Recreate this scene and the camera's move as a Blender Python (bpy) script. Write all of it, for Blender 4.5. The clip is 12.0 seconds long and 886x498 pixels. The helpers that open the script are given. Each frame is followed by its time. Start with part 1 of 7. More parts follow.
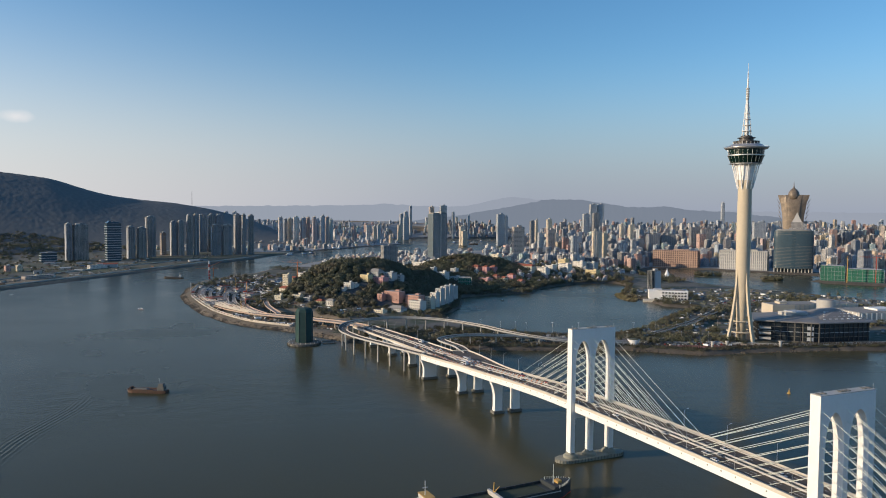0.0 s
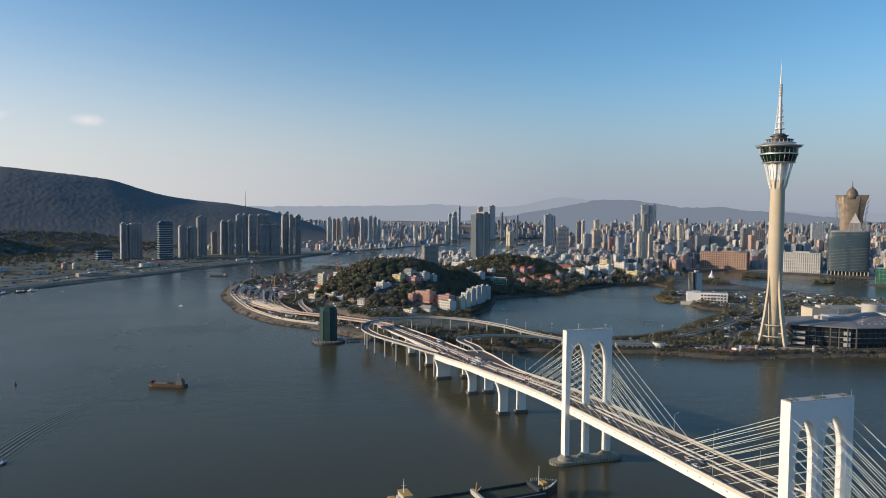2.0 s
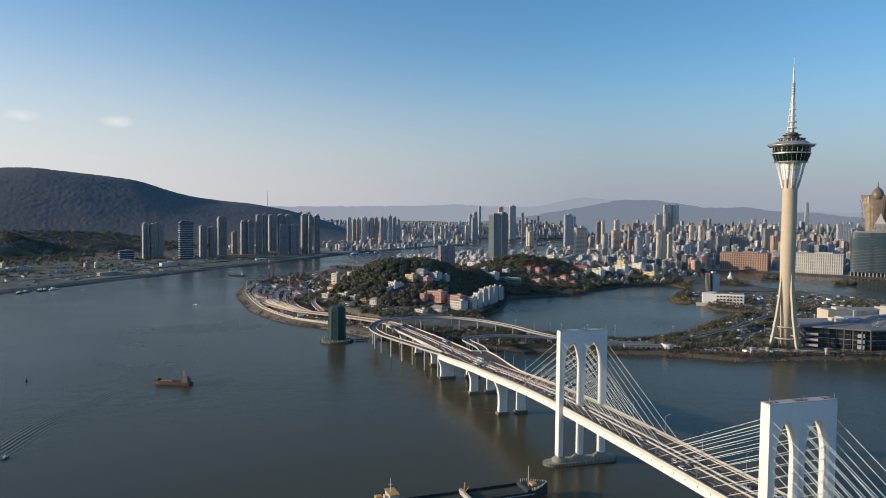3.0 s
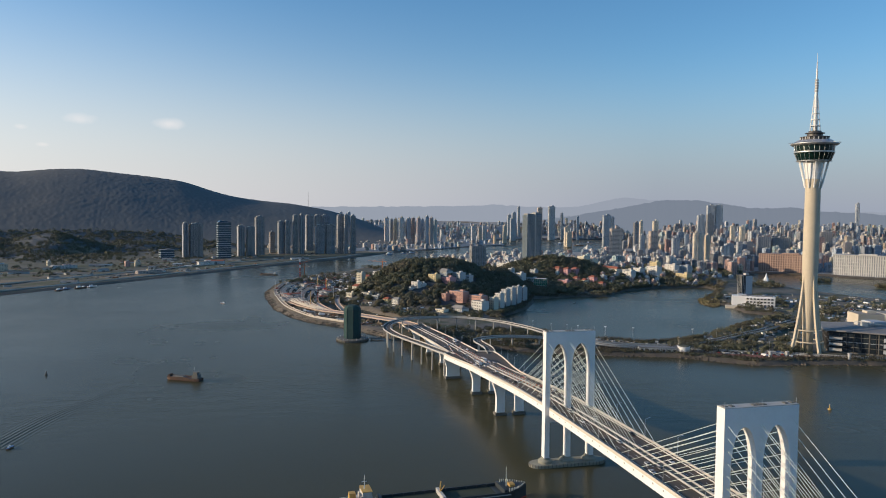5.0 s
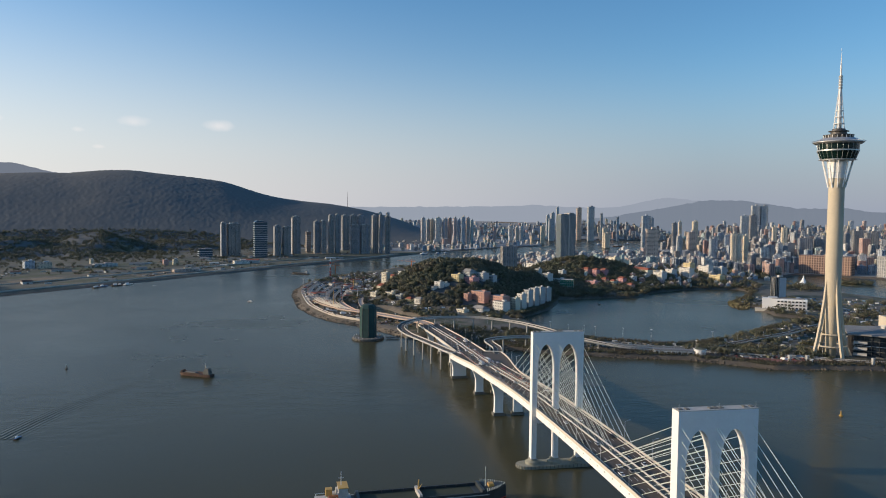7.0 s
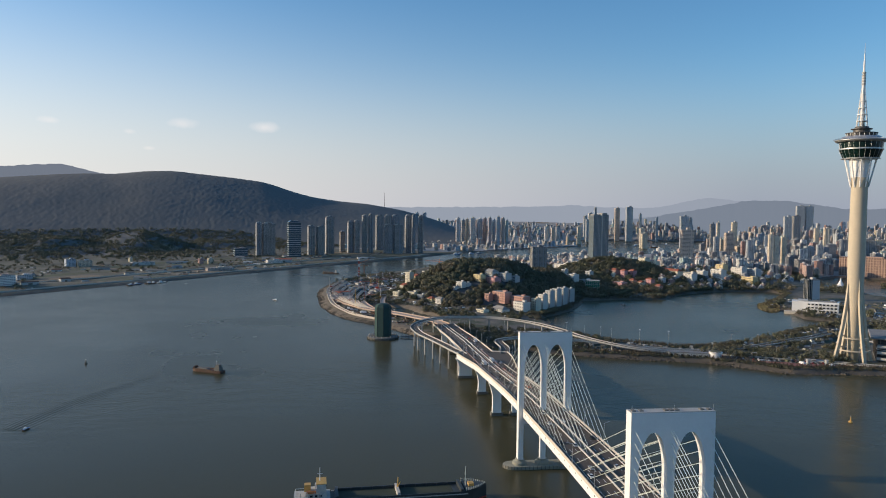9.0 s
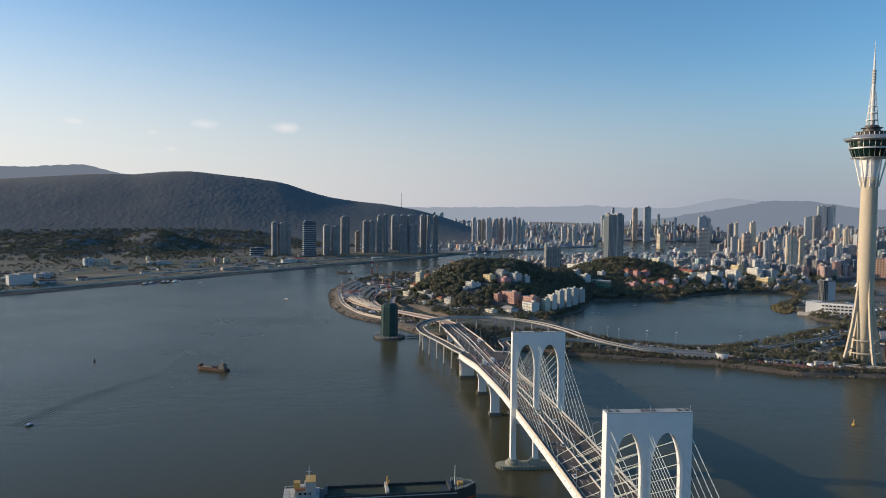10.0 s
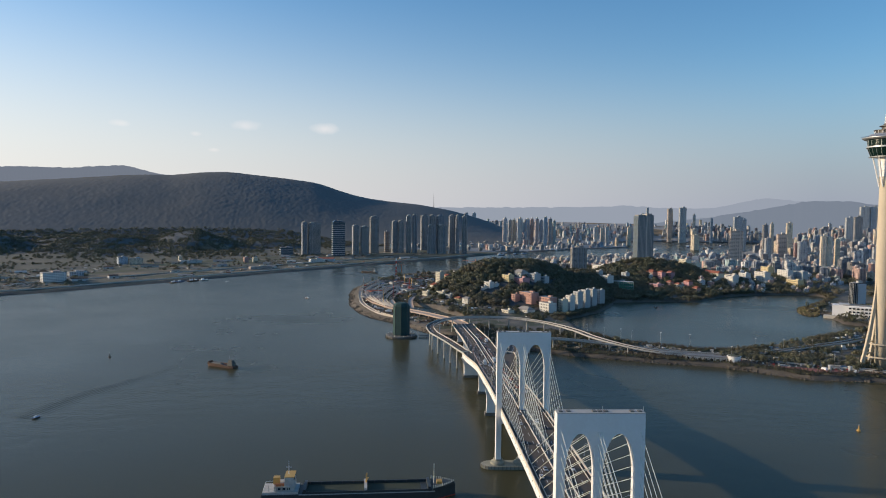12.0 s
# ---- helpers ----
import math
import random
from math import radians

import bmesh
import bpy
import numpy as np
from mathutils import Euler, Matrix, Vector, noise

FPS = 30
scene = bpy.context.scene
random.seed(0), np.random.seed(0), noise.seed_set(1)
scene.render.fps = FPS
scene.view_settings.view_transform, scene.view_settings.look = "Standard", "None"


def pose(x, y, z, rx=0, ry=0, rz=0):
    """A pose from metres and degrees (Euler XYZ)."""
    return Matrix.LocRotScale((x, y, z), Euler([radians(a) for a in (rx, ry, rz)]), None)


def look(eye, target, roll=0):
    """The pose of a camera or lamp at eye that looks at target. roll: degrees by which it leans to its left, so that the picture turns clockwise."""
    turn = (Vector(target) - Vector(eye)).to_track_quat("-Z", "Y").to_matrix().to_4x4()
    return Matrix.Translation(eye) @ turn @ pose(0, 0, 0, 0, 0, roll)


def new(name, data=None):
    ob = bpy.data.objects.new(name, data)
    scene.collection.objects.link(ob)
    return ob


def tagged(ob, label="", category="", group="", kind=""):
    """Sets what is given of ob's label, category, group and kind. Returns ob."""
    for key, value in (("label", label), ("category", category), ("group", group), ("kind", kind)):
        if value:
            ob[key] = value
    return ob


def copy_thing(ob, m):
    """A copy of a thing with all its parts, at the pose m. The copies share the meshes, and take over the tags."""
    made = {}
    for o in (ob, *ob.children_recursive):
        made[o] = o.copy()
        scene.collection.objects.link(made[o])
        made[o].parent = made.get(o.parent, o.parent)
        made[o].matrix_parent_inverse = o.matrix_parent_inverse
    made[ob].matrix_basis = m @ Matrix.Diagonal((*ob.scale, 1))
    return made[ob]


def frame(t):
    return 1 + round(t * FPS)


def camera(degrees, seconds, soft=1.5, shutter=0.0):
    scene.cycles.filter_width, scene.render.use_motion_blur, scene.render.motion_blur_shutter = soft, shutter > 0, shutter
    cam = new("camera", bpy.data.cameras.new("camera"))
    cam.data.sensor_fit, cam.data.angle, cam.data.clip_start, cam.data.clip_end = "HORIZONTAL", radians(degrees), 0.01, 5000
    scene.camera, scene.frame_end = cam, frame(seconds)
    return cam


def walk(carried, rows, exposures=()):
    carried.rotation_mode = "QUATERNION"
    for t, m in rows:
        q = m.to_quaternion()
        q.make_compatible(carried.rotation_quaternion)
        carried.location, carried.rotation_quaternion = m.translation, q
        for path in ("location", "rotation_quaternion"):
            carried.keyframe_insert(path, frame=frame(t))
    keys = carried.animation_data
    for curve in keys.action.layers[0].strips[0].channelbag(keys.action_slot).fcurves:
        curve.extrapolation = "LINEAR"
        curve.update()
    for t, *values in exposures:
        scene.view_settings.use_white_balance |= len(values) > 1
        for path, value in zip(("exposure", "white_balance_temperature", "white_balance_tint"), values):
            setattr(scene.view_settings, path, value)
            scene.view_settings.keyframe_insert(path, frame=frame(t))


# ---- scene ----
cam = camera(62.9, 12.0, soft=1.0)
PATH = [
    (0, (-1.77, -3.93, 159.19), 2.063, -2.936, 0.443),
    (0.5, (8.08, -3.81, 159.18), 3.266, -2.937, 0.452),
    (1, (17.81, -3.53, 159.19), 4.379, -2.937, 0.461),
    (1.5, (27.43, -3.09, 159.21), 5.422, -2.938, 0.471),
    (2, (36.95, -2.51, 159.23), 6.408, -2.939, 0.480),
    (2.5, (46.38, -1.78, 159.26), 7.354, -2.940, 0.490),
    (3, (55.73, -0.91, 159.29), 8.270, -2.942, 0.501),
    (5, (92.23, 3.87, 159.37), 11.806, -2.949, 0.545),
    (5.5, (101.11, 5.37, 159.38), 12.680, -2.951, 0.557),
    (6, (109.89, 6.98, 159.39), 13.553, -2.953, 0.569),
    (6.5, (118.56, 8.69, 159.39), 14.423, -2.956, 0.582),
    (7, (127.11, 10.51, 159.39), 15.287, -2.958, 0.595),
    (9, (160.16, 18.74, 159.34), 18.612, -2.970, 0.649),
    (9.5, (168.14, 21.01, 159.32), 19.395, -2.974, 0.663),
    (10, (176.02, 23.37, 159.31), 20.157, -2.977, 0.678),
    (10.5, (183.80, 25.79, 159.30), 20.901, -2.981, 0.693),
    (11, (191.49, 28.29, 159.30), 21.635, -2.985, 0.708),
    (11.5, (199.09, 30.85, 159.30), 22.370, -2.989, 0.723),
    (12, (206.63, 33.46, 159.32), 23.122, -2.993, 0.739),
]


def ahead(eye, yaw, pitch):
    a, b = radians(yaw), radians(pitch)
    return (eye[0] - math.sin(a) * math.cos(b), eye[1] + math.cos(a) * math.cos(b), eye[2] + math.sin(b))


walk(cam, [(t, look(eye, ahead(eye, yaw, pitch), roll)) for t, eye, yaw, pitch, roll in PATH])

# ---- world and sun: late afternoon, low sun in the west ----
SUN = Vector((-0.972, -0.235, math.tan(radians(14)))).normalized()
world = bpy.data.worlds.new("sky")
scene.world = world
world.use_nodes = True
wn, wl = world.node_tree.nodes, world.node_tree.links
wn.clear()
w_out = wn.new("ShaderNodeOutputWorld")
w_bg = wn.new("ShaderNodeBackground")
sky = wn.new("ShaderNodeTexSky")
sky.sky_type, sky.sun_disc = "NISHITA", False
sky.sun_elevation, sky.sun_rotation = radians(14), math.atan2(SUN.x, SUN.y)
sky.altitude, sky.air_density, sky.dust_density, sky.ozone_density = 50, 1.0, 0.7, 3.0
w_geo = wn.new("ShaderNodeTexCoord")
w_sep = wn.new("ShaderNodeSeparateXYZ")
wl.new(w_geo.outputs["Generated"], w_sep.inputs[0])
# band of haze that fades out upwards
w_haze = wn.new("ShaderNodeMapRange")
w_haze.interpolation_type = "SMOOTHERSTEP"
for k, v in zip(("From Min", "From Max", "To Min", "To Max"), (-0.03, 0.24, 0.92, 0.0)):
    w_haze.inputs[k].default_value = v
wl.new(w_sep.outputs["Z"], w_haze.inputs["Value"])
# the haze is whiter towards the sun
w_side = wn.new("ShaderNodeMapRange")
for k, v in zip(("From Min", "From Max", "To Min", "To Max"), (-0.85, 0.08, 0.0, 1.0)):
    w_side.inputs[k].default_value = v
wl.new(w_sep.outputs["X"], w_side.inputs["Value"])
w_high = wn.new("ShaderNodeMapRange")
w_high.interpolation_type = "SMOOTHERSTEP"
for k, v in zip(("From Min", "From Max", "To Min", "To Max"), (-0.03, 0.36, 0.92, 0.0)):
    w_high.inputs[k].default_value = v
wl.new(w_sep.outputs["Z"], w_high.inputs["Value"])
w_amount = wn.new("ShaderNodeMix")
wl.new(w_side.outputs[0], w_amount.inputs["Factor"])
wl.new(w_high.outputs[0], w_amount.inputs["A"])
wl.new(w_haze.outputs[0], w_amount.inputs["B"])
w_tint = wn.new("ShaderNodeMix")
w_tint.data_type = "RGBA"
w_tint.inputs["A"].default_value = (5.2, 5.0, 4.95, 1)
w_tint.inputs["B"].default_value = (2.0, 2.25, 2.9, 1)
wl.new(w_side.outputs[0], w_tint.inputs["Factor"])
w_mix = wn.new("ShaderNodeMix")
w_mix.data_type = "RGBA"
wl.new(w_amount.outputs[0], w_mix.inputs["Factor"])
w_hsv = wn.new("ShaderNodeHueSaturation")
w_hsv.inputs["Saturation"].default_value, w_hsv.inputs["Value"].default_value = 1.2, 1.04
wl.new(sky.outputs[0], w_hsv.inputs["Color"])
wl.new(w_hsv.outputs[0], w_mix.inputs["A"])
wl.new(w_tint.outputs["Result"], w_mix.inputs["B"])
# a few small fair-weather clouds low over the western hills
w_cloud = wn.new("ShaderNodeTexNoise")
w_cloud.inputs["Scale"].default_value, w_cloud.inputs["Detail"].default_value = 26.0, 6.0
wl.new(w_geo.outputs["Generated"], w_cloud.inputs["Vector"])
w_sum = None
for bearing, rise, size in ((-38.4, 0.108, 0.026), (-42.0, 0.096, 0.013), (-32.4, 0.108, 0.024), (-40.6, 0.076, 0.011), (-47.0, 0.104, 0.016)):
    w_map = wn.new("ShaderNodeMapping")
    w_map.inputs["Scale"].default_value = (1.0, 1.0, 2.6)
    w_map.inputs["Location"].default_value = (-math.sin(radians(bearing)), -math.cos(radians(bearing)), -rise * 2.6)
    wl.new(w_geo.outputs["Generated"], w_map.inputs["Vector"])
    w_len = wn.new("ShaderNodeVectorMath")
    w_len.operation = "LENGTH"
    wl.new(w_map.outputs[0], w_len.inputs[0])
    w_spot = wn.new("ShaderNodeMapRange")
    for k, v in zip(("From Min", "From Max", "To Min", "To Max"), (0.0, size * 1.5, 1.0, 0.0)):
        w_spot.inputs[k].default_value = v
    wl.new(w_len.outputs["Value"], w_spot.inputs["Value"])
    if w_sum is None:
        w_sum = w_spot.outputs[0]
    else:
        w_add = wn.new("ShaderNodeMath")
        w_add.operation = "MAXIMUM"
        wl.new(w_sum, w_add.inputs[0])
        wl.new(w_spot.outputs[0], w_add.inputs[1])
        w_sum = w_add.outputs[0]
w_m1 = wn.new("ShaderNodeMath")
w_m1.operation = "ADD"
wl.new(w_sum, w_m1.inputs[0])
wl.new(w_cloud.outputs["Fac"], w_m1.inputs[1])
w_m2 = wn.new("ShaderNodeMapRange")
for k, v in zip(("From Min", "From Max", "To Min", "To Max"), (0.92, 1.5, 0.0, 0.42)):
    w_m2.inputs[k].default_value = v
wl.new(w_m1.outputs[0], w_m2.inputs["Value"])
w_fin = wn.new("ShaderNodeMix")
w_fin.data_type = "RGBA"
w_fin.inputs["B"].default_value = (6.6, 5.9, 5.6, 1)
wl.new(w_m2.outputs[0], w_fin.inputs["Factor"])
wl.new(w_mix.outputs["Result"], w_fin.inputs["A"])
wl.new(w_fin.outputs["Result"], w_bg.inputs["Color"])
w_bg.inputs["Strength"].default_value = 0.148
wl.new(w_bg.outputs[0], w_out.inputs["Surface"])

sun = new("sun", bpy.data.lights.new("sun", "SUN"))
sun.data.energy, sun.data.angle, sun.data.color = 3.9, radians(0.6), (1.0, 0.80, 0.57)
sun.matrix_world = look(SUN * 3000, (0, 0, 0))
scene.view_settings.exposure = 0.16


# ---- materials ----
def nodes_of(name):
    m = bpy.data.materials.new(name)
    m.use_nodes = True
    n, l = m.node_tree.nodes, m.node_tree.links
    n.clear()
    out, b = n.new("ShaderNodeOutputMaterial"), n.new("ShaderNodeBsdfPrincipled")
    l.new(b.outputs[0], out.inputs["Surface"])
    return m, n, l, b


def noise_node(n, l, vec, scale, detail=4.0, rough=0.55):
    t = n.new("ShaderNodeTexNoise")
    t.inputs["Scale"].default_value, t.inputs["Detail"].default_value, t.inputs["Roughness"].default_value = scale, detail, rough
    l.new(vec, t.inputs["Vector"])
    return t.outputs["Fac"]


def span(n, l, value, a, b, lo, hi):
    r = n.new("ShaderNodeMapRange")
    for k, v in zip(("From Min", "From Max", "To Min", "To Max"), (a, b, lo, hi)):
        r.inputs[k].default_value = v
    l.new(value, r.inputs["Value"])
    return r.outputs[0]


def arith(n, l, op, a, b=0.0):
    r = n.new("ShaderNodeMath")
    r.operation = op
    for k, v in enumerate((a, b)):
        if isinstance(v, (int, float)):
            r.inputs[k].default_value = v
        else:
            l.new(v, r.inputs[k])
    return r.outputs[0]


def blend(n, l, fac, a, b):
    r = n.new("ShaderNodeMix")
    r.data_type = "RGBA"
    for key, v in (("Factor", fac), ("A", a), ("B", b)):
        if isinstance(v, (int, float)):
            r.inputs[key].default_value = v
        elif isinstance(v, tuple):
            r.inputs[key].default_value = (*v, 1) if len(v) == 3 else v
        else:
            l.new(v, r.inputs[key])
    return r.outputs["Result"]


def surf(name, c1, c2, big=0.05, fine=1.2, rough=0.7, metal=0.0, bump=0.3, dist=0.1, ior=1.45):
    """Two colours mixed by coarse and fine noise in metres, with a fine relief."""
    m, n, l, b = nodes_of(name)
    tc = n.new("ShaderNodeTexCoord").outputs["Object"]
    big_n, fine_n = noise_node(n, l, tc, big), noise_node(n, l, tc, fine)
    f = arith(n, l, "ADD", span(n, l, big_n, 0.3, 0.7, 0.0, 0.65), span(n, l, fine_n, 0.3, 0.7, 0.0, 0.35))
    l.new(blend(n, l, f, c1, c2), b.inputs["Base Color"])
    l.new(span(n, l, fine_n, 0.2, 0.8, rough - 0.08, min(1.0, rough + 0.1)), b.inputs["Roughness"])
    b.inputs["Metallic"].default_value, b.inputs["IOR"].default_value = metal, ior
    bp_ = n.new("ShaderNodeBump")
    bp_.inputs["Strength"].default_value, bp_.inputs["Distance"].default_value = bump, dist
    l.new(fine_n, bp_.inputs["Height"])
    l.new(bp_.outputs[0], b.inputs["Normal"])
    return m


def palette(n, l, colours, tone=False):
    """A random colour for each object, or each joined building, out of a list."""
    if tone:
        at = n.new("ShaderNodeAttribute")
        at.attribute_name = "tone"
        info = at.outputs["Fac"]
    else:
        info = n.new("ShaderNodeObjectInfo").outputs["Random"]
    r = n.new("ShaderNodeValToRGB")
    r.color_ramp.interpolation = "CONSTANT"
    while len(r.color_ramp.elements) < len(colours):
        r.color_ramp.elements.new(0.5)
    for k, (e, c) in enumerate(zip(r.color_ramp.elements, colours)):
        e.position, e.color = k / len(colours), (*c, 1)
    l.new(info, r.inputs[0])
    return r.outputs[0], info


def facade(name, colours, glass=(0.11, 0.13, 0.15), floor_h=3.2, bay=3.4, open_h=0.5, open_w=0.6, tone=False):
    """Painted wall with storeys of windows; each building draws its paint from the list."""
    m, n, l, b = nodes_of(name)
    tc = n.new("ShaderNodeTexCoord").outputs["Object"]
    paint, info = palette(n, l, colours, tone)
    sep = n.new("ShaderNodeSeparateXYZ")
    l.new(tc, sep.inputs[0])
    row = arith(n, l, "FRACT", arith(n, l, "DIVIDE", sep.outputs["Z"], floor_h))
    along = arith(n, l, "ADD", sep.outputs["X"], sep.outputs["Y"])
    col = arith(n, l, "FRACT", arith(n, l, "DIVIDE", along, bay))
    win = arith(n, l, "MULTIPLY", arith(n, l, "LESS_THAN", row, open_h), arith(n, l, "LESS_THAN", col, open_w))
    geo = n.new("ShaderNodeNewGeometry")
    nz = n.new("ShaderNodeSeparateXYZ")
    l.new(geo.outputs["True Normal"], nz.inputs[0])
    upright = arith(n, l, "LESS_THAN", arith(n, l, "ABSOLUTE", nz.outputs["Z"]), 0.5)
    win = arith(n, l, "MULTIPLY", win, upright)
    stain = span(n, l, noise_node(n, l, tc, 0.12), 0.3, 0.75, 1.0, 0.72)
    st = n.new("ShaderNodeMix")
    st.data_type, st.blend_type = "RGBA", "MULTIPLY"
    st.inputs["Factor"].default_value = 1.0
    l.new(paint, st.inputs["A"])
    g3 = n.new("ShaderNodeCombineColor")
    for k in range(3):
        l.new(stain, g3.inputs[k])
    l.new(g3.outputs[0], st.inputs["B"])
    l.new(blend(n, l, win, st.outputs["Result"], glass), b.inputs["Base Color"])
    l.new(span(n, l, win, 0, 1, 0.8, 0.25), b.inputs["Roughness"])
    bmp = n.new("ShaderNodeBump")
    bmp.inputs["Strength"].default_value, bmp.inputs["Distance"].default_value = 0.5, 0.3
    l.new(arith(n, l, "SUBTRACT", 1.0, win), bmp.inputs["Height"])
    l.new(bmp.outputs[0], b.inputs["Normal"])
    return m


def leafy(name, c1, c2, c3):
    m, n, l, b = nodes_of(name)
    geo = n.new("ShaderNodeNewGeometry")
    isl = geo.outputs["Random Per Island"]
    tc = n.new("ShaderNodeTexCoord").outputs["Object"]
    f = blend(n, l, isl, c1, c2)
    l.new(blend(n, l, span(n, l, noise_node(n, l, tc, 0.03), 0.42, 0.68, 0.0, 0.8), f, c3), b.inputs["Base Color"])
    b.inputs["Roughness"].default_value = 0.75
    return m


def water_mat():
    m, n, l, b = nodes_of("river_water")
    tc = n.new("ShaderNodeTexCoord").outputs["Object"]
    mud = span(n, l, noise_node(n, l, tc, 0.0016, 3.0), 0.35, 0.68, 0.0, 1.0)
    l.new(blend(n, l, mud, (0.076, 0.069, 0.035), (0.060, 0.059, 0.035)), b.inputs["Base Color"])
    calm = span(n, l, noise_node(n, l, tc, 0.004, 4.0), 0.35, 0.7, 0.21, 0.30)
    l.new(calm, b.inputs["Roughness"])
    b.inputs["IOR"].default_value = 1.33
    b.inputs["Specular IOR Level"].default_value = 0.165
    w1, w2 = noise_node(n, l, tc, 0.35, 4.0, 0.6), noise_node(n, l, tc, 0.06, 3.0)
    h = arith(n, l, "ADD", arith(n, l, "MULTIPLY", w1, 0.5), w2)
    bmp = n.new("ShaderNodeBump")
    bmp.inputs["Strength"].default_value, bmp.inputs["Distance"].default_value = 0.25, 0.9
    l.new(h, bmp.inputs["Height"])
    l.new(bmp.outputs[0], b.inputs["Normal"])
    return m


def glass_mat(name, c, rough=0.12):
    m, n, l, b = nodes_of(name)
    tc = n.new("ShaderNodeTexCoord").outputs["Object"]
    l.new(blend(n, l, noise_node(n, l, tc, 0.25), c, tuple(v * 0.6 for v in c)), b.inputs["Base Color"])
    b.inputs["Roughness"].default_value, b.inputs["IOR"].default_value = rough, 1.5
    return m


def ground_mat():
    """Made ground of the reclaimed land: paving, soil and thin grass in patches."""
    m, n, l, b = nodes_of("made_ground")
    tc = n.new("ShaderNodeTexCoord").outputs["Object"]
    a = blend(n, l, span(n, l, noise_node(n, l, tc, 0.018), 0.42, 0.58, 0, 1), (0.15, 0.14, 0.12), (0.055, 0.07, 0.035))
    c = blend(n, l, span(n, l, noise_node(n, l, tc, 0.045), 0.52, 0.62, 0, 1), a, (0.20, 0.17, 0.13))
    d = blend(n, l, span(n, l, noise_node(n, l, tc, 0.5), 0.3, 0.75, 0, 0.5), c, (0.05, 0.05, 0.045))
    l.new(d, b.inputs["Base Color"])
    b.inputs["Roughness"].default_value = 0.9
    bmp = n.new("ShaderNodeBump")
    bmp.inputs["Strength"].default_value, bmp.inputs["Distance"].default_value = 0.5, 0.5
    l.new(noise_node(n, l, tc, 0.8), bmp.inputs["Height"])
    l.new(bmp.outputs[0], b.inputs["Normal"])
    return m


WATER = water_mat()
GROUND = ground_mat()
ROCK = surf("shore_rock", (0.29, 0.23, 0.155), (0.12, 0.10, 0.075), 0.08, 0.9, 0.9, bump=0.8, dist=0.6)
HILLSIDE = surf("wooded_hillside", (0.064, 0.073, 0.078), (0.090, 0.096, 0.096), 0.004, 0.05, 0.95, bump=0.1, dist=1.0)
WESTGROUND = surf("rough_bank_ground", (0.070, 0.080, 0.050), (0.155, 0.140, 0.110), 0.012, 0.12, 0.95, bump=0.4, dist=0.4)
# Haze over the ridge is put into this paler, greyed foliage colour.
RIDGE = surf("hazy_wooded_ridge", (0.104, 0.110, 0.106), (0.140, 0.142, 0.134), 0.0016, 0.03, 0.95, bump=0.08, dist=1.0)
BUILTUP = surf("paved_city_ground", (0.36, 0.35, 0.33), (0.25, 0.25, 0.24), 0.02, 0.15, 0.9)
SCRUB = surf("low_green_scrub", (0.060, 0.078, 0.040), (0.095, 0.100, 0.055), 0.03, 0.3, 0.95, bump=0.6, dist=0.6)
SOIL = surf("bare_soil", (0.26, 0.20, 0.13), (0.16, 0.13, 0.09), 0.03, 0.4, 0.95)
WHITE = surf("white_painted_concrete", (0.84, 0.83, 0.80), (0.76, 0.74, 0.70), 0.08, 0.8, 0.6, bump=0.08)
CONCRETE = surf("pale_concrete", (0.52, 0.50, 0.46), (0.40, 0.385, 0.35), 0.06, 0.7, 0.75, bump=0.15)
SHAFT = surf("cream_concrete", (0.60, 0.51, 0.37), (0.50, 0.43, 0.32), 0.05, 0.5, 0.7, bump=0.1)
DARKCONC = surf("weathered_concrete", (0.20, 0.19, 0.165), (0.11, 0.105, 0.09), 0.08, 0.8, 0.85)
ASPHALT = surf("worn_asphalt", (0.128, 0.102, 0.080), (0.088, 0.070, 0.056), 0.04, 0.9, 0.85, bump=0.1)
PAINT = surf("road_paint", (0.75, 0.74, 0.70), (0.55, 0.54, 0.5), 0.3, 2.0, 0.7, bump=0.02)
ORANGE = surf("orange_plastic", (0.62, 0.20, 0.06), (0.45, 0.14, 0.05), 0.3, 2.0, 0.55, bump=0.03)
PARAPET = surf("tan_concrete", (0.64, 0.58, 0.48), (0.52, 0.47, 0.39), 0.1, 1.0, 0.75)
CAPSTONE = surf("weathered_pile_cap", (0.34, 0.33, 0.27), (0.22, 0.22, 0.17), 0.1, 1.0, 0.85)
# Dark rock; on the south shore its darkness is shade put into colour.
DARKSHADEROCK = surf("dark_shore_rock", (0.15, 0.125, 0.095), (0.06, 0.052, 0.042), 0.08, 0.9, 0.9, bump=0.8, dist=0.6)
CABLE = surf("pale_cable_sheath", (0.74, 0.76, 0.66), (0.60, 0.62, 0.54), 0.3, 2.0, 0.5, bump=0.03)
STEEL = surf("galvanised_steel", (0.55, 0.55, 0.54), (0.42, 0.42, 0.42), 0.3, 2.0, 0.45, metal=0.6, bump=0.03)
DARKSTEEL = surf("dark_steel", (0.06, 0.06, 0.065), (0.10, 0.09, 0.08), 0.3, 2.0, 0.5, metal=0.3, bump=0.03)
RUST = surf("rusty_hull", (0.15, 0.075, 0.045), (0.07, 0.05, 0.04), 0.2, 1.2, 0.8)
NAVY = surf("dark_hull_paint", (0.025, 0.035, 0.04), (0.05, 0.055, 0.055), 0.2, 1.2, 0.5)
REDPAINT = surf("red_paint", (0.45, 0.06, 0.04), (0.33, 0.06, 0.04), 0.2, 1.2, 0.6)
YELLOW = surf("ochre_paint", (0.62, 0.38, 0.10), (0.5, 0.30, 0.09), 0.2, 1.2, 0.6)
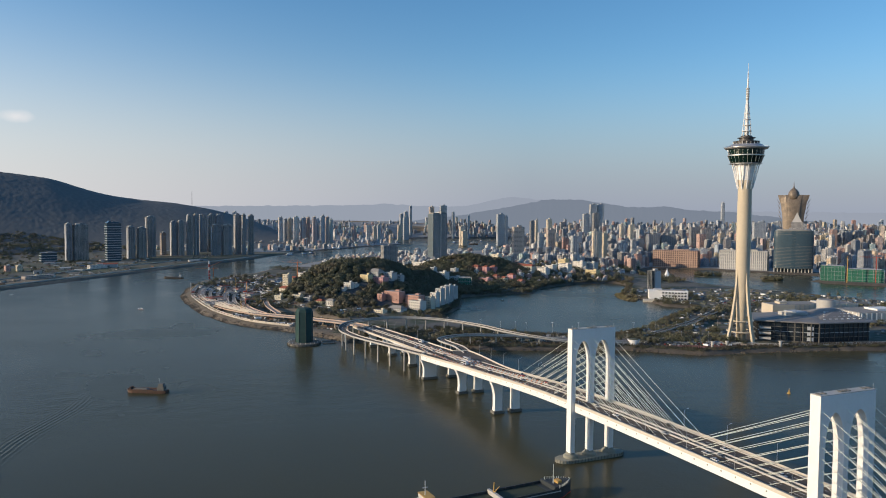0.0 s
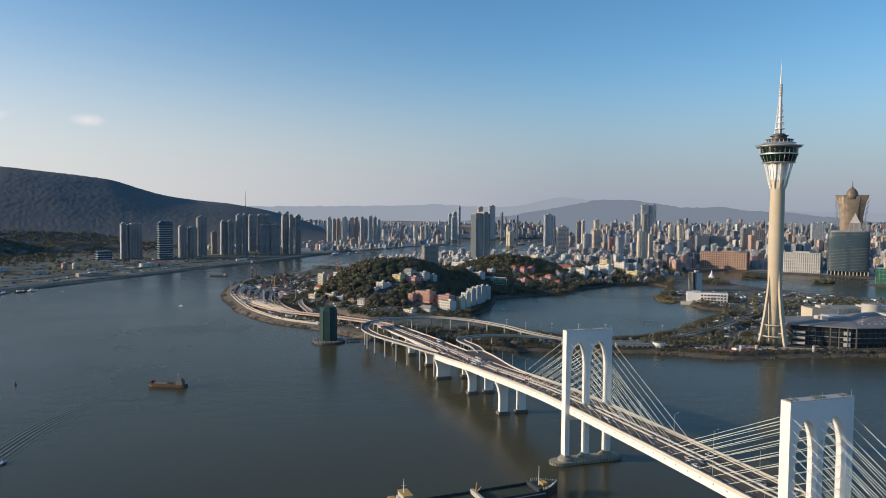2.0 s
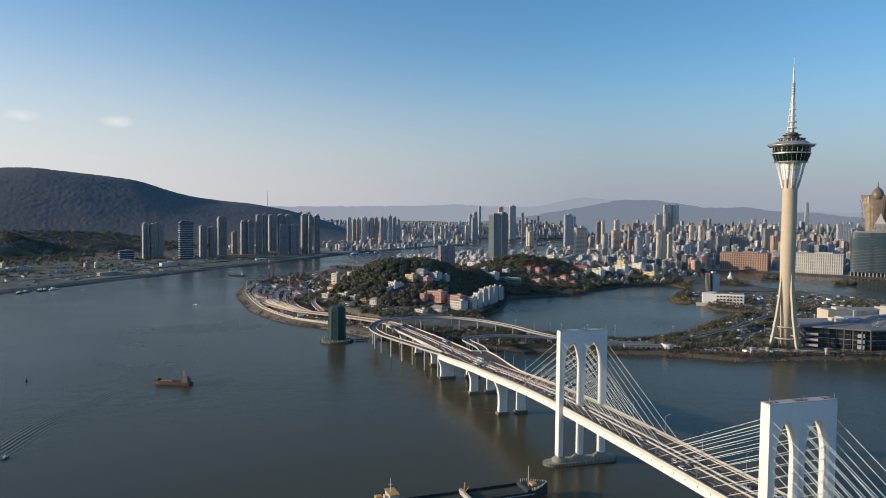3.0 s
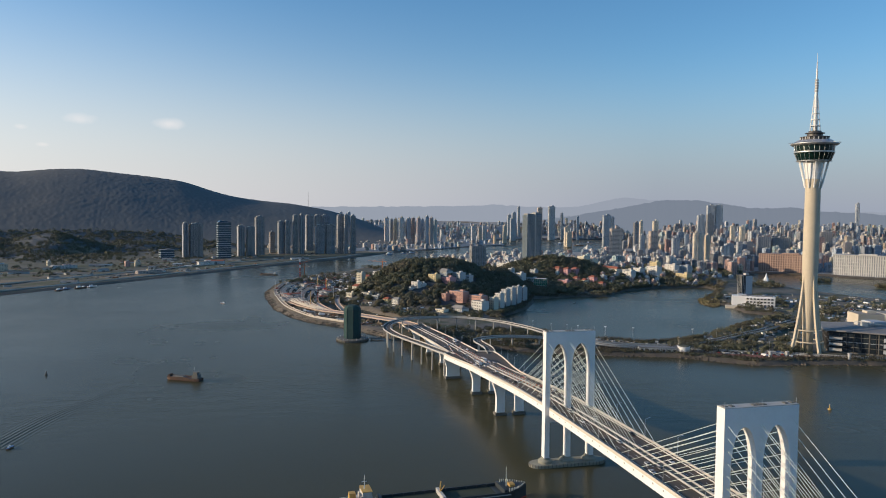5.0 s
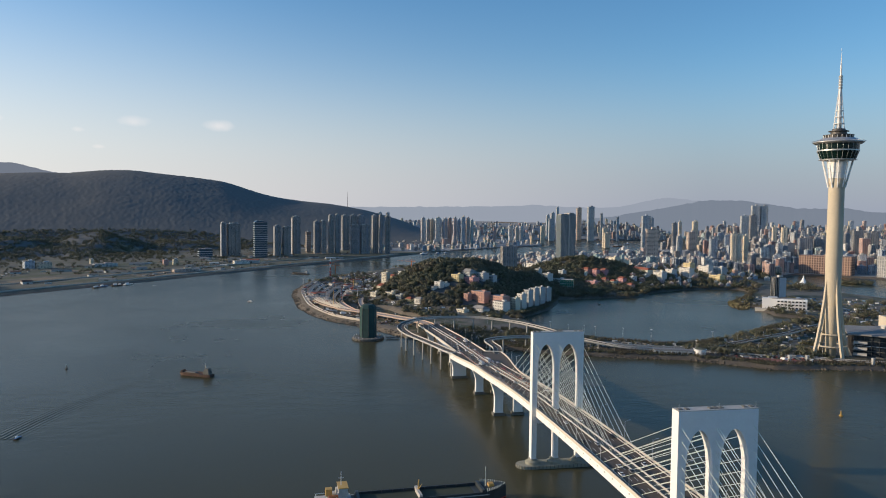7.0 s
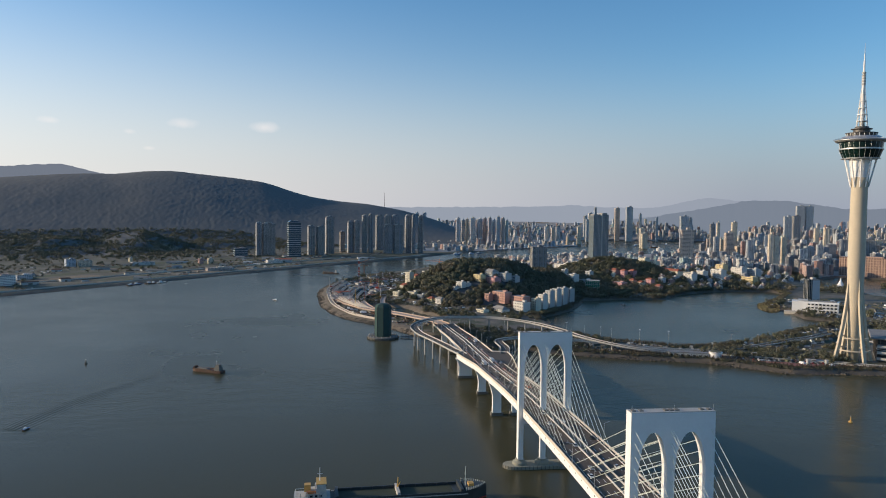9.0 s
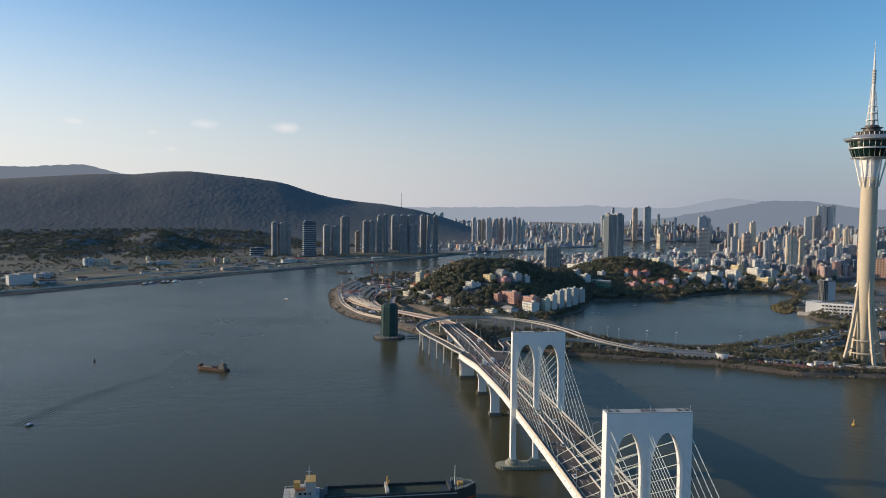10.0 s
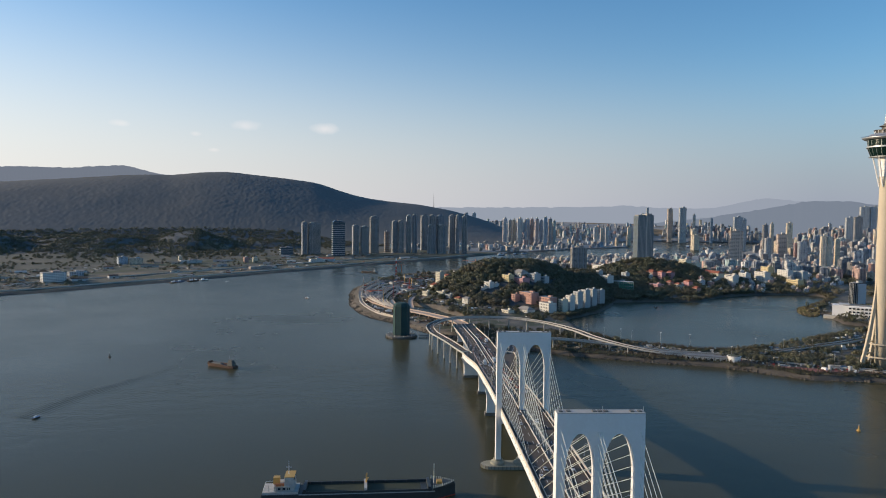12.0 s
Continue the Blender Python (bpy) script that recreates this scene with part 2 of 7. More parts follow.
NET = surf("green_safety_net", (0.030, 0.074, 0.070), (0.020, 0.050, 0.049), 0.15, 0.8, 0.9, bump=0.6, dist=0.3)
NETPALE = surf("bright_green_net", (0.040, 0.190, 0.118), (0.025, 0.120, 0.085), 0.08, 0.5, 0.9, bump=0.5, dist=0.3)
GREENGLASS = glass_mat("dark_green_glass", (0.006, 0.024, 0.020), 0.2)
DARKGLASS = glass_mat("dark_glass", (0.03, 0.04, 0.05))
BLUEGLASS = glass_mat("blue_green_glass", (0.055, 0.095, 0.125), 0.22)
ROOFGREY = surf("grey_metal_roof", (0.27, 0.25, 0.23), (0.19, 0.18, 0.17), 0.05, 0.6, 0.6, metal=0.1)
ROOFRED = surf("red_clay_tiles", (0.36, 0.12, 0.07), (0.25, 0.09, 0.06), 0.2, 1.5, 0.85)
ROOFFLAT = surf("flat_roof_felt", (0.34, 0.32, 0.29), (0.22, 0.21, 0.19), 0.15, 1.0, 0.9)
PINKWALL = surf("salmon_render", (0.52, 0.30, 0.24), (0.44, 0.25, 0.20), 0.15, 1.0, 0.85)
BRICKRED = surf("red_paving", (0.30, 0.12, 0.09), (0.22, 0.10, 0.08), 0.1, 1.0, 0.9)
GOLD = surf("bronze_gold_cladding", (0.27, 0.21, 0.15), (0.12, 0.10, 0.08), 0.08, 0.25, 0.5, metal=0.2)
LEAF = leafy("broad_leaves", (0.082, 0.088, 0.050), (0.112, 0.114, 0.062), (0.140, 0.114, 0.074))
BARK = surf("bark", (0.12, 0.09, 0.06), (0.07, 0.055, 0.04), 0.5, 4.0, 0.95)
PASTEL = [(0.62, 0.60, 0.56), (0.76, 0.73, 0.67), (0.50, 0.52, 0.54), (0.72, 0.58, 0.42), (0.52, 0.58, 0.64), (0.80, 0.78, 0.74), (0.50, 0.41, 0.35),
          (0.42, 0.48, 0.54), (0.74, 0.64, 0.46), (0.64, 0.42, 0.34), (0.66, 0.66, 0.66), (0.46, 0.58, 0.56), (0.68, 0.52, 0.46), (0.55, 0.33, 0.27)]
CITY = facade("city_facade", PASTEL)
CITYDARK = facade("dark_tower_facade", [(0.34, 0.34, 0.34), (0.41, 0.39, 0.36), (0.31, 0.33, 0.36), (0.38, 0.36, 0.33)], open_h=0.55, open_w=0.62, glass=(0.07, 0.08, 0.10))
VILLA = facade("villa_facade", [(0.74, 0.70, 0.62), (0.70, 0.52, 0.42), (0.76, 0.74, 0.70), (0.66, 0.60, 0.40), (0.62, 0.66, 0.64), (0.64, 0.36, 0.32)],
               open_h=0.45, open_w=0.4)


# ---- mesh helpers ----
class Geo:
    """Collects vertices and faces of one mesh."""

    def __init__(self):
        self.v, self.f, self.m = [], [], []

    def add(self, verts, faces, m=0):
        k = len(self.v)
        self.v += [tuple(p) for p in verts]
        self.f += [tuple(k + i for i in q) for q in faces]
        self.m += [m] * len(faces)
        return self

    def box(self, x, y, z, sx, sy, sz, turn=0.0, m=0, taper=1.0):
        """A box that stands on z, turned about its own upright."""
        c, s = math.cos(radians(turn)), math.sin(radians(turn))
        pts = []
        for h, k in ((0, 1.0), (sz, taper)):
            for a, b in ((-1, -1), (1, -1), (1, 1), (-1, 1)):
                px, py = a * sx / 2 * k, b * sy / 2 * k
                pts.append((x + px * c - py * s, y + px * s + py * c, z + h))
        return self.add(pts, [(3, 2, 1, 0), (4, 5, 6, 7), (0, 1, 5, 4), (1, 2, 6, 5), (2, 3, 7, 6), (3, 0, 4, 7)], m)

    def prism(self, pts, z0, z1, m=0, cap=True):
        n = len(pts)
        v = [(p[0], p[1], z0) for p in pts] + [(p[0], p[1], z1) for p in pts]
        f = [(i, (i + 1) % n, n + (i + 1) % n, n + i) for i in range(n)]
        if cap:
            f += [tuple(range(n, 2 * n)), tuple(range(n - 1, -1, -1))]
        return self.add(v, f, m)

    def rings(self, rings, m=0, close=True, caps=True):
        """Skins a row of rings of equal length."""
        n = len(rings[0])
        v = [p for r in rings for p in r]
        f = []
        for a in range(len(rings) - 1):
            for i in range(n if close else n - 1):
                j = (i + 1) % n
                f.append((a * n + i, a * n + j, a * n + n + j, a * n + n + i))
        if caps and close:
            f += [tuple(range(n - 1, -1, -1)), tuple(range(len(v) - n, len(v)))]
        return self.add(v, f, m)

    def lathe(self, x, y, profile, n=32, m=0, caps=True):
        return self.rings([[(x + r * math.cos(2 * math.pi * i / n), y + r * math.sin(2 * math.pi * i / n), z) for i in range(n)]
                           for r, z in profile], m, True, caps)

    def rod(self, p, q, r0, r1=None, n=6, m=0):
        p, q = Vector(p), Vector(q)
        d = (q - p).normalized()
        a = d.orthogonal().normalized()
        b = d.cross(a)
        r1 = r0 if r1 is None else r1
        ring = lambda o, r: [tuple(o + (a * math.cos(2 * math.pi * i / n) + b * math.sin(2 * math.pi * i / n)) * r) for i in range(n)]
        return self.rings([ring(p, r0), ring(q, r1)], m)


def make(name, g, mats, parent=None, label="", smooth=False):
    """One mesh object out of a Geo, at top level or under a thing."""
    me = bpy.data.meshes.new(name)
    me.from_pydata(g.v, [], g.f)
    for m in (mats if isinstance(mats, (list, tuple)) else [mats]):
        me.materials.append(m)
    if any(g.m):
        me.polygons.foreach_set("material_index", np.array(g.m, dtype=np.int32))
    if smooth:
        me.polygons.foreach_set("use_smooth", np.ones(len(g.f), dtype=bool))
    me.update()
    ob = new(name, me)
    if parent is not None:
        ob.parent = parent
    if label:
        ob["label"] = label
    return ob


def smooth_by_angle(ob, degrees=35):
    bm = bmesh.new()
    bm.from_mesh(ob.data)
    for e in bm.edges:
        if len(e.link_faces) == 2 and e.calc_face_angle(0) > radians(degrees):
            e.smooth = False
    for f in bm.faces:
        f.smooth = True
    bm.to_mesh(ob.data)
    bm.free()
    return ob


def shared(name, data, parent, m=None):
    """Another part on a mesh that exists already."""
    ob = new(name, data)
    ob.parent = parent
    if m is not None:
        ob.matrix_basis = m
    return ob


def thing(name, x=0.0, y=0.0, z=0.0, turn=0.0):
    ob = new(name)
    ob.empty_display_size = 1
    ob.matrix_basis = pose(x, y, z, 0, 0, turn)
    return ob


def smoother(x):
    x = np.clip(x, 0, 1)
    return x * x * (3 - 2 * x)


def sd_poly(px, py, poly):
    """Signed distance to a closed outline, positive inside."""
    d = np.full(px.shape, 1e18)
    inside = np.zeros(px.shape, bool)
    n = len(poly)
    for i in range(n):
        (ax, ay), (bx, by) = poly[i], poly[(i + 1) % n]
        ex, ey = bx - ax, by - ay
        k = np.clip(((px - ax) * ex + (py - ay) * ey) / (ex * ex + ey * ey + 1e-9), 0, 1)
        d = np.minimum(d, (px - ax - k * ex) ** 2 + (py - ay - k * ey) ** 2)
        cross = ((ay > py) != (by > py)) & (px < (bx - ax) * (py - ay) / (by - ay + 1e-12) + ax)
        inside ^= cross
    return np.where(inside, 1, -1) * np.sqrt(d)


def value_noise(x, y, seed=0):
    """Smooth lattice noise for arrays, about -1 to 1."""
    xi, yi = np.floor(x).astype(np.int64), np.floor(y).astype(np.int64)
    fx, fy = x - xi, y - yi
    fx, fy = fx * fx * (3 - 2 * fx), fy * fy * (3 - 2 * fy)

    def h(a, b):
        k = (a * 374761393 + b * 668265263 + seed * 974711) & 0xFFFFFFFF
        k = ((k ^ (k >> 13)) * 1274126177) & 0xFFFFFFFF
        return ((k ^ (k >> 16)) & 0xFFFF) / 32767.5 - 1
    return ((h(xi, yi) * (1 - fx) + h(xi + 1, yi) * fx) * (1 - fy) + (h(xi, yi + 1) * (1 - fx) + h(xi + 1, yi + 1) * fx) * fy)


def grid_mesh(name, X, Y, Z, mats, which=None, label="", smooth=True):
    r, c = X.shape
    v = np.stack([X, Y, Z], -1).reshape(-1, 3)
    i = np.arange(r * c).reshape(r, c)
    f = np.stack([i[:-1, :-1], i[:-1, 1:], i[1:, 1:], i[1:, :-1]], -1).reshape(-1, 4)
    me = bpy.data.meshes.new(name)
    me.from_pydata(v.tolist(), [], f.tolist())
    for m in mats:
        me.materials.append(m)
    if which is not None:
        me.polygons.foreach_set("material_index", which.reshape(-1).astype(np.int32))
    me.polygons.foreach_set("use_smooth", np.full(len(f), smooth))
    me.update()
    ob = new(name, me)
    if label:
        ob["label"] = label
    return ob


# ---- water, land and hills ----
g = Geo()
g.add([(-30000, -30000, 0), (30000, -30000, 0), (30000, 30000, 0), (-30000, 30000, 0)], [(0, 1, 2, 3)])
tagged(make("water", g, WATER), "murky grey-green river water with light ripples", "water", kind="structure")

# the city's peninsula with its two lakes
SHORE = [(-60, 842), (25, 826), (109, 828), (175, 837), (235, 822), (264, 813), (322, 833), (406, 851), (488, 861), (700, 895), (1000, 960), (1600, 1120),
         (2900, 1500), (2900, 5000), (420, 5000), (330, 4300), (150, 3200), (40, 2960), (-150, 2760), (-330, 2560), (-474, 2240),
         (-494, 2090), (-533, 1930), (-539, 1793), (-574, 1687), (-592, 1580), (-572, 1444), (-530, 1303), (-491, 1222), (-413, 1089), (-349, 1008),
         (-304, 969), (-231, 930), (-154, 869), (-110, 853)]
LAKE = [(-44, 1089), (-28, 1139), (-15, 1198), (-12, 1270), (-16, 1335), (17, 1364), (68, 1395), (120, 1412), (154, 1520), (214, 1600), (273, 1632), (330, 1650), (345, 1600),
        (318, 1500), (300, 1440), (279, 1382), (292, 1355), (322, 1345), (326, 1285), (336, 1245), (372, 1225), (364, 1195), (319, 1135), (267, 1048), (223, 980), (203, 950),
        (178, 930), (151, 918), (118, 926), (80, 928), (51, 945), (0, 1000)]
LAKE_EAST = [(440, 1880), (455, 1980), (530, 2105), (600, 2100), (690, 2062), (720, 2018), (815, 1975), (905, 1905), (880, 1800), (815, 1750), (825, 1700), (911, 1650), (1150, 1500), (1000, 1330),
             (769, 1335), (700, 1415), (660, 1465), (600, 1525), (560, 1590), (515, 1650), (505, 1720), (500, 1765), (455, 1810)]
POOL = [(-326, 1136), (-294, 1121), (-268, 1110), (-230, 1071), (-190, 1040), (-215, 1030), (-250, 1035), (-284, 1052), (-305, 1090)]
HILLS = [(-120, 1470, 90, 120, 32), (-5, 1690, 120, 110, 46), (-95, 1195, 55, 60, 12), (160, 1900, 200, 220, 20), (560, 2800, 300, 300, 35), (1500, 2600, 260, 300, 70)]


def land_z(x, y):
    x, y = np.asarray(x, float), np.asarray(y, float)
    sd = np.minimum(np.minimum(sd_poly(x, y, SHORE), -sd_poly(x, y, LAKE)), np.minimum(-sd_poly(x, y, LAKE_EAST), -sd_poly(x, y, POOL)))
    hill = sum(h * np.exp(-((x - a) / sx) ** 2 - ((y - b) / sy) ** 2) for a, b, sx, sy, h in HILLS)
    hill = np.maximum(hill, 58 * np.exp(-np.abs((x + 206) / 115) ** 3 - np.abs((y - 1325) / 155) ** 3))
    hill = hill * smoother((sd - 6) / 80) * (1 + 0.10 * value_noise(x / 45, y / 45, 3))
    far = np.hypot(x - 100, y)
    rise = 78 * smoother((far - 3500) / 1900) * 1.6 * smoother(sd / 260)
    edge = value_noise(x / 13, y / 13, 5) * 2.2 + value_noise(x / 5, y / 5, 6) * 1.2
    return np.clip((sd + edge) * np.where(x > -120, 0.7, 0.42), -3, 3.9) + hill + np.where(sd > 0, rise, 0), sd


ys = np.concatenate([np.arange(800, 1120, 4.0), np.arange(1120, 1750, 6.0), np.arange(1750, 2600, 14.0), np.arange(2600, 4900, 40.0)])
xs = np.concatenate([np.arange(-640, 620, 5.0), np.arange(620, 1200, 14.0), np.arange(1200, 2910, 45.0)])
X, Y = np.meshgrid(xs, ys)
Z, SD = land_z(X, Y)
mid_sd = SD[:-1, :-1]
which = np.where(mid_sd < np.where(X[:-1, :-1] < -140, 15, 11), 1, 0)
slope_z = Z[:-1, :-1]
# south-facing shore: shade is put in as a darker rock than the sunlit west
which = np.where((which == 1) & (X[:-1, :-1] > -120), 3, which)
which = np.where((slope_z > 9) & (Y[:-1, :-1] < 2000), 2, which)
which = np.where((which == 0) & (Y[:-1, :-1] > 1980), 4, which)
tagged(grid_mesh("ground", X, Y, Z, [GROUND, ROCK, HILLSIDE, DARKSHADEROCK, BUILTUP], which), "low reclaimed land with stony shores and a wooded hill", "ground", kind="structure")

# flat land on the west bank
BANK = [(-1060, 700), (-1011, 896), (-978, 1000), (-950, 1150), (-920, 1290), (-897, 1420), (-870, 1560), (-842, 1700), (-818, 1830), (-785, 1980), (-742, 2145), (-704, 2330),
        (-690, 2480), (-640, 2740), (-540, 3000), (-450, 3230), (-330, 3420), (-330, 3560), (-520, 3760), (-480, 4050), (-300, 4330), (60, 4420), (330, 4470), (440, 4950),
        (-4800, 4950), (-4800, 300), (-1300, 300)]
xs2 = np.concatenate([np.arange(-4700, -1300, 60.0), np.arange(-1300, -250, 9.0), np.arange(-250, 420, 30.0)])
ys2 = np.concatenate([np.arange(320, 2700, 10.0), np.arange(2700, 4900, 30.0)])
X, Y = np.meshgrid(xs2, ys2)


def bank_z(x, y):
    x, y = np.asarray(x, float), np.asarray(y, float)
    sd = sd_poly(x, y, BANK)
    far = np.hypot(x - 100, y)
    rise = 78 * smoother((far - 3500) / 1900) * 1.6 * smoother(sd / 260)
    return np.clip(sd * 0.28, -3, 4.5) + np.where(sd > 0, rise + 1.2 * value_noise(x / 60, y / 60, 8), 0), sd


Z, SD = bank_z(X, Y)
which = np.where(SD[:-1, :-1] < 14, 1, np.where((value_noise(X / 70, Y / 45, 4)[:-1, :-1] > 0.48) & (SD[:-1, :-1] < 420), 2, 0))
which = np.where((which == 0) & (Y[:-1, :-1] > 2650), 4, which)
which = np.where((which == 0) & (value_noise(SD / 26, Y / 260, 61)[:-1, :-1] > 0.30) & (SD[:-1, :-1] < 460), 3, which)
tagged(grid_mesh("ground_west_bank", X, Y, Z, [WESTGROUND, DARKSHADEROCK, SOIL, SCRUB, BUILTUP], which), "flat reclaimed river bank with stony edge and bare soil", "ground", kind="structure")

# wooded ridge behind the west bank: bearing in degrees, rise of the crest
CREST = [(-82, .000), (-70, .005), (-62, .018), (-57, .026), (-53.1, .032), (-49.8, .037), (-47.6, .0405), (-45.8, .0435), (-44, .0455), (-42.4, .0451), (-40.4, .050),
         (-38.4, .0516), (-36.4, .048), (-34.3, .0447), (-31.7, .0392), (-30, .029), (-28.3, .0206), (-26, .0150), (-23.8, .0118), (-21.2, .0042), (-19.4, -.004),
         (-18.1, -.011), (-16.6, -.022), (-15.0, -.034)]
az = np.linspace(-82, -15.0, 760)
fr = np.concatenate([np.linspace(0, 1, 150), np.linspace(1.02, 1.12, 6)])
AZ, FR = np.meshgrid(az, fr)
RD = 2250 + 2100 * FR
crest = np.interp(az, [c[0] for c in CREST], [c[1] for c in CREST]) - 0.0030
crest = np.convolve(np.pad(crest, 15, mode="edge"), np.hanning(31) / np.hanning(31).sum(), mode="valid")
top = 160 + 4350 * np.broadcast_to(crest, AZ.shape)
X, Y = 105 + RD * np.sin(np.radians(AZ)), 8 + RD * np.cos(np.radians(AZ))
F2 = np.clip((FR - 0.27) / 0.73, 0, 1)
prof = np.where(FR <= 1, 0.75 * smoother(F2) + 0.25 * F2 ** 2, 1 - (FR - 1) * 2) - np.where(F2 <= 0, 0.04, 0)
gully = value_noise(X / 310, Y / 310, 1) * 0.55 + value_noise(X / 140, Y / 140, 2) * 0.3
soft = np.convolve(np.pad(top[0], 100, mode="edge"), np.hanning(201) / np.hanning(201).sum(), mode="valid")[None, :]
near_crest = np.clip(FR, 0, 1) ** 5
Z = (soft * (1 - near_crest) + top * near_crest) * prof * (1 + gully * 0.10 * (1 - np.clip(FR, 0, 1)))
Z += -6 * (F2 <= 0) + 0.5 * value_noise(X / 22, Y / 22, 7) + 0.9 * value_noise(X / 8, Y / 8, 9)
rough = value_noise(X / 190, Y / 190, 14) * 0.5 + value_noise(X / 80, Y / 80, 15) * 0.28 + value_noise(X / 35, Y / 35, 16) * 0.1
for a, b, sx, sy, h in ((-40.5, 3020, 3.6, 330, 62), (-47.5, 3020, 4.6, 380, 66), (-56, 2980, 5, 360, 80), (-35.5, 3080, 2.6, 300, 44)):
    Z = np.maximum(Z, h * np.exp(-np.abs((AZ - a) / sx) ** 1.7 - np.abs((RD - b) / sy) ** 1.7) * (1 + 0.35 * rough) + 12 * rough - 8 + 1.5 * value_noise(X / 14, Y / 14, 11))
Z = np.where((RD < 2300) | ((AZ > -24) & (RD < 2900)), -6, Z)
bare = (((AZ + 38.6) / 0.9) ** 2 + ((RD - 2760) / 95) ** 2 + 0.9 * value_noise(X / 30, Y / 30, 21) < 1)[:-1, :-1]
tagged(grid_mesh("hillside_west", X, Y, Z, [RIDGE, SOIL], np.where(bare, 1, 0)), "long wooded ridge with haze put into its colour", "hill", kind="structure")

RIDGE_Z = Z


def ridge_z(x, y):
    x, y = np.asarray(x, float), np.asarray(y, float)
    j = np.clip((np.degrees(np.arctan2(x - 105, y - 8)) + 82) / 67 * 759, 0, 759).astype(int)
    i = np.clip((np.hypot(x - 105, y - 8) - 2250) / 2100 * 149, 0, 149).astype(int)
    return RIDGE_Z[i, j], RIDGE_Z[i, j]


# far hills beyond the city, plain backdrops with haze blue put in as glow
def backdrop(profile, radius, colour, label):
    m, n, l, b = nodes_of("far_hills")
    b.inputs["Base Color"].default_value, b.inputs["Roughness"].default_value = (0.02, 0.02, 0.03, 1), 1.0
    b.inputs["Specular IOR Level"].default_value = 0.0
    # emission stands in for the haze in front of the hills
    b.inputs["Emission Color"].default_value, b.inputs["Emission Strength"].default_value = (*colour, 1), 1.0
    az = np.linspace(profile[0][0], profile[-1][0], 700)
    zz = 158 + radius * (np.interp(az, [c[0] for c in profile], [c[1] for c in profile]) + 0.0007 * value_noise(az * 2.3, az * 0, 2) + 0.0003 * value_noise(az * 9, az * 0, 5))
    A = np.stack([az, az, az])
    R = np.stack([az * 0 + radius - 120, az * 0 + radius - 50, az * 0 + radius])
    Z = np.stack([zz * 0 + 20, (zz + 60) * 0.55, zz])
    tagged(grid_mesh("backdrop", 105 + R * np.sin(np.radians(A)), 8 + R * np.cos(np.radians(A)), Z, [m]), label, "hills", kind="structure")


backdrop([(-66, .010), (-60, .036), (-57, .0455), (-53.1, .0472), (-49.8, .0478), (-47.6, .0512), (-45.8, .0532), (-44, .046), (-42.4, .040), (-39, .030), (-35, .010)], 4820, (0.150, 0.170, 0.208), "wooded ridge behind the nearer one, glowing in pale haze colour")
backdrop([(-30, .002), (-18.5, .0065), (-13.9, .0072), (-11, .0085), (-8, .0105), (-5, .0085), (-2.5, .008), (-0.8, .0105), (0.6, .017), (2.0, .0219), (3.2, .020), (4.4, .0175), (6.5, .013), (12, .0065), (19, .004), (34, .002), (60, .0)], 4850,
         (0.27, 0.30, 0.355), "hills far beyond the city, glowing in pale haze blue")
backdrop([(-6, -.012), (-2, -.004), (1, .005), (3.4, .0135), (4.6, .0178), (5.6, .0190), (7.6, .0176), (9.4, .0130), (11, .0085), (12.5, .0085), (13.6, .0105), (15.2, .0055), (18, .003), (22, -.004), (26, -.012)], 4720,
         (0.165, 0.195, 0.24), "wooded hill behind the city, glowing in haze blue-grey")

# ---- the cable-stayed bridge ----
ORG, U, W = Vector((77.7, 466.7)), Vector((-0.4305, 0.9026)), Vector((-0.9026, -0.4305))
TURN = math.degrees(math.atan2(U.y, U.x))


def bp(s, off, z):
    """A place by metres along the bridge, metres to its west side and height."""
    p = ORG + U * s + W * (off + float(np.interp(s, [-620, -184, -5, 110], [-3.5, -0.5, 0.75, 0.0])))
    return (p.x, p.y, z)


def road_z(s):
    """Height of the carriageway: level over the main span, then a steady fall."""
    if s > 100:
        return sum(float(np.interp(s + k, [88, 120, 150, 180, 240, 310, 370, 440, 480, 520], [32.1, 29.7, 27.6, 26.0, 23.6, 20.6, 18.2, 16.2, 14.4, 13.0])) for k in (-16, -8, 0, 8, 16)) / 5
    a = abs(s + 90) - 120
    return max(37.7 - 0.083 * 0.5 * (a + math.sqrt(a * a + 2500)), 7.0)


bridge = tagged(thing("cable_stayed_bridge"), "white concrete cable-stayed road bridge with two arched pylons", "bridge")
STATIONS = list(range(-620, 241, 10)) + [244, 250] + list(range(260, 481, 10))


def west_edge(s):
    return 13.9 + (7.6 * float(smoother((s - 160) / 84)) if s < 247 else 0.4 + 4.6 * float(smoother((s - 320) / 150)))


def east_edge(s):
    return -13.9 - (14.6 * float(smoother((s - 105) / 140)) if s < 247 else 0.8 - 6.4 * float(smoother((s - 320) / 150)))


def mid_line(s):
    """Sideways shift of the lanes where the road bends towards the land."""
    return 5.3 * float(smoother((s - 320) / 150))


g, gr = Geo(), Geo()
ringset, roadset = [], []
for s in STATIONS:
    z, we, ee = road_z(s), west_edge(s), east_edge(s)
    depth = 5.0 if s < 300 else max(1.6, 5.0 - (s - 300) * 0.06)
    ringset.append([bp(s, we, z - 0.6), bp(s, we, z - depth + 0.5), bp(s, we - 1.0, z - depth), bp(s, ee + 1.0, z - depth), bp(s, ee, z - depth + 0.5), bp(s, ee, z - 0.6), bp(s, ee, z - 0.1), bp(s, we, z - 0.1)])
    roadset.append([bp(s, we - 0.6, z), bp(s, ee + 0.6, z)])
g.rings(ringset)
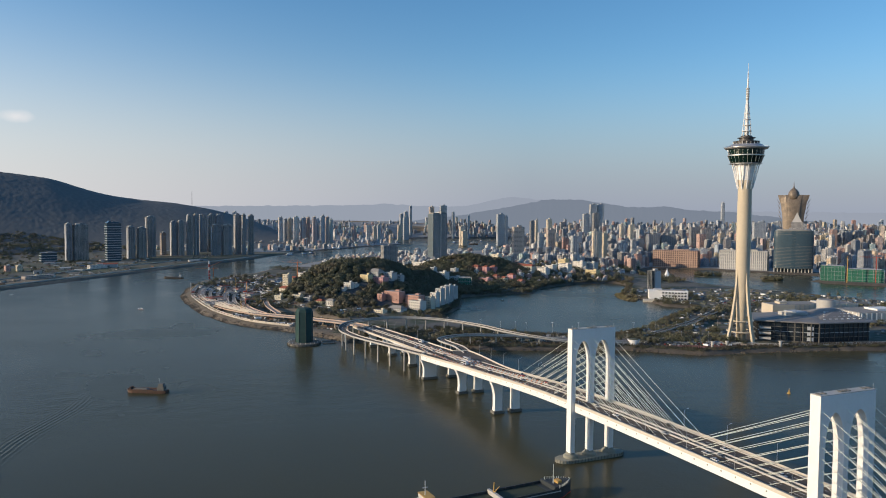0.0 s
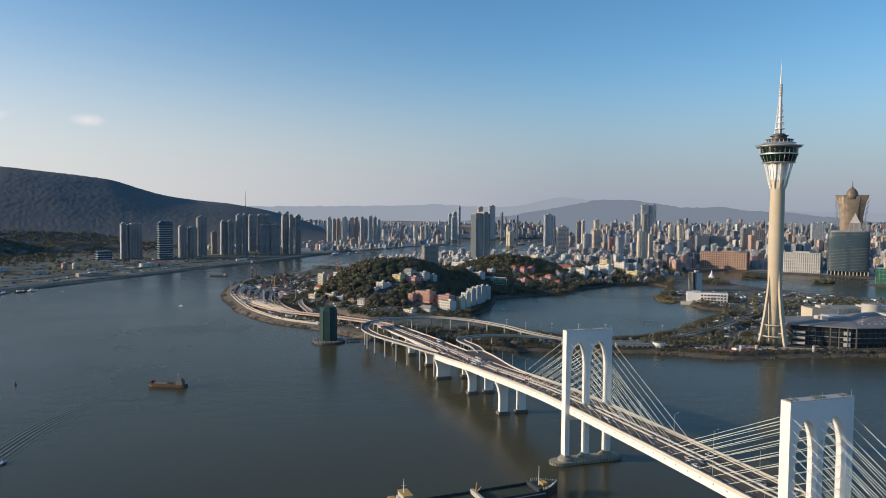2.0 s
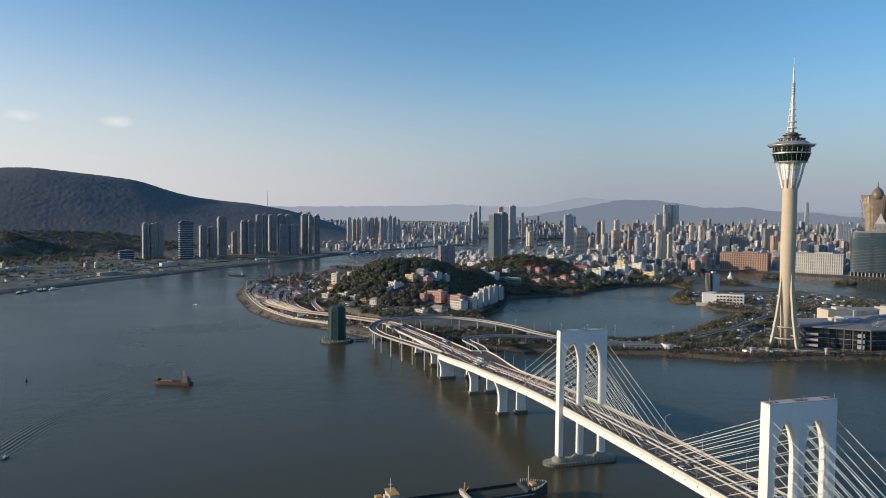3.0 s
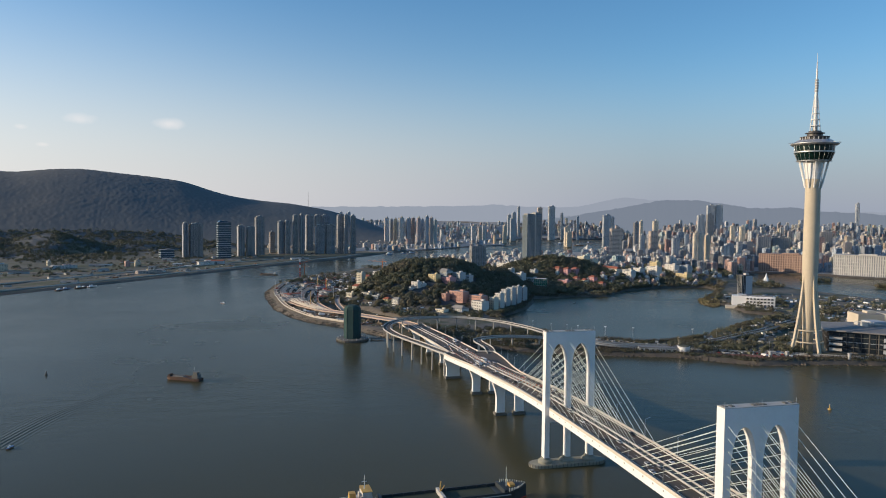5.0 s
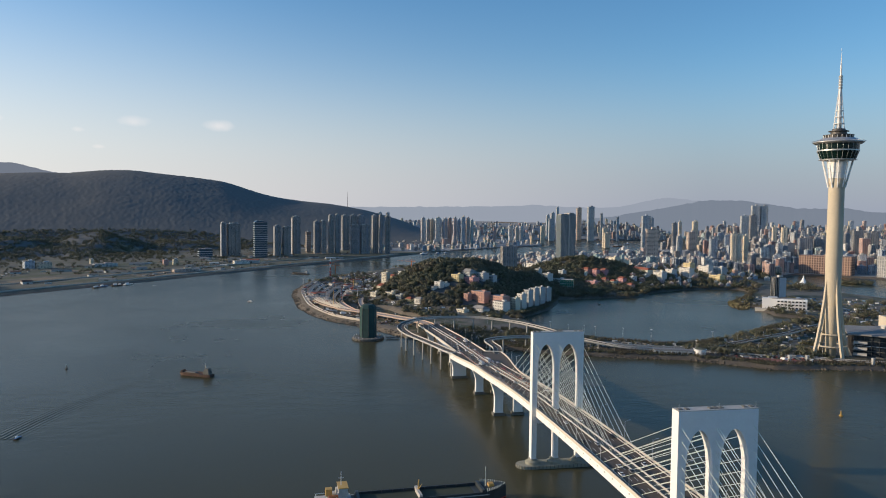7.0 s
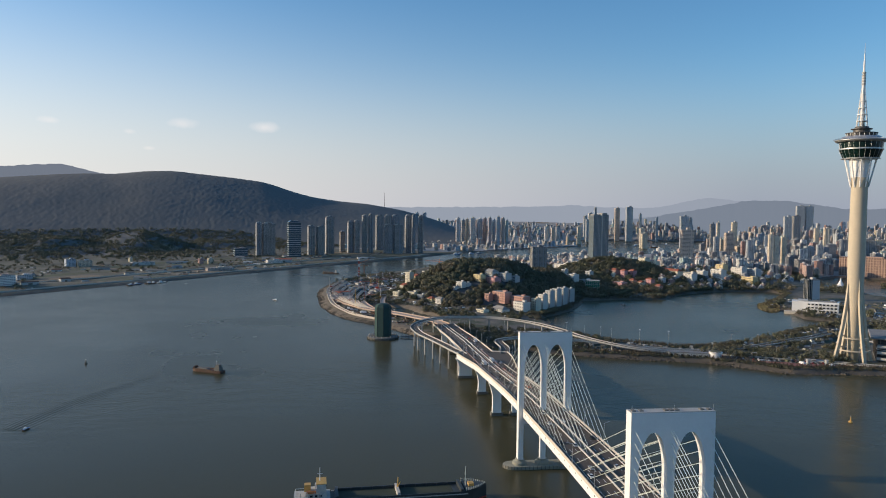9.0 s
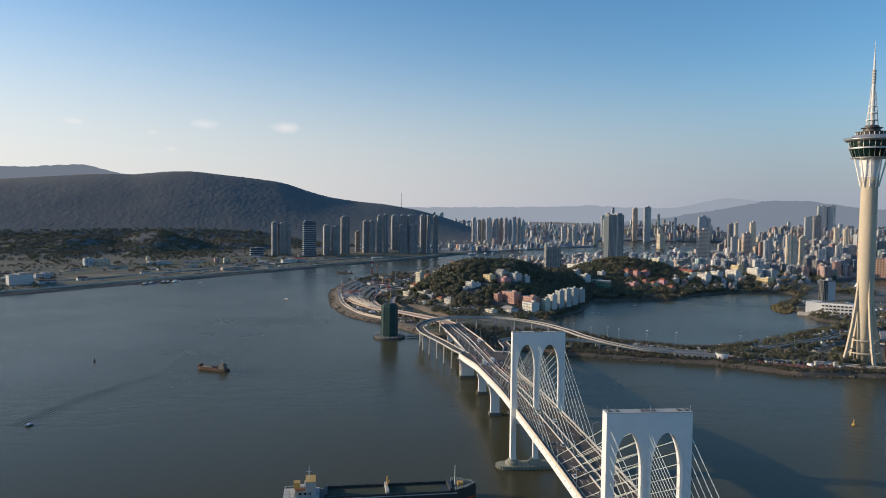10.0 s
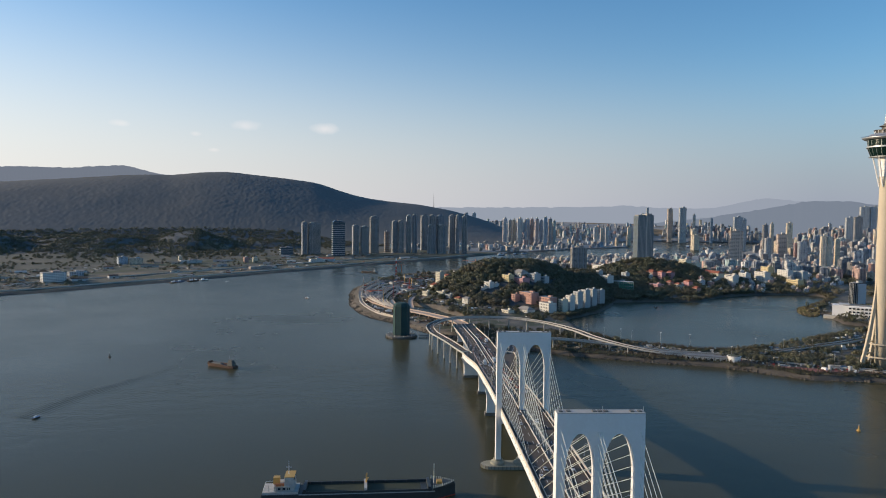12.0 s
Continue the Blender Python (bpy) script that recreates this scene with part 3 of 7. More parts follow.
girder = smooth_by_angle(make("girder", g, WHITE, bridge, "white box girder"), 30)
gr.rings(roadset, close=False)
make("carriageway", gr, ASPHALT, bridge, "grey-brown asphalt carriageway")
for side in (1, -1):
    g = Geo()
    rs = []
    for s in STATIONS:
        z, e = road_z(s), (west_edge(s) if side > 0 else east_edge(s))
        rs.append([bp(s, e + 0.05 * side, z - 0.6), bp(s, e + 0.05 * side, z + 1.15), bp(s, e - 0.4 * side, z + 1.15), bp(s, e - 0.5 * side, z - 0.1)])
    g.rings(rs)
    make("parapet", g, PARAPET, bridge)
# raised median with two barrier walls, between the carriageways
for off, hgt, wid in ((2.2, 0.9, 0.45), (-2.2, 0.9, 0.45)):
    g = Geo()
    g.rings([[bp(s, mid_line(s) + off + k * wid, road_z(s) + z) for k, z in ((-0.5, -0.05), (0.5, -0.05), (0.33, hgt), (-0.33, hgt))] for s in STATIONS])
    make("median_barrier", g, CONCRETE, bridge)
g = Geo()
g.rings([[bp(s, mid_line(s) + 1.9, road_z(s) + 0.05), bp(s, mid_line(s) - 1.9, road_z(s) + 0.05)] for s in STATIONS], close=False)
make("median_strip", g, DARKCONC, bridge)
# kerb walks where the stays come down
for off in (11.6, -11.6):
    g = Geo()
    g.rings([[bp(s, off - 0.08, road_z(s) - 0.05), bp(s, off + 0.08, road_z(s) - 0.05), bp(s, off + 0.08, road_z(s) + 0.65), bp(s, off - 0.08, road_z(s) + 0.65)] for s in STATIONS if s < 190])
    make("guard_rail", g, CONCRETE, bridge)
# lane lines
dash = None
for off in (4.9, 8.0, -4.9, -8.0):
    for s in range(-420, 400, 14):
        pitch = math.atan2(road_z(s + 2) - road_z(s - 2), 4)
        m = Matrix.Translation(bp(s, mid_line(s) + off, road_z(s) + 0.012)) @ Matrix.Rotation(radians(TURN), 4, "Z") @ Matrix.Rotation(-pitch, 4, "Y")
        if dash is None:
            ob = make("lane_dash", Geo().box(0, 0, -0.01, 4.5, 0.24, 0.02), PAINT, bridge)
            ob.matrix_basis, dash = m, ob.data
        else:
            shared("lane_dash", dash, bridge, m)
# small square vents along both webs
vent = Geo().box(0, 0, -0.35, 0.7, 0.16, 0.7)
vent_me = None
for s in range(-390, 290, 9):
    for side in (1, -1):
        e = (west_edge(s) if side > 0 else east_edge(s))
        m = Matrix.Translation(bp(s, e + 0.02 * side, road_z(s) - 1.7)) @ Matrix.Rotation(radians(TURN), 4, "Z")
        if vent_me is None:
            ob = make("vent", vent, DARKCONC, bridge)
            ob.matrix_basis, vent_me = m, ob.data
        else:
            shared("vent", vent_me, bridge, m)


def arch_curve(lo, hi, spring, peak, n=18):
    """Half an ellipse from (lo, spring) over its crown to (hi, spring)."""
    c, hw = (lo + hi) / 2, (hi - lo) / 2
    return [(c - hw * math.cos(math.pi * k / n), spring + (peak - spring) * math.sin(math.pi * k / n)) for k in range(n + 1)]


def pylon(s0):
    """One concrete portal: three legs under a solid head, standing on a pile cap."""
    p = bridge
    depth = 5.0
    outer, spring, peak, base = 16.6, 61.0, 77.5, 5.0
    west, mid_w, mid_e, east = 13.3, 2.0, -0.9, -13.2
    deck = road_z(s0)

    def front(name, loops, label=""):
        g = Geo()
        a = [bp(s0, x, z) for x, z in loops]
        b_ = [bp(s0 + depth, x, z) for x, z in loops]
        n = len(loops)
        g.add(a + b_, [tuple(range(n)), tuple(range(2 * n - 1, n - 1, -1))] + [(i, n + i, n + (i + 1) % n, (i + 1) % n) for i in range(n)])
        bm_ob = make(name, g, WHITE, p, label)
        bm = bmesh.new()
        bm.from_mesh(bm_ob.data)
        bmesh.ops.triangulate(bm, faces=[f for f in bm.faces if len(f.verts) > 4])
        bmesh.ops.recalc_face_normals(bm, faces=bm.faces)
        bm.to_mesh(bm_ob.data)
        bm.free()
        smooth_by_angle(bm_ob, 40)
        return bm_ob

    left = arch_curve(mid_w, west, spring, peak)
    right = arch_curve(east, mid_e, spring, peak)
    head = [(outer, spring), (outer, 85.0), (-outer, 85.0), (-outer, spring)] + right + left
    p = front("pylon", head, label="white pylon with two round-headed arches")
    for x0, x1 in ((west, outer), (-outer, east), (mid_e, mid_w)):
        front("leg", [(x0, base), (x1, base), (x1, spring), (x0, spring)])
    # cross beam under the deck
    front("cross_beam", [(east, deck - 8.6), (west, deck - 8.6), (west, deck - 5.1), (east, deck - 5.1)])
    # thin coping with low kerbs and hatches on top
    g = Geo()
    q = bp(s0 + depth / 2, 0, 85.0)
    g.box(q[0], q[1], 85.0, depth + 0.1, 2 * outer + 0.1, 0.25, TURN)
    make("coping", g, CONCRETE, p)
    hatch = None
    for off in (-15, -12, -2.2, 0, 2.2, 12, 15):
        q = bp(s0 + depth / 2, off, 85.25)
        g = Geo().box(q[0], q[1], q[2], 2.2, 1.5, 0.35, TURN)
        make("hatch", g, DARKCONC, p)
    for off in (-16, -0.5, 16):
        q = bp(s0 + 1, off, 85.25)
        make("lightning_rod", Geo().rod(q, (q[0], q[1], 87.6), 0.09, 0.05), STEEL, p)
    # pile cap with rounded ends, fender and a ring round every leg
    outline = []
    for k in range(13):
        a = math.pi * k / 12
        outline.append(bp(s0 + depth / 2 + 6.0 * math.cos(a), 17.5 + 8.0 * math.sin(a), 0)[:2])
    for k in range(13):
        a = math.pi + math.pi * k / 12
        outline.append(bp(s0 + depth / 2 + 6.0 * math.cos(a), -17.5 + 8.0 * math.sin(a), 0)[:2])
    make("pile_cap", Geo().prism(outline, -3, 2.0), CAPSTONE, p, "long pile cap with rounded ends")
    fender = None
    for k in range(len(outline)):
        (ax, ay), (bx, by) = outline[k], outline[(k + 1) % len(outline)]
        n = max(1, int(math.hypot(bx - ax, by - ay) / 2.4))
        for j in range(n):
            q = ((ax + (bx - ax) * j / n), (ay + (by - ay) * j / n))
            m = Matrix.Translation((q[0], q[1], 0.2)) @ Matrix.Rotation(math.atan2(by - ay, bx - ax), 4, "Z")
            if fender is None:
                ob = make("fender", Geo().box(0, 0, 0, 0.5, 0.5, 1.9), DARKCONC, p)
                ob.matrix_basis, fender = m, ob.data
            else:
                shared("fender", fender, p, m)
    for off in (14.9, 0.6, -14.9):
        q = bp(s0 + depth / 2, off, 0)
        make("leg_base", Geo().lathe(q[0], q[1], [(4.6, 1.9), (4.6, 3.4), (4.2, 3.8), (3.0, 4.4), (2.9, 5.4)], 24), CAPSTONE, p)


for s0 in (-4.9, -184.0):
    pylon(s0)

# stays: pairs of slim cables from the legs down to the deck
CABLES = 8
for s0 in (-2.4, -181.5):
    for off_top, off_deck in ((14.9, 11.6), (-14.9, -11.6), (1.1, 0.9), (0.1, -0.9)):
        for way in (1, -1):
            for k in range(CABLES):
                top_z, reach = 78.2 - k * 4.8, 87 - k * 10.2
                a = bp(s0 + way * 2.6, off_top, top_z)
                sd_ = s0 + way * reach
                b_ = bp(sd_, off_deck, road_z(sd_) + (0.9 if abs(off_deck) > 5 else 0.3))
                make("stay_cable", Geo().rod(a, b_, 0.115, n=6), CABLE, bridge)

# piers in pairs with flared heads
for s in (113, 180, 242, 302, 362, 420, -291, -352, -413, -475):
    for side in (1, -1):
        zt = road_z(s) - (5.0 if s < 300 else max(1.6, 5.0 - (s - 300) * 0.06)) + 0.2
        wide = 1.75 if 200 < s < 260 else 0.97
        oc = (13.0 if wide > 1.5 else 7.8) * side + mid_line(s)
        prof = [(3.6, 2.2), (3.4, zt * 0.35), (3.5, zt * 0.6), (4.3, zt * 0.82), (5.6, zt)]
        prof = [(hw * wide if wide < 1.5 else hw + 2.9, z) for hw, z in prof]
        rs = []
        for hw, z in prof:
            lean = (hw - prof[1][0]) * 0.6 * side
            rs.append([bp(s - 2.0, oc + lean - hw, z), bp(s + 2.0, oc + lean - hw, z), bp(s + 2.0, oc + lean + hw, z), bp(s - 2.0, oc + lean + hw, z)])
        pier = smooth_by_angle(make("pier", Geo().rings(rs), WHITE, bridge, "flared white concrete pier"), 40)
        q = bp(s, oc, 0)
        make("pier_base", Geo().box(q[0], q[1], -3, 6.4, 2 * prof[0][0] + 2.4, 5.2, TURN), DARKCONC, pier)

# lamp posts along both parapets
lamp_g = Geo().rod((0, 0, 0), (0, 0, 9.5), 0.13, 0.08).rod((0, 0, 9.5), (0, -2.4, 10.3), 0.07, 0.06).box(0, -2.6, 10.2, 0.35, 1.0, 0.18)
lamp_me = None
for s in range(-585, 440, 32):
    for side in (1, -1):
        e = (west_edge(s) if side > 0 else east_edge(s)) - 0.25 * side
        m = Matrix.Translation(bp(s, e, road_z(s) + 1.1)) @ Matrix.Rotation(math.atan2(W.y, W.x) + (math.pi / 2 if side > 0 else -math.pi / 2), 4, "Z")
        if lamp_me is None:
            ob = make("lamp_post", lamp_g, STEEL, bridge)
            ob.matrix_basis, lamp_me = m, ob.data
        else:
            shared("lamp_post", lamp_me, bridge, m)


# ---- ramps ----
def spline(pts, step=5.0):
    """Catmull-Rom through the points, resampled by steps."""
    out = []
    P = [Vector(p) for p in pts]
    for i in range(len(P) - 1):
        p0, p1, p2, p3 = P[max(i - 1, 0)], P[i], P[i + 1], P[min(i + 2, len(P) - 1)]
        n = max(2, int((p2 - p1).length / step))
        for k in range(n):
            t = k / n
            out.append(0.5 * (2 * p1 + (p2 - p0) * t + (2 * p0 - 5 * p1 + 4 * p2 - p3) * t * t + (3 * p1 - 3 * p2 + p3 - p0) * t ** 3))
    return out + [P[-1]]


def ramp(name, pts, width, label, thick=1.5, columns=28.0, col_r=0.9, single=True, road=None, side_mat=None):
    r = tagged(thing(name), label, "ramp")
    c = spline(pts)
    nrm = []
    for i, p in enumerate(c):
        d = c[min(i + 1, len(c) - 1)] - c[max(i - 1, 0)]
        nrm.append(Vector((-d.y, d.x, 0)).normalized())
    h = width / 2
    up = lambda p, n_, o, z: (p.x + n_.x * o, p.y + n_.y * o, p.z + z)
    g = Geo().rings([[up(p, n_, h, -0.1), up(p, n_, h, -0.7), up(p, n_, h * 0.45, -thick), up(p, n_, -h * 0.45, -thick), up(p, n_, -h, -0.7), up(p, n_, -h, -0.1)] for p, n_ in zip(c, nrm)])
    make("deck", g, side_mat or CONCRETE, r)
    g = Geo().rings([[up(p, n_, h - 0.3, 0), up(p, n_, -h + 0.3, 0)] for p, n_ in zip(c, nrm)], close=False)
    make("carriageway", g, road or ASPHALT, r)
    for o in (h, -h):
        q = 0.35 if o > 0 else -0.35
        g = Geo().rings([[up(p, n_, o, -0.5), up(p, n_, o, 1.05), up(p, n_, o - q, 1.05), up(p, n_, o - q, -0.2)] for p, n_ in zip(c, nrm)])
        make("parapet", g, side_mat or CONCRETE, r)
    g = Geo().rings([[up(p, n_, 0.1, 0.012), up(p, n_, -0.1, 0.012)] for p, n_ in zip(c, nrm)], close=False)
    make("lane_marking", g, PAINT, r)
    run = columns * 0.6
    for i in range(1, len(c)):
        run += (c[i] - c[i - 1]).length
        if run >= columns and c[i].z > 7.5:
            run = 0
            make("column", Geo().rod((c[i].x, c[i].y, -3), (c[i].x, c[i].y, c[i].z - thick + 0.1), col_r, n=14), side_mat or CONCRETE, r)
    return r


RAMP_W = ramp("loop_ramp", [bp(238, 16.6, road_z(238) + 0.03), bp(252, 19.0, 23.0), bp(264, 21.4, 22.6), bp(287, 25.3, 21.9), bp(309, 29.5, 21.4), bp(332, 35.0, 21.1), bp(356, 41.3, 21.0), bp(381, 46.6, 21.0), (-148, 829, 21.0), (-151, 876, 21.1),
              (-133, 909, 21.3), (-98, 930, 21.2), (-62, 932, 20.8), (-23, 920, 19.4), (14, 895, 17.6), (43, 870, 15.0), (78, 855, 11.5), (118, 852, 7.5), (165, 864, 5.4)], 9.0,
              "pale concrete loop ramp on slender round columns", columns=23.6, col_r=0.8)
RAMP_E = ramp("loop_ramp", [bp(234, -23.6, road_z(234) + 0.03), bp(252, -27.4, 23.0), (-12, 730, 22.0), (-29, 772, 20.0), (-31, 797, 18.0), (-22, 821, 16.4), (-4, 838, 15.4), (16, 846, 14.4),
              (42, 853, 13.0), (68, 858, 11.3), (112, 866, 7.4), (190, 880, 5.2)], 9.0, "pale concrete inner loop ramp over the shore", col_r=0.8)


# ---- observation tower ----
def tower(x, y):
    t = tagged(thing("observation_tower", x, y, 3.6), "tall cream concrete observation tower with green glass pod and white mast", "tower")
    base = 3.6
    zz = lambda z: z - base
    shaft = Geo().lathe(0, 0, [(5.4, 0), (6.0, zz(40)), (7.8, zz(80)), (8.4, zz(110)), (8.2, zz(150)), (7.9, zz(192)), (8.6, zz(201))], 40)
    make("shaft", shaft, SHAFT, t, smooth=True)
    for k in range(8):
        a = radians(22.5 + 45 * k)
        ca, sa = math.cos(a), math.sin(a)
        rs = []
        for z, r, wide, deep in ((0, 22.0, 1.5, 3.0), (zz(20), 18.0, 1.5, 3.0), (zz(42), 13.8, 1.5, 3.0), (zz(66), 10.4, 1.4, 2.8), (zz(86), 8.5, 1.1, 2.0), (zz(96), 7.8, 0.6, 1.0)):
            rs.append([(ca * (r - deep / 2 + dx) - sa * dy, sa * (r - deep / 2 + dx) + ca * dy, z) for dx, dy in ((-deep / 2, -wide), (deep / 2, -wide), (deep / 2, wide), (-deep / 2, wide))])
        if k % 2 == 0:
            make("buttress", Geo().rings(rs), SHAFT, t)
    for z in (13, 26):
        make("ring_beam", Geo().lathe(0, 0, [(18.6 - z * 0.2, zz(z + 3)), (19.2 - z * 0.2, zz(z + 3)), (19.2 - z * 0.2, zz(z + 4.2)), (17.4 - z * 0.2, zz(z + 4.2)), (17.4 - z * 0.2, zz(z + 3))], 32, caps=False), SHAFT, t)
    make("pod_stem", Geo().lathe(0, 0, [(8.6, zz(200)), (8.9, zz(206)), (9.2, zz(206.2)), (9.4, zz(211)), (9.9, zz(211.2)), (10.4, zz(217)), (10.8, zz(221))], 36), WHITE, t, "white ribbed stem below the pod", smooth=False)
    for k in range(10):
        a = radians(36 * k + 10)
        p, q = (8.4 * math.cos(a), 8.4 * math.sin(a), zz(190)), (15.6 * math.cos(a), 15.6 * math.sin(a), zz(220.5))
        make("strut", Geo().rod(p, q, 0.75, 0.6, 8), WHITE, t)
    make("lower_deck", Geo().lathe(0, 0, [(10, zz(219.2)), (17.4, zz(219.6)), (17.6, zz(220.6)), (10, zz(221))], 48), STEEL, t)
    for k in range(16):
        a = radians(22.5 * k)
        make("bracket", Geo().rod((15 * math.cos(a), 15 * math.sin(a), zz(219.8)), (19.0 * math.cos(a), 19.0 * math.sin(a), zz(219.8)), 0.25, 0.2, 6), STEEL, t)
    low = make("lower_glazing", Geo().lathe(0, 0, [(17.2, zz(220.8)), (20.4, zz(229.3))], 48, caps=False), GREENGLASS, t, "sloping band of dark green glass", smooth=True)
    make("middle_floor", Geo().lathe(0, 0, [(17, zz(229)), (20.9, zz(229.2)), (20.9, zz(230.6)), (17, zz(230.8))], 48), STEEL, t)
    make("upper_glazing", Geo().lathe(0, 0, [(20.0, zz(230.7)), (20.8, zz(237.2))], 48, caps=False), GREENGLASS, t, smooth=True)
    for k in range(24):
        a = radians(15 * k)
        make("mullion", Geo().rod((17.3 * math.cos(a), 17.3 * math.sin(a), zz(220.8)), (20.5 * math.cos(a), 20.5 * math.sin(a), zz(229.3)), 0.16, n=5)
             .rod((20.05 * math.cos(a), 20.05 * math.sin(a), zz(230.7)), (20.85 * math.cos(a), 20.85 * math.sin(a), zz(237.2)), 0.14, n=5), STEEL, low)
    make("deck_rim", Geo().lathe(0, 0, [(19, zz(236.9)), (23.4, zz(237.4)), (25.2, zz(238.8)), (25.2, zz(239.3)), (21.5, zz(240.4)), (17.5, zz(243.2)), (12, zz(243.6))], 56), STEEL, t, "wide grey rim of the outer deck")
    for k in range(28):
        a = radians(360 / 28 * k)
        make("outrigger", Geo().rod((20 * math.cos(a), 20 * math.sin(a), zz(239.9)), (26.6 * math.cos(a), 26.6 * math.sin(a), zz(240.3)), 0.22, 0.14, 5), STEEL, t)
    make("upper_floor", Geo().lathe(0, 0, [(13.6, zz(243.2)), (13.8, zz(246.2)), (15.2, zz(246.4)), (15.2, zz(247.0)), (10, zz(247.3))], 44), DARKSTEEL, t)
    for k in range(20):
        a = radians(18 * k)
        make("roof_fin", Geo().rod((14.2 * math.cos(a), 14.2 * math.sin(a), zz(243.5)), (14.8 * math.cos(a), 14.8 * math.sin(a), zz(246.5)), 0.3, n=5), WHITE, t)
    make("crown", Geo().lathe(0, 0, [(8.2, zz(247.0)), (8.0, zz(250.4)), (10.2, zz(250.7)), (10.2, zz(251.4)), (7.0, zz(251.8)), (6.6, zz(253.4)), (5.6, zz(253.8))], 36), DARKSTEEL, t)
    # lattice mast: core with eight chords and hoops
    make("mast_core", Geo().lathe(0, 0, [(2.6, zz(252)), (2.1, zz(275)), (1.55, zz(296)), (1.45, zz(308))], 16), WHITE, t, smooth=True)
    for k in range(6):
        a = radians(60 * k + 12)
        make("mast_chord", Geo().rod((6.0 * math.cos(a), 6.0 * math.sin(a), zz(252)), (1.75 * math.cos(a), 1.75 * math.sin(a), zz(294)), 0.42, 0.3, 6), WHITE, t)
    for z in (259, 266, 273, 280, 287, 294):
        r = 6.0 - (z - 252) * 4.25 / 42
        make("mast_hoop", Geo().lathe(0, 0, [(r - 0.3, zz(z)), (r + 0.25, zz(z)), (r + 0.25, zz(z + 0.7)), (r - 0.3, zz(z + 0.7))], 16), WHITE, t)
    for z in (297, 300, 303, 306, 309):
        make("antenna_panel", Geo().lathe(0, 0, [(2.1, zz(z)), (2.1, zz(z + 1.9))], 8), CONCRETE, t)
    make("antenna", Geo().lathe(0, 0, [(1.0, zz(308)), (0.95, zz(322)), (0.7, zz(322.3)), (0.55, zz(330)), (0.3, zz(330.3)), (0.16, zz(341))], 10), WHITE, t)
    return t


tower(332, 890)

# ---- netted tower on a round mooring platform ----
t = tagged(thing("netted_tower", -198, 850, 0), "narrow tower wrapped in dark green safety net on a round platform", "tower")
make("platform", Geo().lathe(0, 0, [(19.5, -3), (19.5, 2.2), (18.6, 2.6)], 40), DARKCONC, t, "round concrete platform")
make("tower_body", Geo().rings([[(c * 9.6 * k, s_ * 9.6 * k, z) for c, s_ in [(math.cos(radians(22.5 + 45 * i)) * 1.08, math.sin(radians(22.5 + 45 * i)) * 1.0) for i in range(8)]]
                                for z, k in ((2.6, 1.0), (14, 1.03), (26, 1.0), (38.5, 1.01), (42, 0.86), (43.5, 0.6))]), NET, t, "draped dark green net")
for i in range(8):
    a = radians(22.5 + 45 * i)
    make("scaffold_pole", Geo().rod((10.6 * math.cos(a), 9.9 * math.sin(a), 2.6), (10.5 * math.cos(a), 9.8 * math.sin(a), 40), 0.16, n=5), DARKSTEEL, t)
for i in range(20):
    a = radians(18 * i)
    make("bollard", Geo().lathe(18.2 * math.cos(a), 18.2 * math.sin(a), [(0.35, 2.4), (0.3, 3.9), (0.45, 4.0), (0.45, 4.3)], 8), CONCRETE, t)
for i in range(26):
    a = radians(360 / 26 * i)
    make("fender", Geo().box(19.7 * math.cos(a), 19.7 * math.sin(a), -0.5, 0.9, 0.9, 2.3, math.degrees(a)), DARKSTEEL, t)
t = tagged(thing("jetty", -178, 858, 0), "dark timber jetty beside the round platform", "jetty")
make("deck", Geo().box(8, 3, 1.4, 16, 5, 0.6, 20), DARKCONC, t)
for i in range(4):
    make("pile", Geo().rod((2 + 4 * i, 1 + 1.5 * i, -3), (2 + 4 * i, 1 + 1.5 * i, 3.2), 0.35), DARKSTEEL, t)


# ---- buildings ----
def block(name, x, y, z, w, d, h, turn, mat, label, category="building", fins=0, fin_mat=None, roof=True, cornice=0.0, setback=0.0, group=""):
    """A slab or tower with pilasters, parapet and plant rooms."""
    b = tagged(thing(name, x, y, z - 1.0, turn), label, category, group)
    h = h + 1.0
    make("wall", Geo().box(0, 0, 0, w, d, h), mat, b)
    if fins:
        fm = None
        for axis, length, across in ((0, w, d), (1, d, w)):
            n = max(2, int(fins * length / w))
            for side in (-1, 1):
                for k in range(n):
                    o = -length / 2 + (k + 0.5) * length / n
                    px, py = (o, side * across / 2) if axis == 0 else (side * across / 2, o)
                    m = Matrix.Translation((px, py, 0))
                    if fm is None:
                        ob = make("pilaster", Geo().box(0, 0, 0, length / n * 0.20, length / n * 0.16, h - 0.5), fin_mat or mat, b)
                        ob.matrix_basis, fm = m, ob.data
                    else:
                        shared("pilaster", fm, b, m)
    if cornice:
        make("cornice", Geo().box(0, 0, h - 0.2, w + cornice, d + cornice, 1.4), fin_mat or CONCRETE, b)
    if roof:
        g = Geo().box(0, 0, h - 0.02, w * 0.94, d * 0.94, 0.5)
        make("roof", g, ROOFFLAT, b)
        make("plant_room", Geo().box(w * 0.12, 0, h + 0.4, w * 0.34, d * 0.45, min(6, 2 + h * 0.04)), fin_mat or mat, b)
    return b


def facing(x, y):
    """Turn that sets a building square to the bearing from the river."""
    return -math.degrees(math.atan2(x - 100, y))


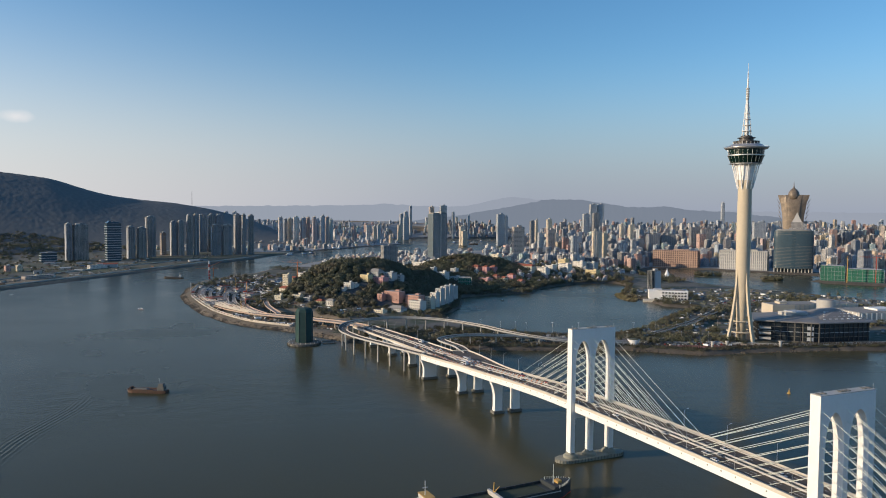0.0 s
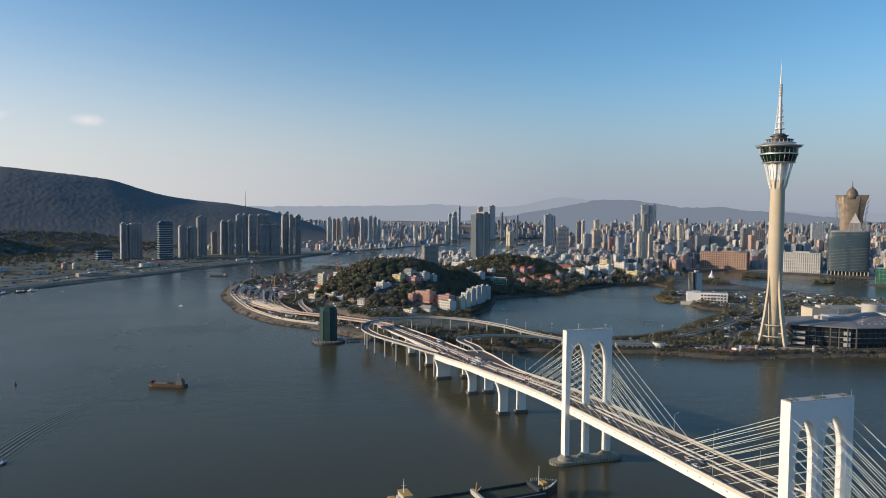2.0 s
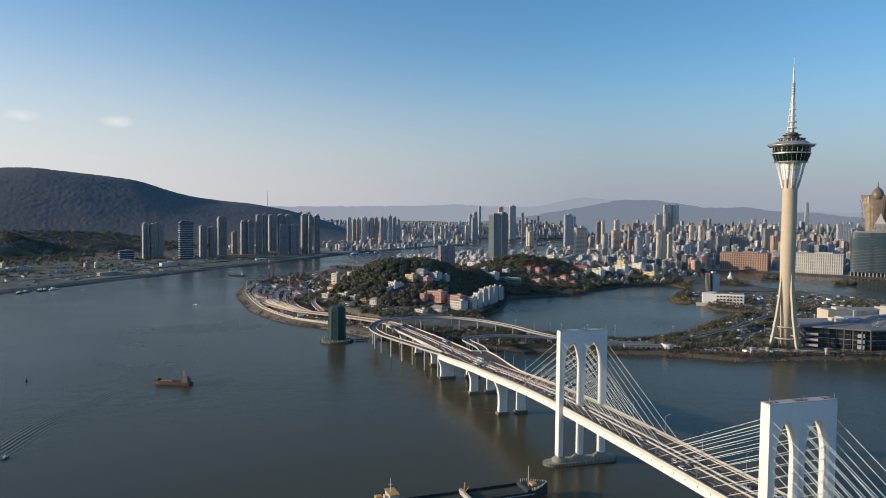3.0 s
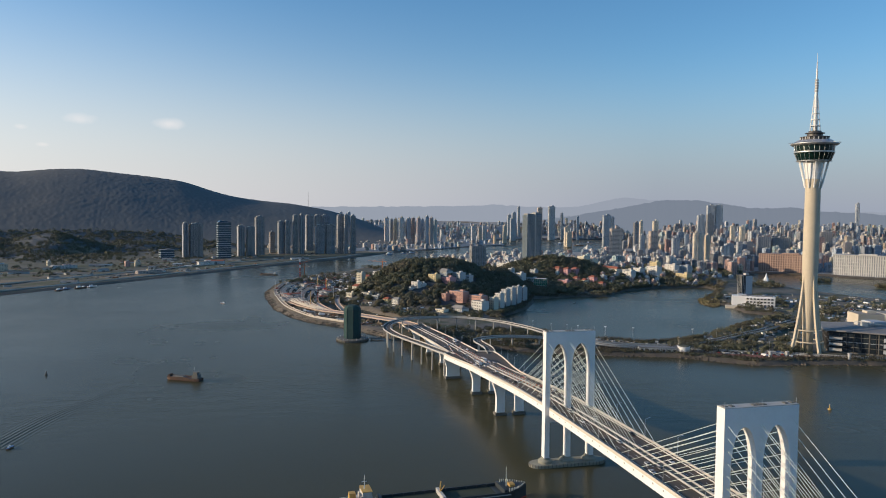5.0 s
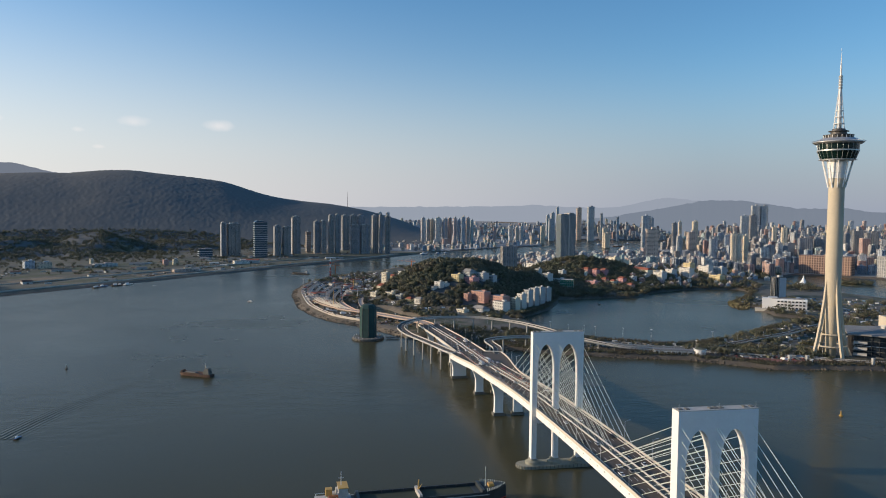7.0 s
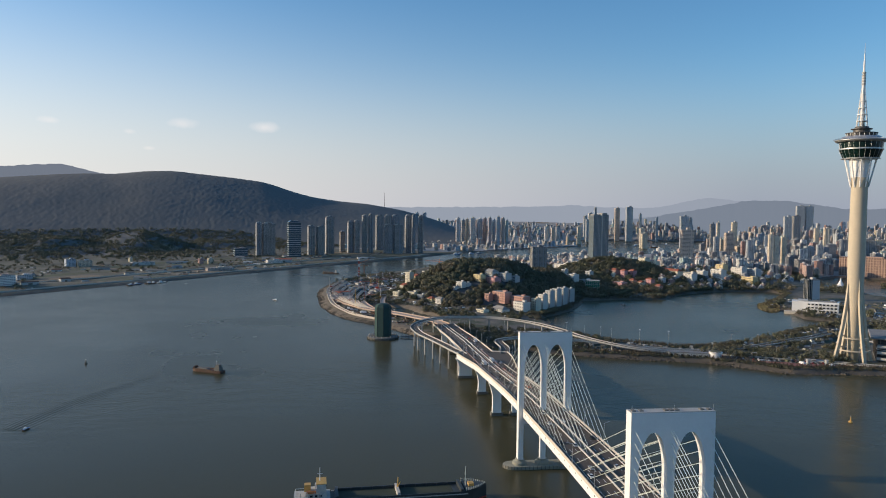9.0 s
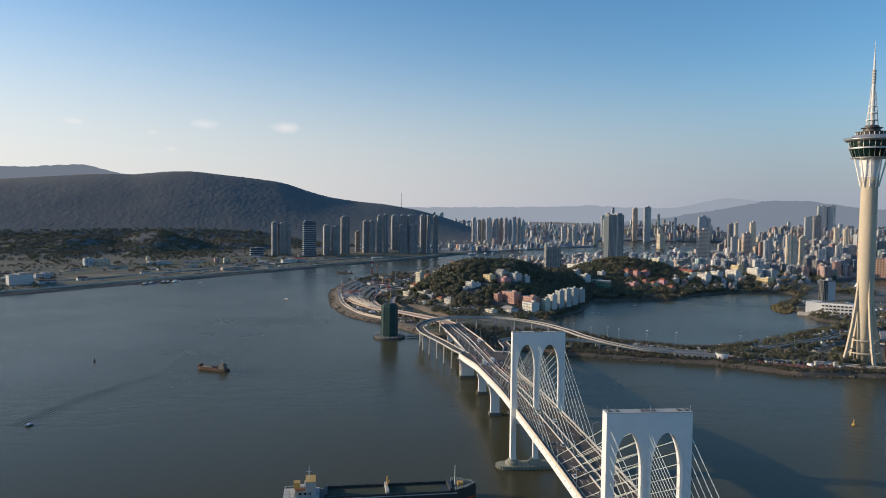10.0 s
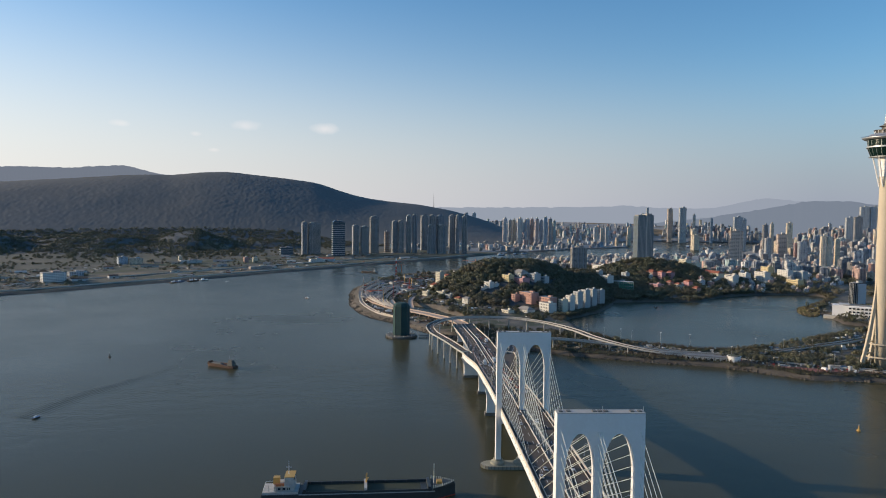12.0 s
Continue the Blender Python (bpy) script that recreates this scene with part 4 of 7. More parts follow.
# tall twin-slab tower by the harbour
t = tagged(thing("office_tower", -107, 2345, 2, facing(-107, 2345) + 24), "tall grey-green glass office tower with a pale central fin", "tower")
make("wall", Geo().box(-9.5, 0, 0, 27, 38, 150).box(17, 0, 0, 20, 38, 153), glass_mat("pale_blue_glass", (0.16, 0.205, 0.235), 0.3), t)
make("fin", Geo().box(5.2, -0.5, 0, 3.2, 40, 156), CONCRETE, t)
for k in range(12):
    make("mullion", Geo().box(-22.5 + 4.0 * k, -19.1, 0, 0.8, 0.8, 150), CONCRETE, t)
for k in range(36):
    make("floor_band", Geo().box(1, 0, 4 + 4.0 * k, 50.4, 38.5, 0.5), DARKCONC, t)
make("roof", Geo().box(-9.5, 0, 150, 22, 30, 4).box(17, 0, 153, 14, 26, 5), ROOFFLAT, t)

# lakeside hotels
HOTELROSE = facade("terracotta_facade", [(0.48, 0.32, 0.24)], floor_h=6.5, bay=6.2, open_h=0.72, open_w=0.62, glass=(0.13, 0.09, 0.08))
HOTELWHITE = facade("pale_stone_facade", [(0.62, 0.60, 0.56)], floor_h=9.0, bay=5.2, open_h=0.8, open_w=0.55, glass=(0.16, 0.18, 0.20))
block("hotel", 606, 2140, 4, 128, 36, 47, -28, HOTELROSE, "long terracotta lakeside hotel with rows of deep windows", "hotel", 22, HOTELROSE, cornice=2)
block("hotel", 772, 2062, 4, 126, 32, 52, -30, HOTELWHITE, "long white lakeside hotel with tall arched bays", "hotel", 24, CONCRETE, cornice=3)
t = tagged(thing("curved_glass_tower", 878, 1992, 4, -24), "broad curved tower of blue-green glass above a colonnade", "tower")
def bow(z, k=1.0):
    pts = [(48 * k * math.cos(radians(a)), -16 - 14 * math.sin(radians(a)), z) for a in range(0, 181, 12)]
    return pts + [(-48 * k, 24, z), (48 * k, 24, z)]
make("wall", Geo().rings([bow(10), bow(60, 1.0), bow(96, 1.02), bow(112, 0.98)]), BLUEGLASS, t)
for k in range(26):
    make("floor_band", Geo().rings([bow(12 + 3.9 * k, 1.006), bow(12.6 + 3.9 * k, 1.006)]), DARKCONC, t)
for k in range(12):
    make("column", Geo().rod((-46 + 8.4 * k, -27 + abs(k - 5.5) * 1.2, -2), (-46 + 8.4 * k, -27 + abs(k - 5.5) * 1.2, 10), 1.3, n=10), CONCRETE, t)
make("podium", Geo().box(0, 2, -2, 92, 44, 12), DARKGLASS, t)
make("roof", Geo().rings([bow(112, 0.9), bow(115, 0.85)]), ROOFFLAT, t)

# lotus-shaped casino tower with a dome
t = tagged(thing("lotus_tower", 1110, 2530, 4, -23), "bronze tower flaring like a lotus with a golden dome", "tower")
def lotus(z, w, d):
    return [(w * math.cos(radians(a)) * (1 - 0.12 * math.cos(radians(8 * a))), d * math.sin(radians(a)), z) for a in range(0, 360, 12)]
make("base", Geo().lathe(0, 0, [(70, 0), (74, 18), (60, 36), (30, 44)], 36), GOLD, t)
make("body", Geo().rings([lotus(40, 31, 22), lotus(90, 30, 22), lotus(150, 33, 22), lotus(195, 40, 20), lotus(216, 47, 14), lotus(222, 48, 11)]), GOLD, t)
for side in (-1, 1):
    for k in range(9):
        z = 60 + 17 * k
        make("petal", Geo().rings([[(side * (31 + k * 1.6), -12, z), (side * (31 + k * 1.6), 12, z), (side * (29 + k * 1.6), 0, z - 10)],
                                   [(side * (38 + k * 1.8), -5, z + 13), (side * (38 + k * 1.8), 5, z + 13), (side * (36 + k * 1.8), 0, z + 9)]]), GOLD, t)
make("dome", Geo().lathe(0, 0, [(19, 208), (18.6, 222), (16, 232), (10.5, 240), (4.5, 245), (2.2, 249), (1.4, 254), (0.4, 268)], 28), GOLD, t, "golden onion dome", smooth=True)
t = tagged(thing("bank_tower", 1075, 2420, 4, -22), "pale stone tower with a stepped pyramid roof", "tower")
make("wall", Geo().box(0, 0, 0, 44, 34, 112).box(0, 0, 112, 34, 26, 18), CITYDARK, t)
make("roof", Geo().rings([[(-15, -12, 130), (15, -12, 130), (15, 12, 130), (-15, 12, 130)], [(-7, -5, 146), (7, -5, 146), (7, 5, 146), (-7, 5, 146)], [(-.5, -.5, 162), (.5, -.5, 162), (.5, .5, 162), (-.5, .5, 162)]]), CONCRETE, t)
for k in range(6):
    make("pilaster", Geo().box(-17.5 + 7 * k, -17.4, 0, 2.2, 1.2, 112), CONCRETE, t)

# netted building sites
for x, y, w, d, h, mt, lab in ((862, 1745, 50, 36, 36, NETPALE, "building site wrapped in bright green net"), (925, 1722, 76, 40, 30, NETPALE, "building site wrapped in bright green net"),
                               (-10, 1430, 26, 16, 21, NETPALE, "low building wrapped in green net beside the lake")):
    gz = float(land_z(x, y)[0])
    t = tagged(thing("building_site", x, y, max(2.5, gz) - 1, facing(x, y)), lab, "building")
    make("netting", Geo().rings([[(sx * w / 2 * k, sy * d / 2 * k, z) for sx, sy in ((-1, -1), (0, -1.02), (1, -1), (1.02, 0), (1, 1), (0, 1.02), (-1, 1), (-1.02, 0))] for z, k in ((0, 1), (h * 0.4, 1.02), (h * 0.6, 0.99), (h, 1.0))]), mt, t)
    for k in range(8):
        make("scaffold_pole", Geo().rod((-w / 2 + w * k / 7, -d / 2 - 0.7, 0), (-w / 2 + w * k / 7, -d / 2 - 0.7, h + 1.5), 0.25, n=5), STEEL, t)
    for k in range(4):
        make("scaffold_rail", Geo().rod((-w / 2, -d / 2 - 0.9, h * (k + 0.6) / 4), (w / 2, -d / 2 - 0.9, h * (k + 0.6) / 4), 0.25, n=5), STEEL, t)
    make("top_slab", Geo().box(0, 0, h, w * 0.9, d * 0.9, 0.8), CONCRETE, t)


def tower_crane(x, y, z, h, jib, turn, mat, label):
    t = tagged(thing("tower_crane", x, y, z, turn), label, "crane")
    make("mast", Geo().box(0, 0, 0, 1.6, 1.6, h), mat, t)
    make("jib", Geo().rod((-jib * 0.28, 0, h), (jib, 0, h + 0.5), 0.6, 0.35, 4), mat, t)
    make("apex", Geo().rod((0, 0, h), (0, 0, h + 6), 0.6, 0.2, 4), mat, t)
    make("tie", Geo().rod((0, 0, h + 6), (jib * 0.7, 0, h + 0.8), 0.15, n=4).rod((0, 0, h + 6), (-jib * 0.26, 0, h + 0.5), 0.15, n=4), mat, t)
    make("counterweight", Geo().box(-jib * 0.26, 0, h - 2.5, 3, 1.6, 2.5), CONCRETE, t)
    return t


tower_crane(868, 1690, 2.5, 56, 34, 70, YELLOW, "yellow tower crane over the netted site")
tower_crane(930, 1685, 2.5, 60, 36, 150, REDPAINT, "red tower crane over the netted site")
tower_crane(-590, 1640, 3, 22, 40, 200, ORANGE, "orange crane with a long low jib by the shore")
tower_crane(-395, 1640, 3, 38, 36, 175, ORANGE, "orange crane with a long low jib by the shore")
# red and white banded lattice tower crane at the tip of the land
t = tagged(thing("mast_crane", -585, 1600, 3, 25), "red and white banded crane mast on the shore", "crane")
for k in range(6):
    make("mast_section", Geo().rings([[(sx * 1.7, sy * 1.7, 7.0 * k), (-sx * 0 + sx * 1.7, -sy * 1.7, 7.0 * k), (-sx * 1.7, -sy * 1.7, 7.0 * k), (-sx * 1.7, sy * 1.7, 7.0 * k)] for sx, sy in ((1, 1),)] +
                                     [[(1.5, 1.5, 7.0 * k + 7), (1.5, -1.5, 7.0 * k + 7), (-1.5, -1.5, 7.0 * k + 7), (-1.5, 1.5, 7.0 * k + 7)]]), (REDPAINT if k % 2 == 0 else WHITE), t)
make("jib", Geo().rod((0, 0, 30), (26, 0, 40), 0.7, 0.4, 4), ORANGE, t)
make("cab", Geo().box(0, 0, 8, 5, 4, 4), REDPAINT, t)

# white lakeside club house, its dark slab and a tent roof
GREYWALL = surf("pale_grey_render", (0.50, 0.52, 0.54), (0.42, 0.44, 0.46), 0.1, 1, 0.8)
t = tagged(thing("club_house", 360, 1318, 3.2, -8), "white three-storey lakeside building with open galleries", "building")
make("wall", Geo().box(0, 6, 0, 68, 22, 17), WHITE, t)
make("pavilion", Geo().box(-18, 4, 17, 14, 12, 2.6), GREYWALL, t)
for k in range(3):
    make("gallery", Geo().box(10, -7.5, 5.2 * k + 4.0, 46, 5, 1.1), WHITE, t)
for k in range(9):
    make("column", Geo().box(-12 + 5.5 * k, -9.5, 0, 0.8, 0.8, 16.8), WHITE, t)
    if k < 8:
        for j in range(3):
            make("window", Geo().box(-9.2 + 5.5 * k, -5.0, 1.2 + 5.2 * j, 3.4, 0.3, 2.9), DARKGLASS, t)
make("roof", Geo().box(6, 4, 17, 50, 18, 0.8), ROOFFLAT, t)
make("terrace", Geo().box(0, -14, -3.5, 90, 14, 4.6), PARAPET, t, "beige lakeside retaining wall")
block("office_slab", 382, 1508, 3, 22, 16, 38, 24, DARKGLASS, "dark slab block with a pale end wall", "building", 6, CONCRETE)
make("end_wall", Geo().box(3.4, -8.6, 0, 14, 1.0, 38), GREYWALL, bpy.data.objects["office_slab"], "pale rendered end wall")
t = tagged(thing("tent_roof", 472, 1742, 4), "white peaked tent roof", "tent")
make("canopy", Geo().lathe(0, 0, [(17, 4), (11, 6), (6, 10), (2.2, 17), (0.5, 24)], 12), WHITE, t)
for k in range(6):
    a = radians(60 * k)
    make("pole", Geo().rod((16 * math.cos(a), 16 * math.sin(a), -1), (16 * math.cos(a), 16 * math.sin(a), 5), 0.25), STEEL, t)

# convention centre beside the tower
t = tagged(thing("convention_centre", 420, 922, 3.4, 5), "convention centre with dark glass walls and an overhanging faceted grey roof", "building")
PLAN = [(-70, -20), (-6, -47), (72, -34), (75, 38), (-54, 42)]
def plan_at(k, z):
    return [(x * k, y * k, z) for x, y in PLAN]
make("wall", Geo().rings([plan_at(0.93, -1), plan_at(0.93, 24)]), DARKGLASS, t, "dark curtain wall")
make("plinth", Geo().rings([plan_at(0.95, -1), plan_at(0.95, 2.2)]), DARKCONC, t)
for j in range(3):
    make("floor_band", Geo().rings([plan_at(0.937, 7.4 + 5.6 * j), plan_at(0.937, 8.0 + 5.6 * j)]), GREYWALL if j == 1 else DARKCONC, t)
for (ax, ay), (bx, by) in zip(PLAN, PLAN[1:] + PLAN[:1]):
    n = int(math.hypot(bx - ax, by - ay) / 7)
    for k in range(n):
        u_ = (k + 0.5) / n
        make("mullion", Geo().box((ax + (bx - ax) * u_) * 0.945, (ay + (by - ay) * u_) * 0.945, -1, 0.55, 0.55, 25, math.degrees(math.atan2(by - ay, bx - ax))), DARKSTEEL, t)
make("roof_edge", Geo().rings([plan_at(0.92, 24), plan_at(1.04, 25.0), plan_at(1.03, 26.4), plan_at(0.8, 27.6)]), ROOFGREY, t, "broad pale roof overhang")
make("roof", Geo().rings([plan_at(0.86, 27.0), plan_at(0.55, 29.6)]), ROOFGREY, t)
low, high = [(2, -36, 27.2), (66, -28, 27.2), (68, 30, 27.2), (-4, 32, 27.2)], [(24, -6, 36.5), (40, -9, 38.5), (45, 10, 37.5), (22, 12, 35.5)]
make("roof_crown", Geo().rings([low, high]), ROOFGREY, t, "faceted grey metal roof crown")
for i in range(7):
    for j in range(4):
        u_, v_ = (i + 0.6) / 7.2, (j + 0.5) / 4.6
        p = [(low[0][q] * (1 - u_) + low[1][q] * u_) * (1 - v_) + (high[0][q] * (1 - u_) + high[1][q] * u_) * v_ for q in range(3)]
        make("skylight", Geo().box(p[0], p[1], p[2] - 0.25, 3.0, 1.7, 0.9, 10), WHITE, t)
for k in range(9):
    make("louvre", Geo().box(-26 + 3.2 * k, -6 + 1.2 * k, 28.2, 0.5, 22, 5.5 - 0.25 * k, 18), CONCRETE, t)
make("roof_house", Geo().box(-6, 6, 28.5, 18, 20, 5.2, 18), GREYWALL, t)
for k in range(4):
    make("portal_column", Geo().box(-30 + 8.2 * k, -38 - 3.2 * k, -1, 0.9, 0.9, 26), DARKCONC, t)
for j in range(3):
    make("portal_panel", Geo().box(-13.8, -43.2, 3.5 + 6.6 * j, 7.0, 1.0, 4.2, -22), GREYWALL, t)
    make("terrace", Geo().box(-60, -24, 3.0 + 6.4 * j, 13, 6, 2.6, -22), CONCRETE, t, "pale terrace parapet")
block("theatre", 452, 1070, 3.5, 34, 30, 25, 8, surf("ochre_stone", (0.60, 0.52, 0.40), (0.5, 0.44, 0.34), 0.05, 0.6, 0.8), "pale yellow stone block behind the convention centre", "building")
t = tagged(thing("drum_hall", 545, 1120, 3.5), "round flat-topped concrete drum", "building")
make("wall", Geo().lathe(0, 0, [(13, -1), (13, 25), (12.2, 26)], 36), CONCRETE, t)
make("roof", Geo().lathe(0, 0, [(12, 25.4), (12, 26.6)], 36), ROOFFLAT, t)
block("hall", 600, 1090, 3.5, 96, 60, 15, 12, CONCRETE, "long white hall with a grey metal roof", "building", 12, WHITE)
block("hall", 560, 1180, 3.5, 120, 40, 14, 14, PARAPET, "long white hall with square openings", "building", 14, CONCRETE)
block("hall", 700, 1060, 3.5, 110, 80, 13, 12, CONCRETE, "low grey exhibition hall", "building", 10, WHITE)

# towers on the west bank
BRONZE = facade("bronze_facade", [(0.42, 0.33, 0.26)], glass=(0.14, 0.12, 0.11))
for x, y, w, h, tag in ((-1203, 2125, 16, 109, 0), (-1180, 2150, 38, 107, 0), (-1059, 2110, 40, 114, 1), (-1063, 2230, 20, 100, 0), (-1038, 2250, 24, 96, 0), (-1044, 2330, 28, 130, 0), (-1050, 2440, 16, 76, 2),
                        (-997, 2400, 18, 114, 0), (-974, 2404, 18, 116, 0), (-950, 2420, 16, 136, 0), (-930, 2430, 14, 139, 0), (-988, 2640, 26, 135, 0), (-867, 2440, 26, 103, 0), (-835, 2460, 30, 103, 0),
                        (-962, 2660, 18, 136, 0), (-933, 2670, 26, 136, 0), (-812, 2500, 20, 138, 0), (-786, 2490, 11, 138, 0), (-770, 2520, 16, 136, 0), (-1216, 2040, 41, 28, 1)):
    d = min(24, w + 4)
    b = block("apartment_tower", x, y, 4, w, d, h, facing(x, y) + 14, (CITYDARK, BLUEGLASS, BRONZE)[tag], "dark residential high-rise on the west bank", "tower", 0 if tag == 1 else 2, CITYDARK, cornice=1.0, group="towers on the west bank")
    if tag == 0:
        make("crown", Geo().box(-w * 0.2, 0, h + 1, w * 0.3, d * 0.4, 4.5).box(w * 0.25, 0, h + 1, w * 0.22, d * 0.4, 3.2), CONCRETE, b, "pale rooftop frame")
        # sunlight on the tower's left edge, put in as a pale strip
        make("lit_strip", Geo().box(-w / 2 - 0.3, 0, 2, 1.0, d * 0.34, h - 4), GREYWALL, b, "pale strip standing in for the sunlit edge")
        make("projecting_bay", Geo().box(w * 0.18, -d / 2 - 0.8, 3, w * 0.2, 1.8, h - 6), CITYDARK, b)
    else:
        for k in range(1, int(h / 7)):
            make("floor_band", Geo().box(0, 0, 7 * k, w + 0.8, d + 0.8, 1.3), GREYWALL, b)
    if tag == 1 and h > 60:
        make("slanted_crown", Geo().rings([[(-w / 2, -d / 2, h + 1), (w / 2, -d / 2, h + 1), (w / 2, d / 2, h + 1), (-w / 2, d / 2, h + 1)], [(-w * 0.3, -d * 0.3, h + 8), (w / 2, -d * 0.3, h + 3), (w / 2, d * 0.3, h + 3), (-w * 0.3, d * 0.3, h + 8)]]), BLUEGLASS, b)
t = tagged(thing("radio_mast", -1560, 4020, 205), "thin lattice radio mast on the ridge", "mast")
make("mast", Geo().rod((0, 0, -60), (0, 0, 62), 1.6, 0.6, 4), DARKSTEEL, t)


# ---- the city: copied prototypes, each with storeys, bays and plant rooms ----
rng = random.Random(7)


def proto(w, d, h, kind, mat):
    """Pieces of one city block: name, geometry, material."""
    def bays(w_, d_, n, deep=1.6, skew=0.0):
        """Outline with projecting bays on its front and back."""
        pts = []
        for side in (-1, 1):
            for k in range(n):
                a, b_ = -w_ / 2 + w_ * (k + 0.22) / n, -w_ / 2 + w_ * (k + 0.78) / n
                run = [(a, d_ / 2), (a, d_ / 2 + deep), (b_, d_ / 2 + deep), (b_, d_ / 2)]
                if k == 0:
                    run = [(-w_ / 2, d_ / 2)] + run
                if k == n - 1:
                    run = run + [(w_ / 2, d_ / 2)]
                pts += [(x * -side, y * side) for x, y in run]
        return pts[::1]
    n = max(2, int(w / 7))
    out = []
    if kind == 0:
        out.append(("wall", Geo().prism(bays(w, d, n), 0, h), mat))
    elif kind == 1:
        out.append(("wall", Geo().prism(bays(w, d * 0.6, n, d * 0.2), 0, h), mat))
    elif kind == 2:
        out.append(("podium", Geo().box(0, 0, 0, w * 1.15, d * 1.15, h * 0.18), mat))
        out.append(("wall", Geo().prism(bays(w * 0.8, d * 0.8, n), h * 0.17, h), mat))
    else:
        half = [(x - w * 0.26, y) for x, y in bays(w * 0.46, d * 0.94, max(1, n // 2))]
        out.append(("wall", Geo().prism(half, 0, h), mat))
        out.append(("wing", Geo().prism([(x + w * 0.52, y * 0.93) for x, y in half], 0, h * 0.94), mat))
    out.append(("stair_house", Geo().box(w * 0.1, 0, h * 0.96, w * 0.3, d * 0.3, h * 0.04 + 4.2), CONCRETE))
    out.append(("water_tank", Geo().box(-w * 0.25, d * 0.1, h * 0.9, w * 0.16, d * 0.2, h * 0.1 + 2.5), CONCRETE))
    return out


def labels_for(h):
    if h > 60:
        return "tall pale apartment tower packed among other blocks"
    if h > 30:
        return "mid-rise rendered apartment block with small windows"
    return "low rendered city building with a flat roof"


PROTOS, KIT = {}, {}
for w, d, h in ((14, 13, 12), (18, 15, 17), (22, 15, 22), (20, 20, 28), (26, 18, 34), (22, 20, 42), (30, 20, 50), (24, 22, 60), (28, 24, 74), (30, 26, 92)):
    for kind in range(4):
        for dark in (0, 1):
            PROTOS[(h, kind, dark)] = proto(w, d, h, kind, CITYDARK if dark else CITY)
HEIGHTS = sorted({k[0] for k in PROTOS})
FAR_V, FAR_F, FAR_M, FAR_C, FAR_N = [], [], [], [], 0
USED = set()
PLACED = {}


def claim(x, y, r):
    for a in range(int((x - r) // 40) - 1, int((x + r) // 40) + 2):
        for b_ in range(int((y - r) // 40) - 1, int((y + r) // 40) + 2):
            PLACED.setdefault((a, b_), []).append((x, y, r))


def free(x, y, r):
    return all((x - a) ** 2 + (y - b_) ** 2 > (r + c) ** 2 for a, b_, c in PLACED.get((int(x // 40), int(y // 40)), ()))


LANDMARKS = [(160, 2400, 36, 111, "beige"), (147, 3450, 36, 149, "pale"), (173, 3450, 13, 139, "pale"), (249, 2900, 16, 124, "dark"), (271, 2950, 11, 128, "cream"), (253, 2600, 16, 85, "pale"), (295, 2650, 27, 98, "beige"),
             (333, 3050, 19, 130, "cream"), (350, 2700, 13, 98, "dark"), (339, 2350, 20, 85, "pale"), (384, 2237, 14, 105, "cream"), (398, 2240, 12, 102, "cream"), (419, 2260, 12, 98, "cream"), (622, 3600, 29, 157, "dark"),
             (741, 4380, 42, 210, "pale"), (787, 4390, 36, 211, "pale"), (623, 3900, 34, 153, "pale"), (583, 2800, 14, 117, "cream"), (516, 2300, 14, 77, "pale"), (598, 2700, 17, 117, "cream"), (608, 2420, 38, 90, "dark"),
             (661, 2440, 50, 88, "dark"), (1481, 4300, 17, 224, "pale"), (-157, 4300, 36, 196, "pale"), (-99, 4350, 13, 157, "pale"), (-37, 3500, 22, 91, "cream"), (-25, 3450, 24, 68, "cream"), (-6, 4350, 11, 138, "pale"),
             (-406, 4300, 18, 144, "pale"), (-380, 4320, 21, 158, "pale"), (-355, 4350, 13, 192, "pale"), (-228, 4330, 26, 189, "beige"), (-364, 3750, 18, 90, "cream"), (-361, 4100, 30, 126, "pale"), (800, 2600, 36, 111, "dark"), (823, 2550, 35, 106, "dark"),
             (-218, 1950, 40, 67, "dark"), (-1485, 4370, 20, 150, "pale"), (-1438, 4386, 20, 150, "pale"), (1300, 3300, 52, 122, "pale"), (1390, 3320, 52, 124, "pale"), (1500, 3340, 44, 118, "pale")]
for x, y, r in ((560, 2160, 40), (610, 2140, 45), (660, 2110, 45), (720, 2085, 45), (780, 2055, 45), (830, 2030, 40), (878, 1992, 60), (1110, 2530, 85), (1075, 2420, 30), (915, 1730, 90), (-107, 2345, 32), (-6, 1436, 20), (378, 1502, 14), (355, 1310, 40), (470, 1740, 22)):
    claim(x, y, r)
for x, y, w, top, look_ in LANDMARKS:
    claim(x, y, w * 0.6 + 4)


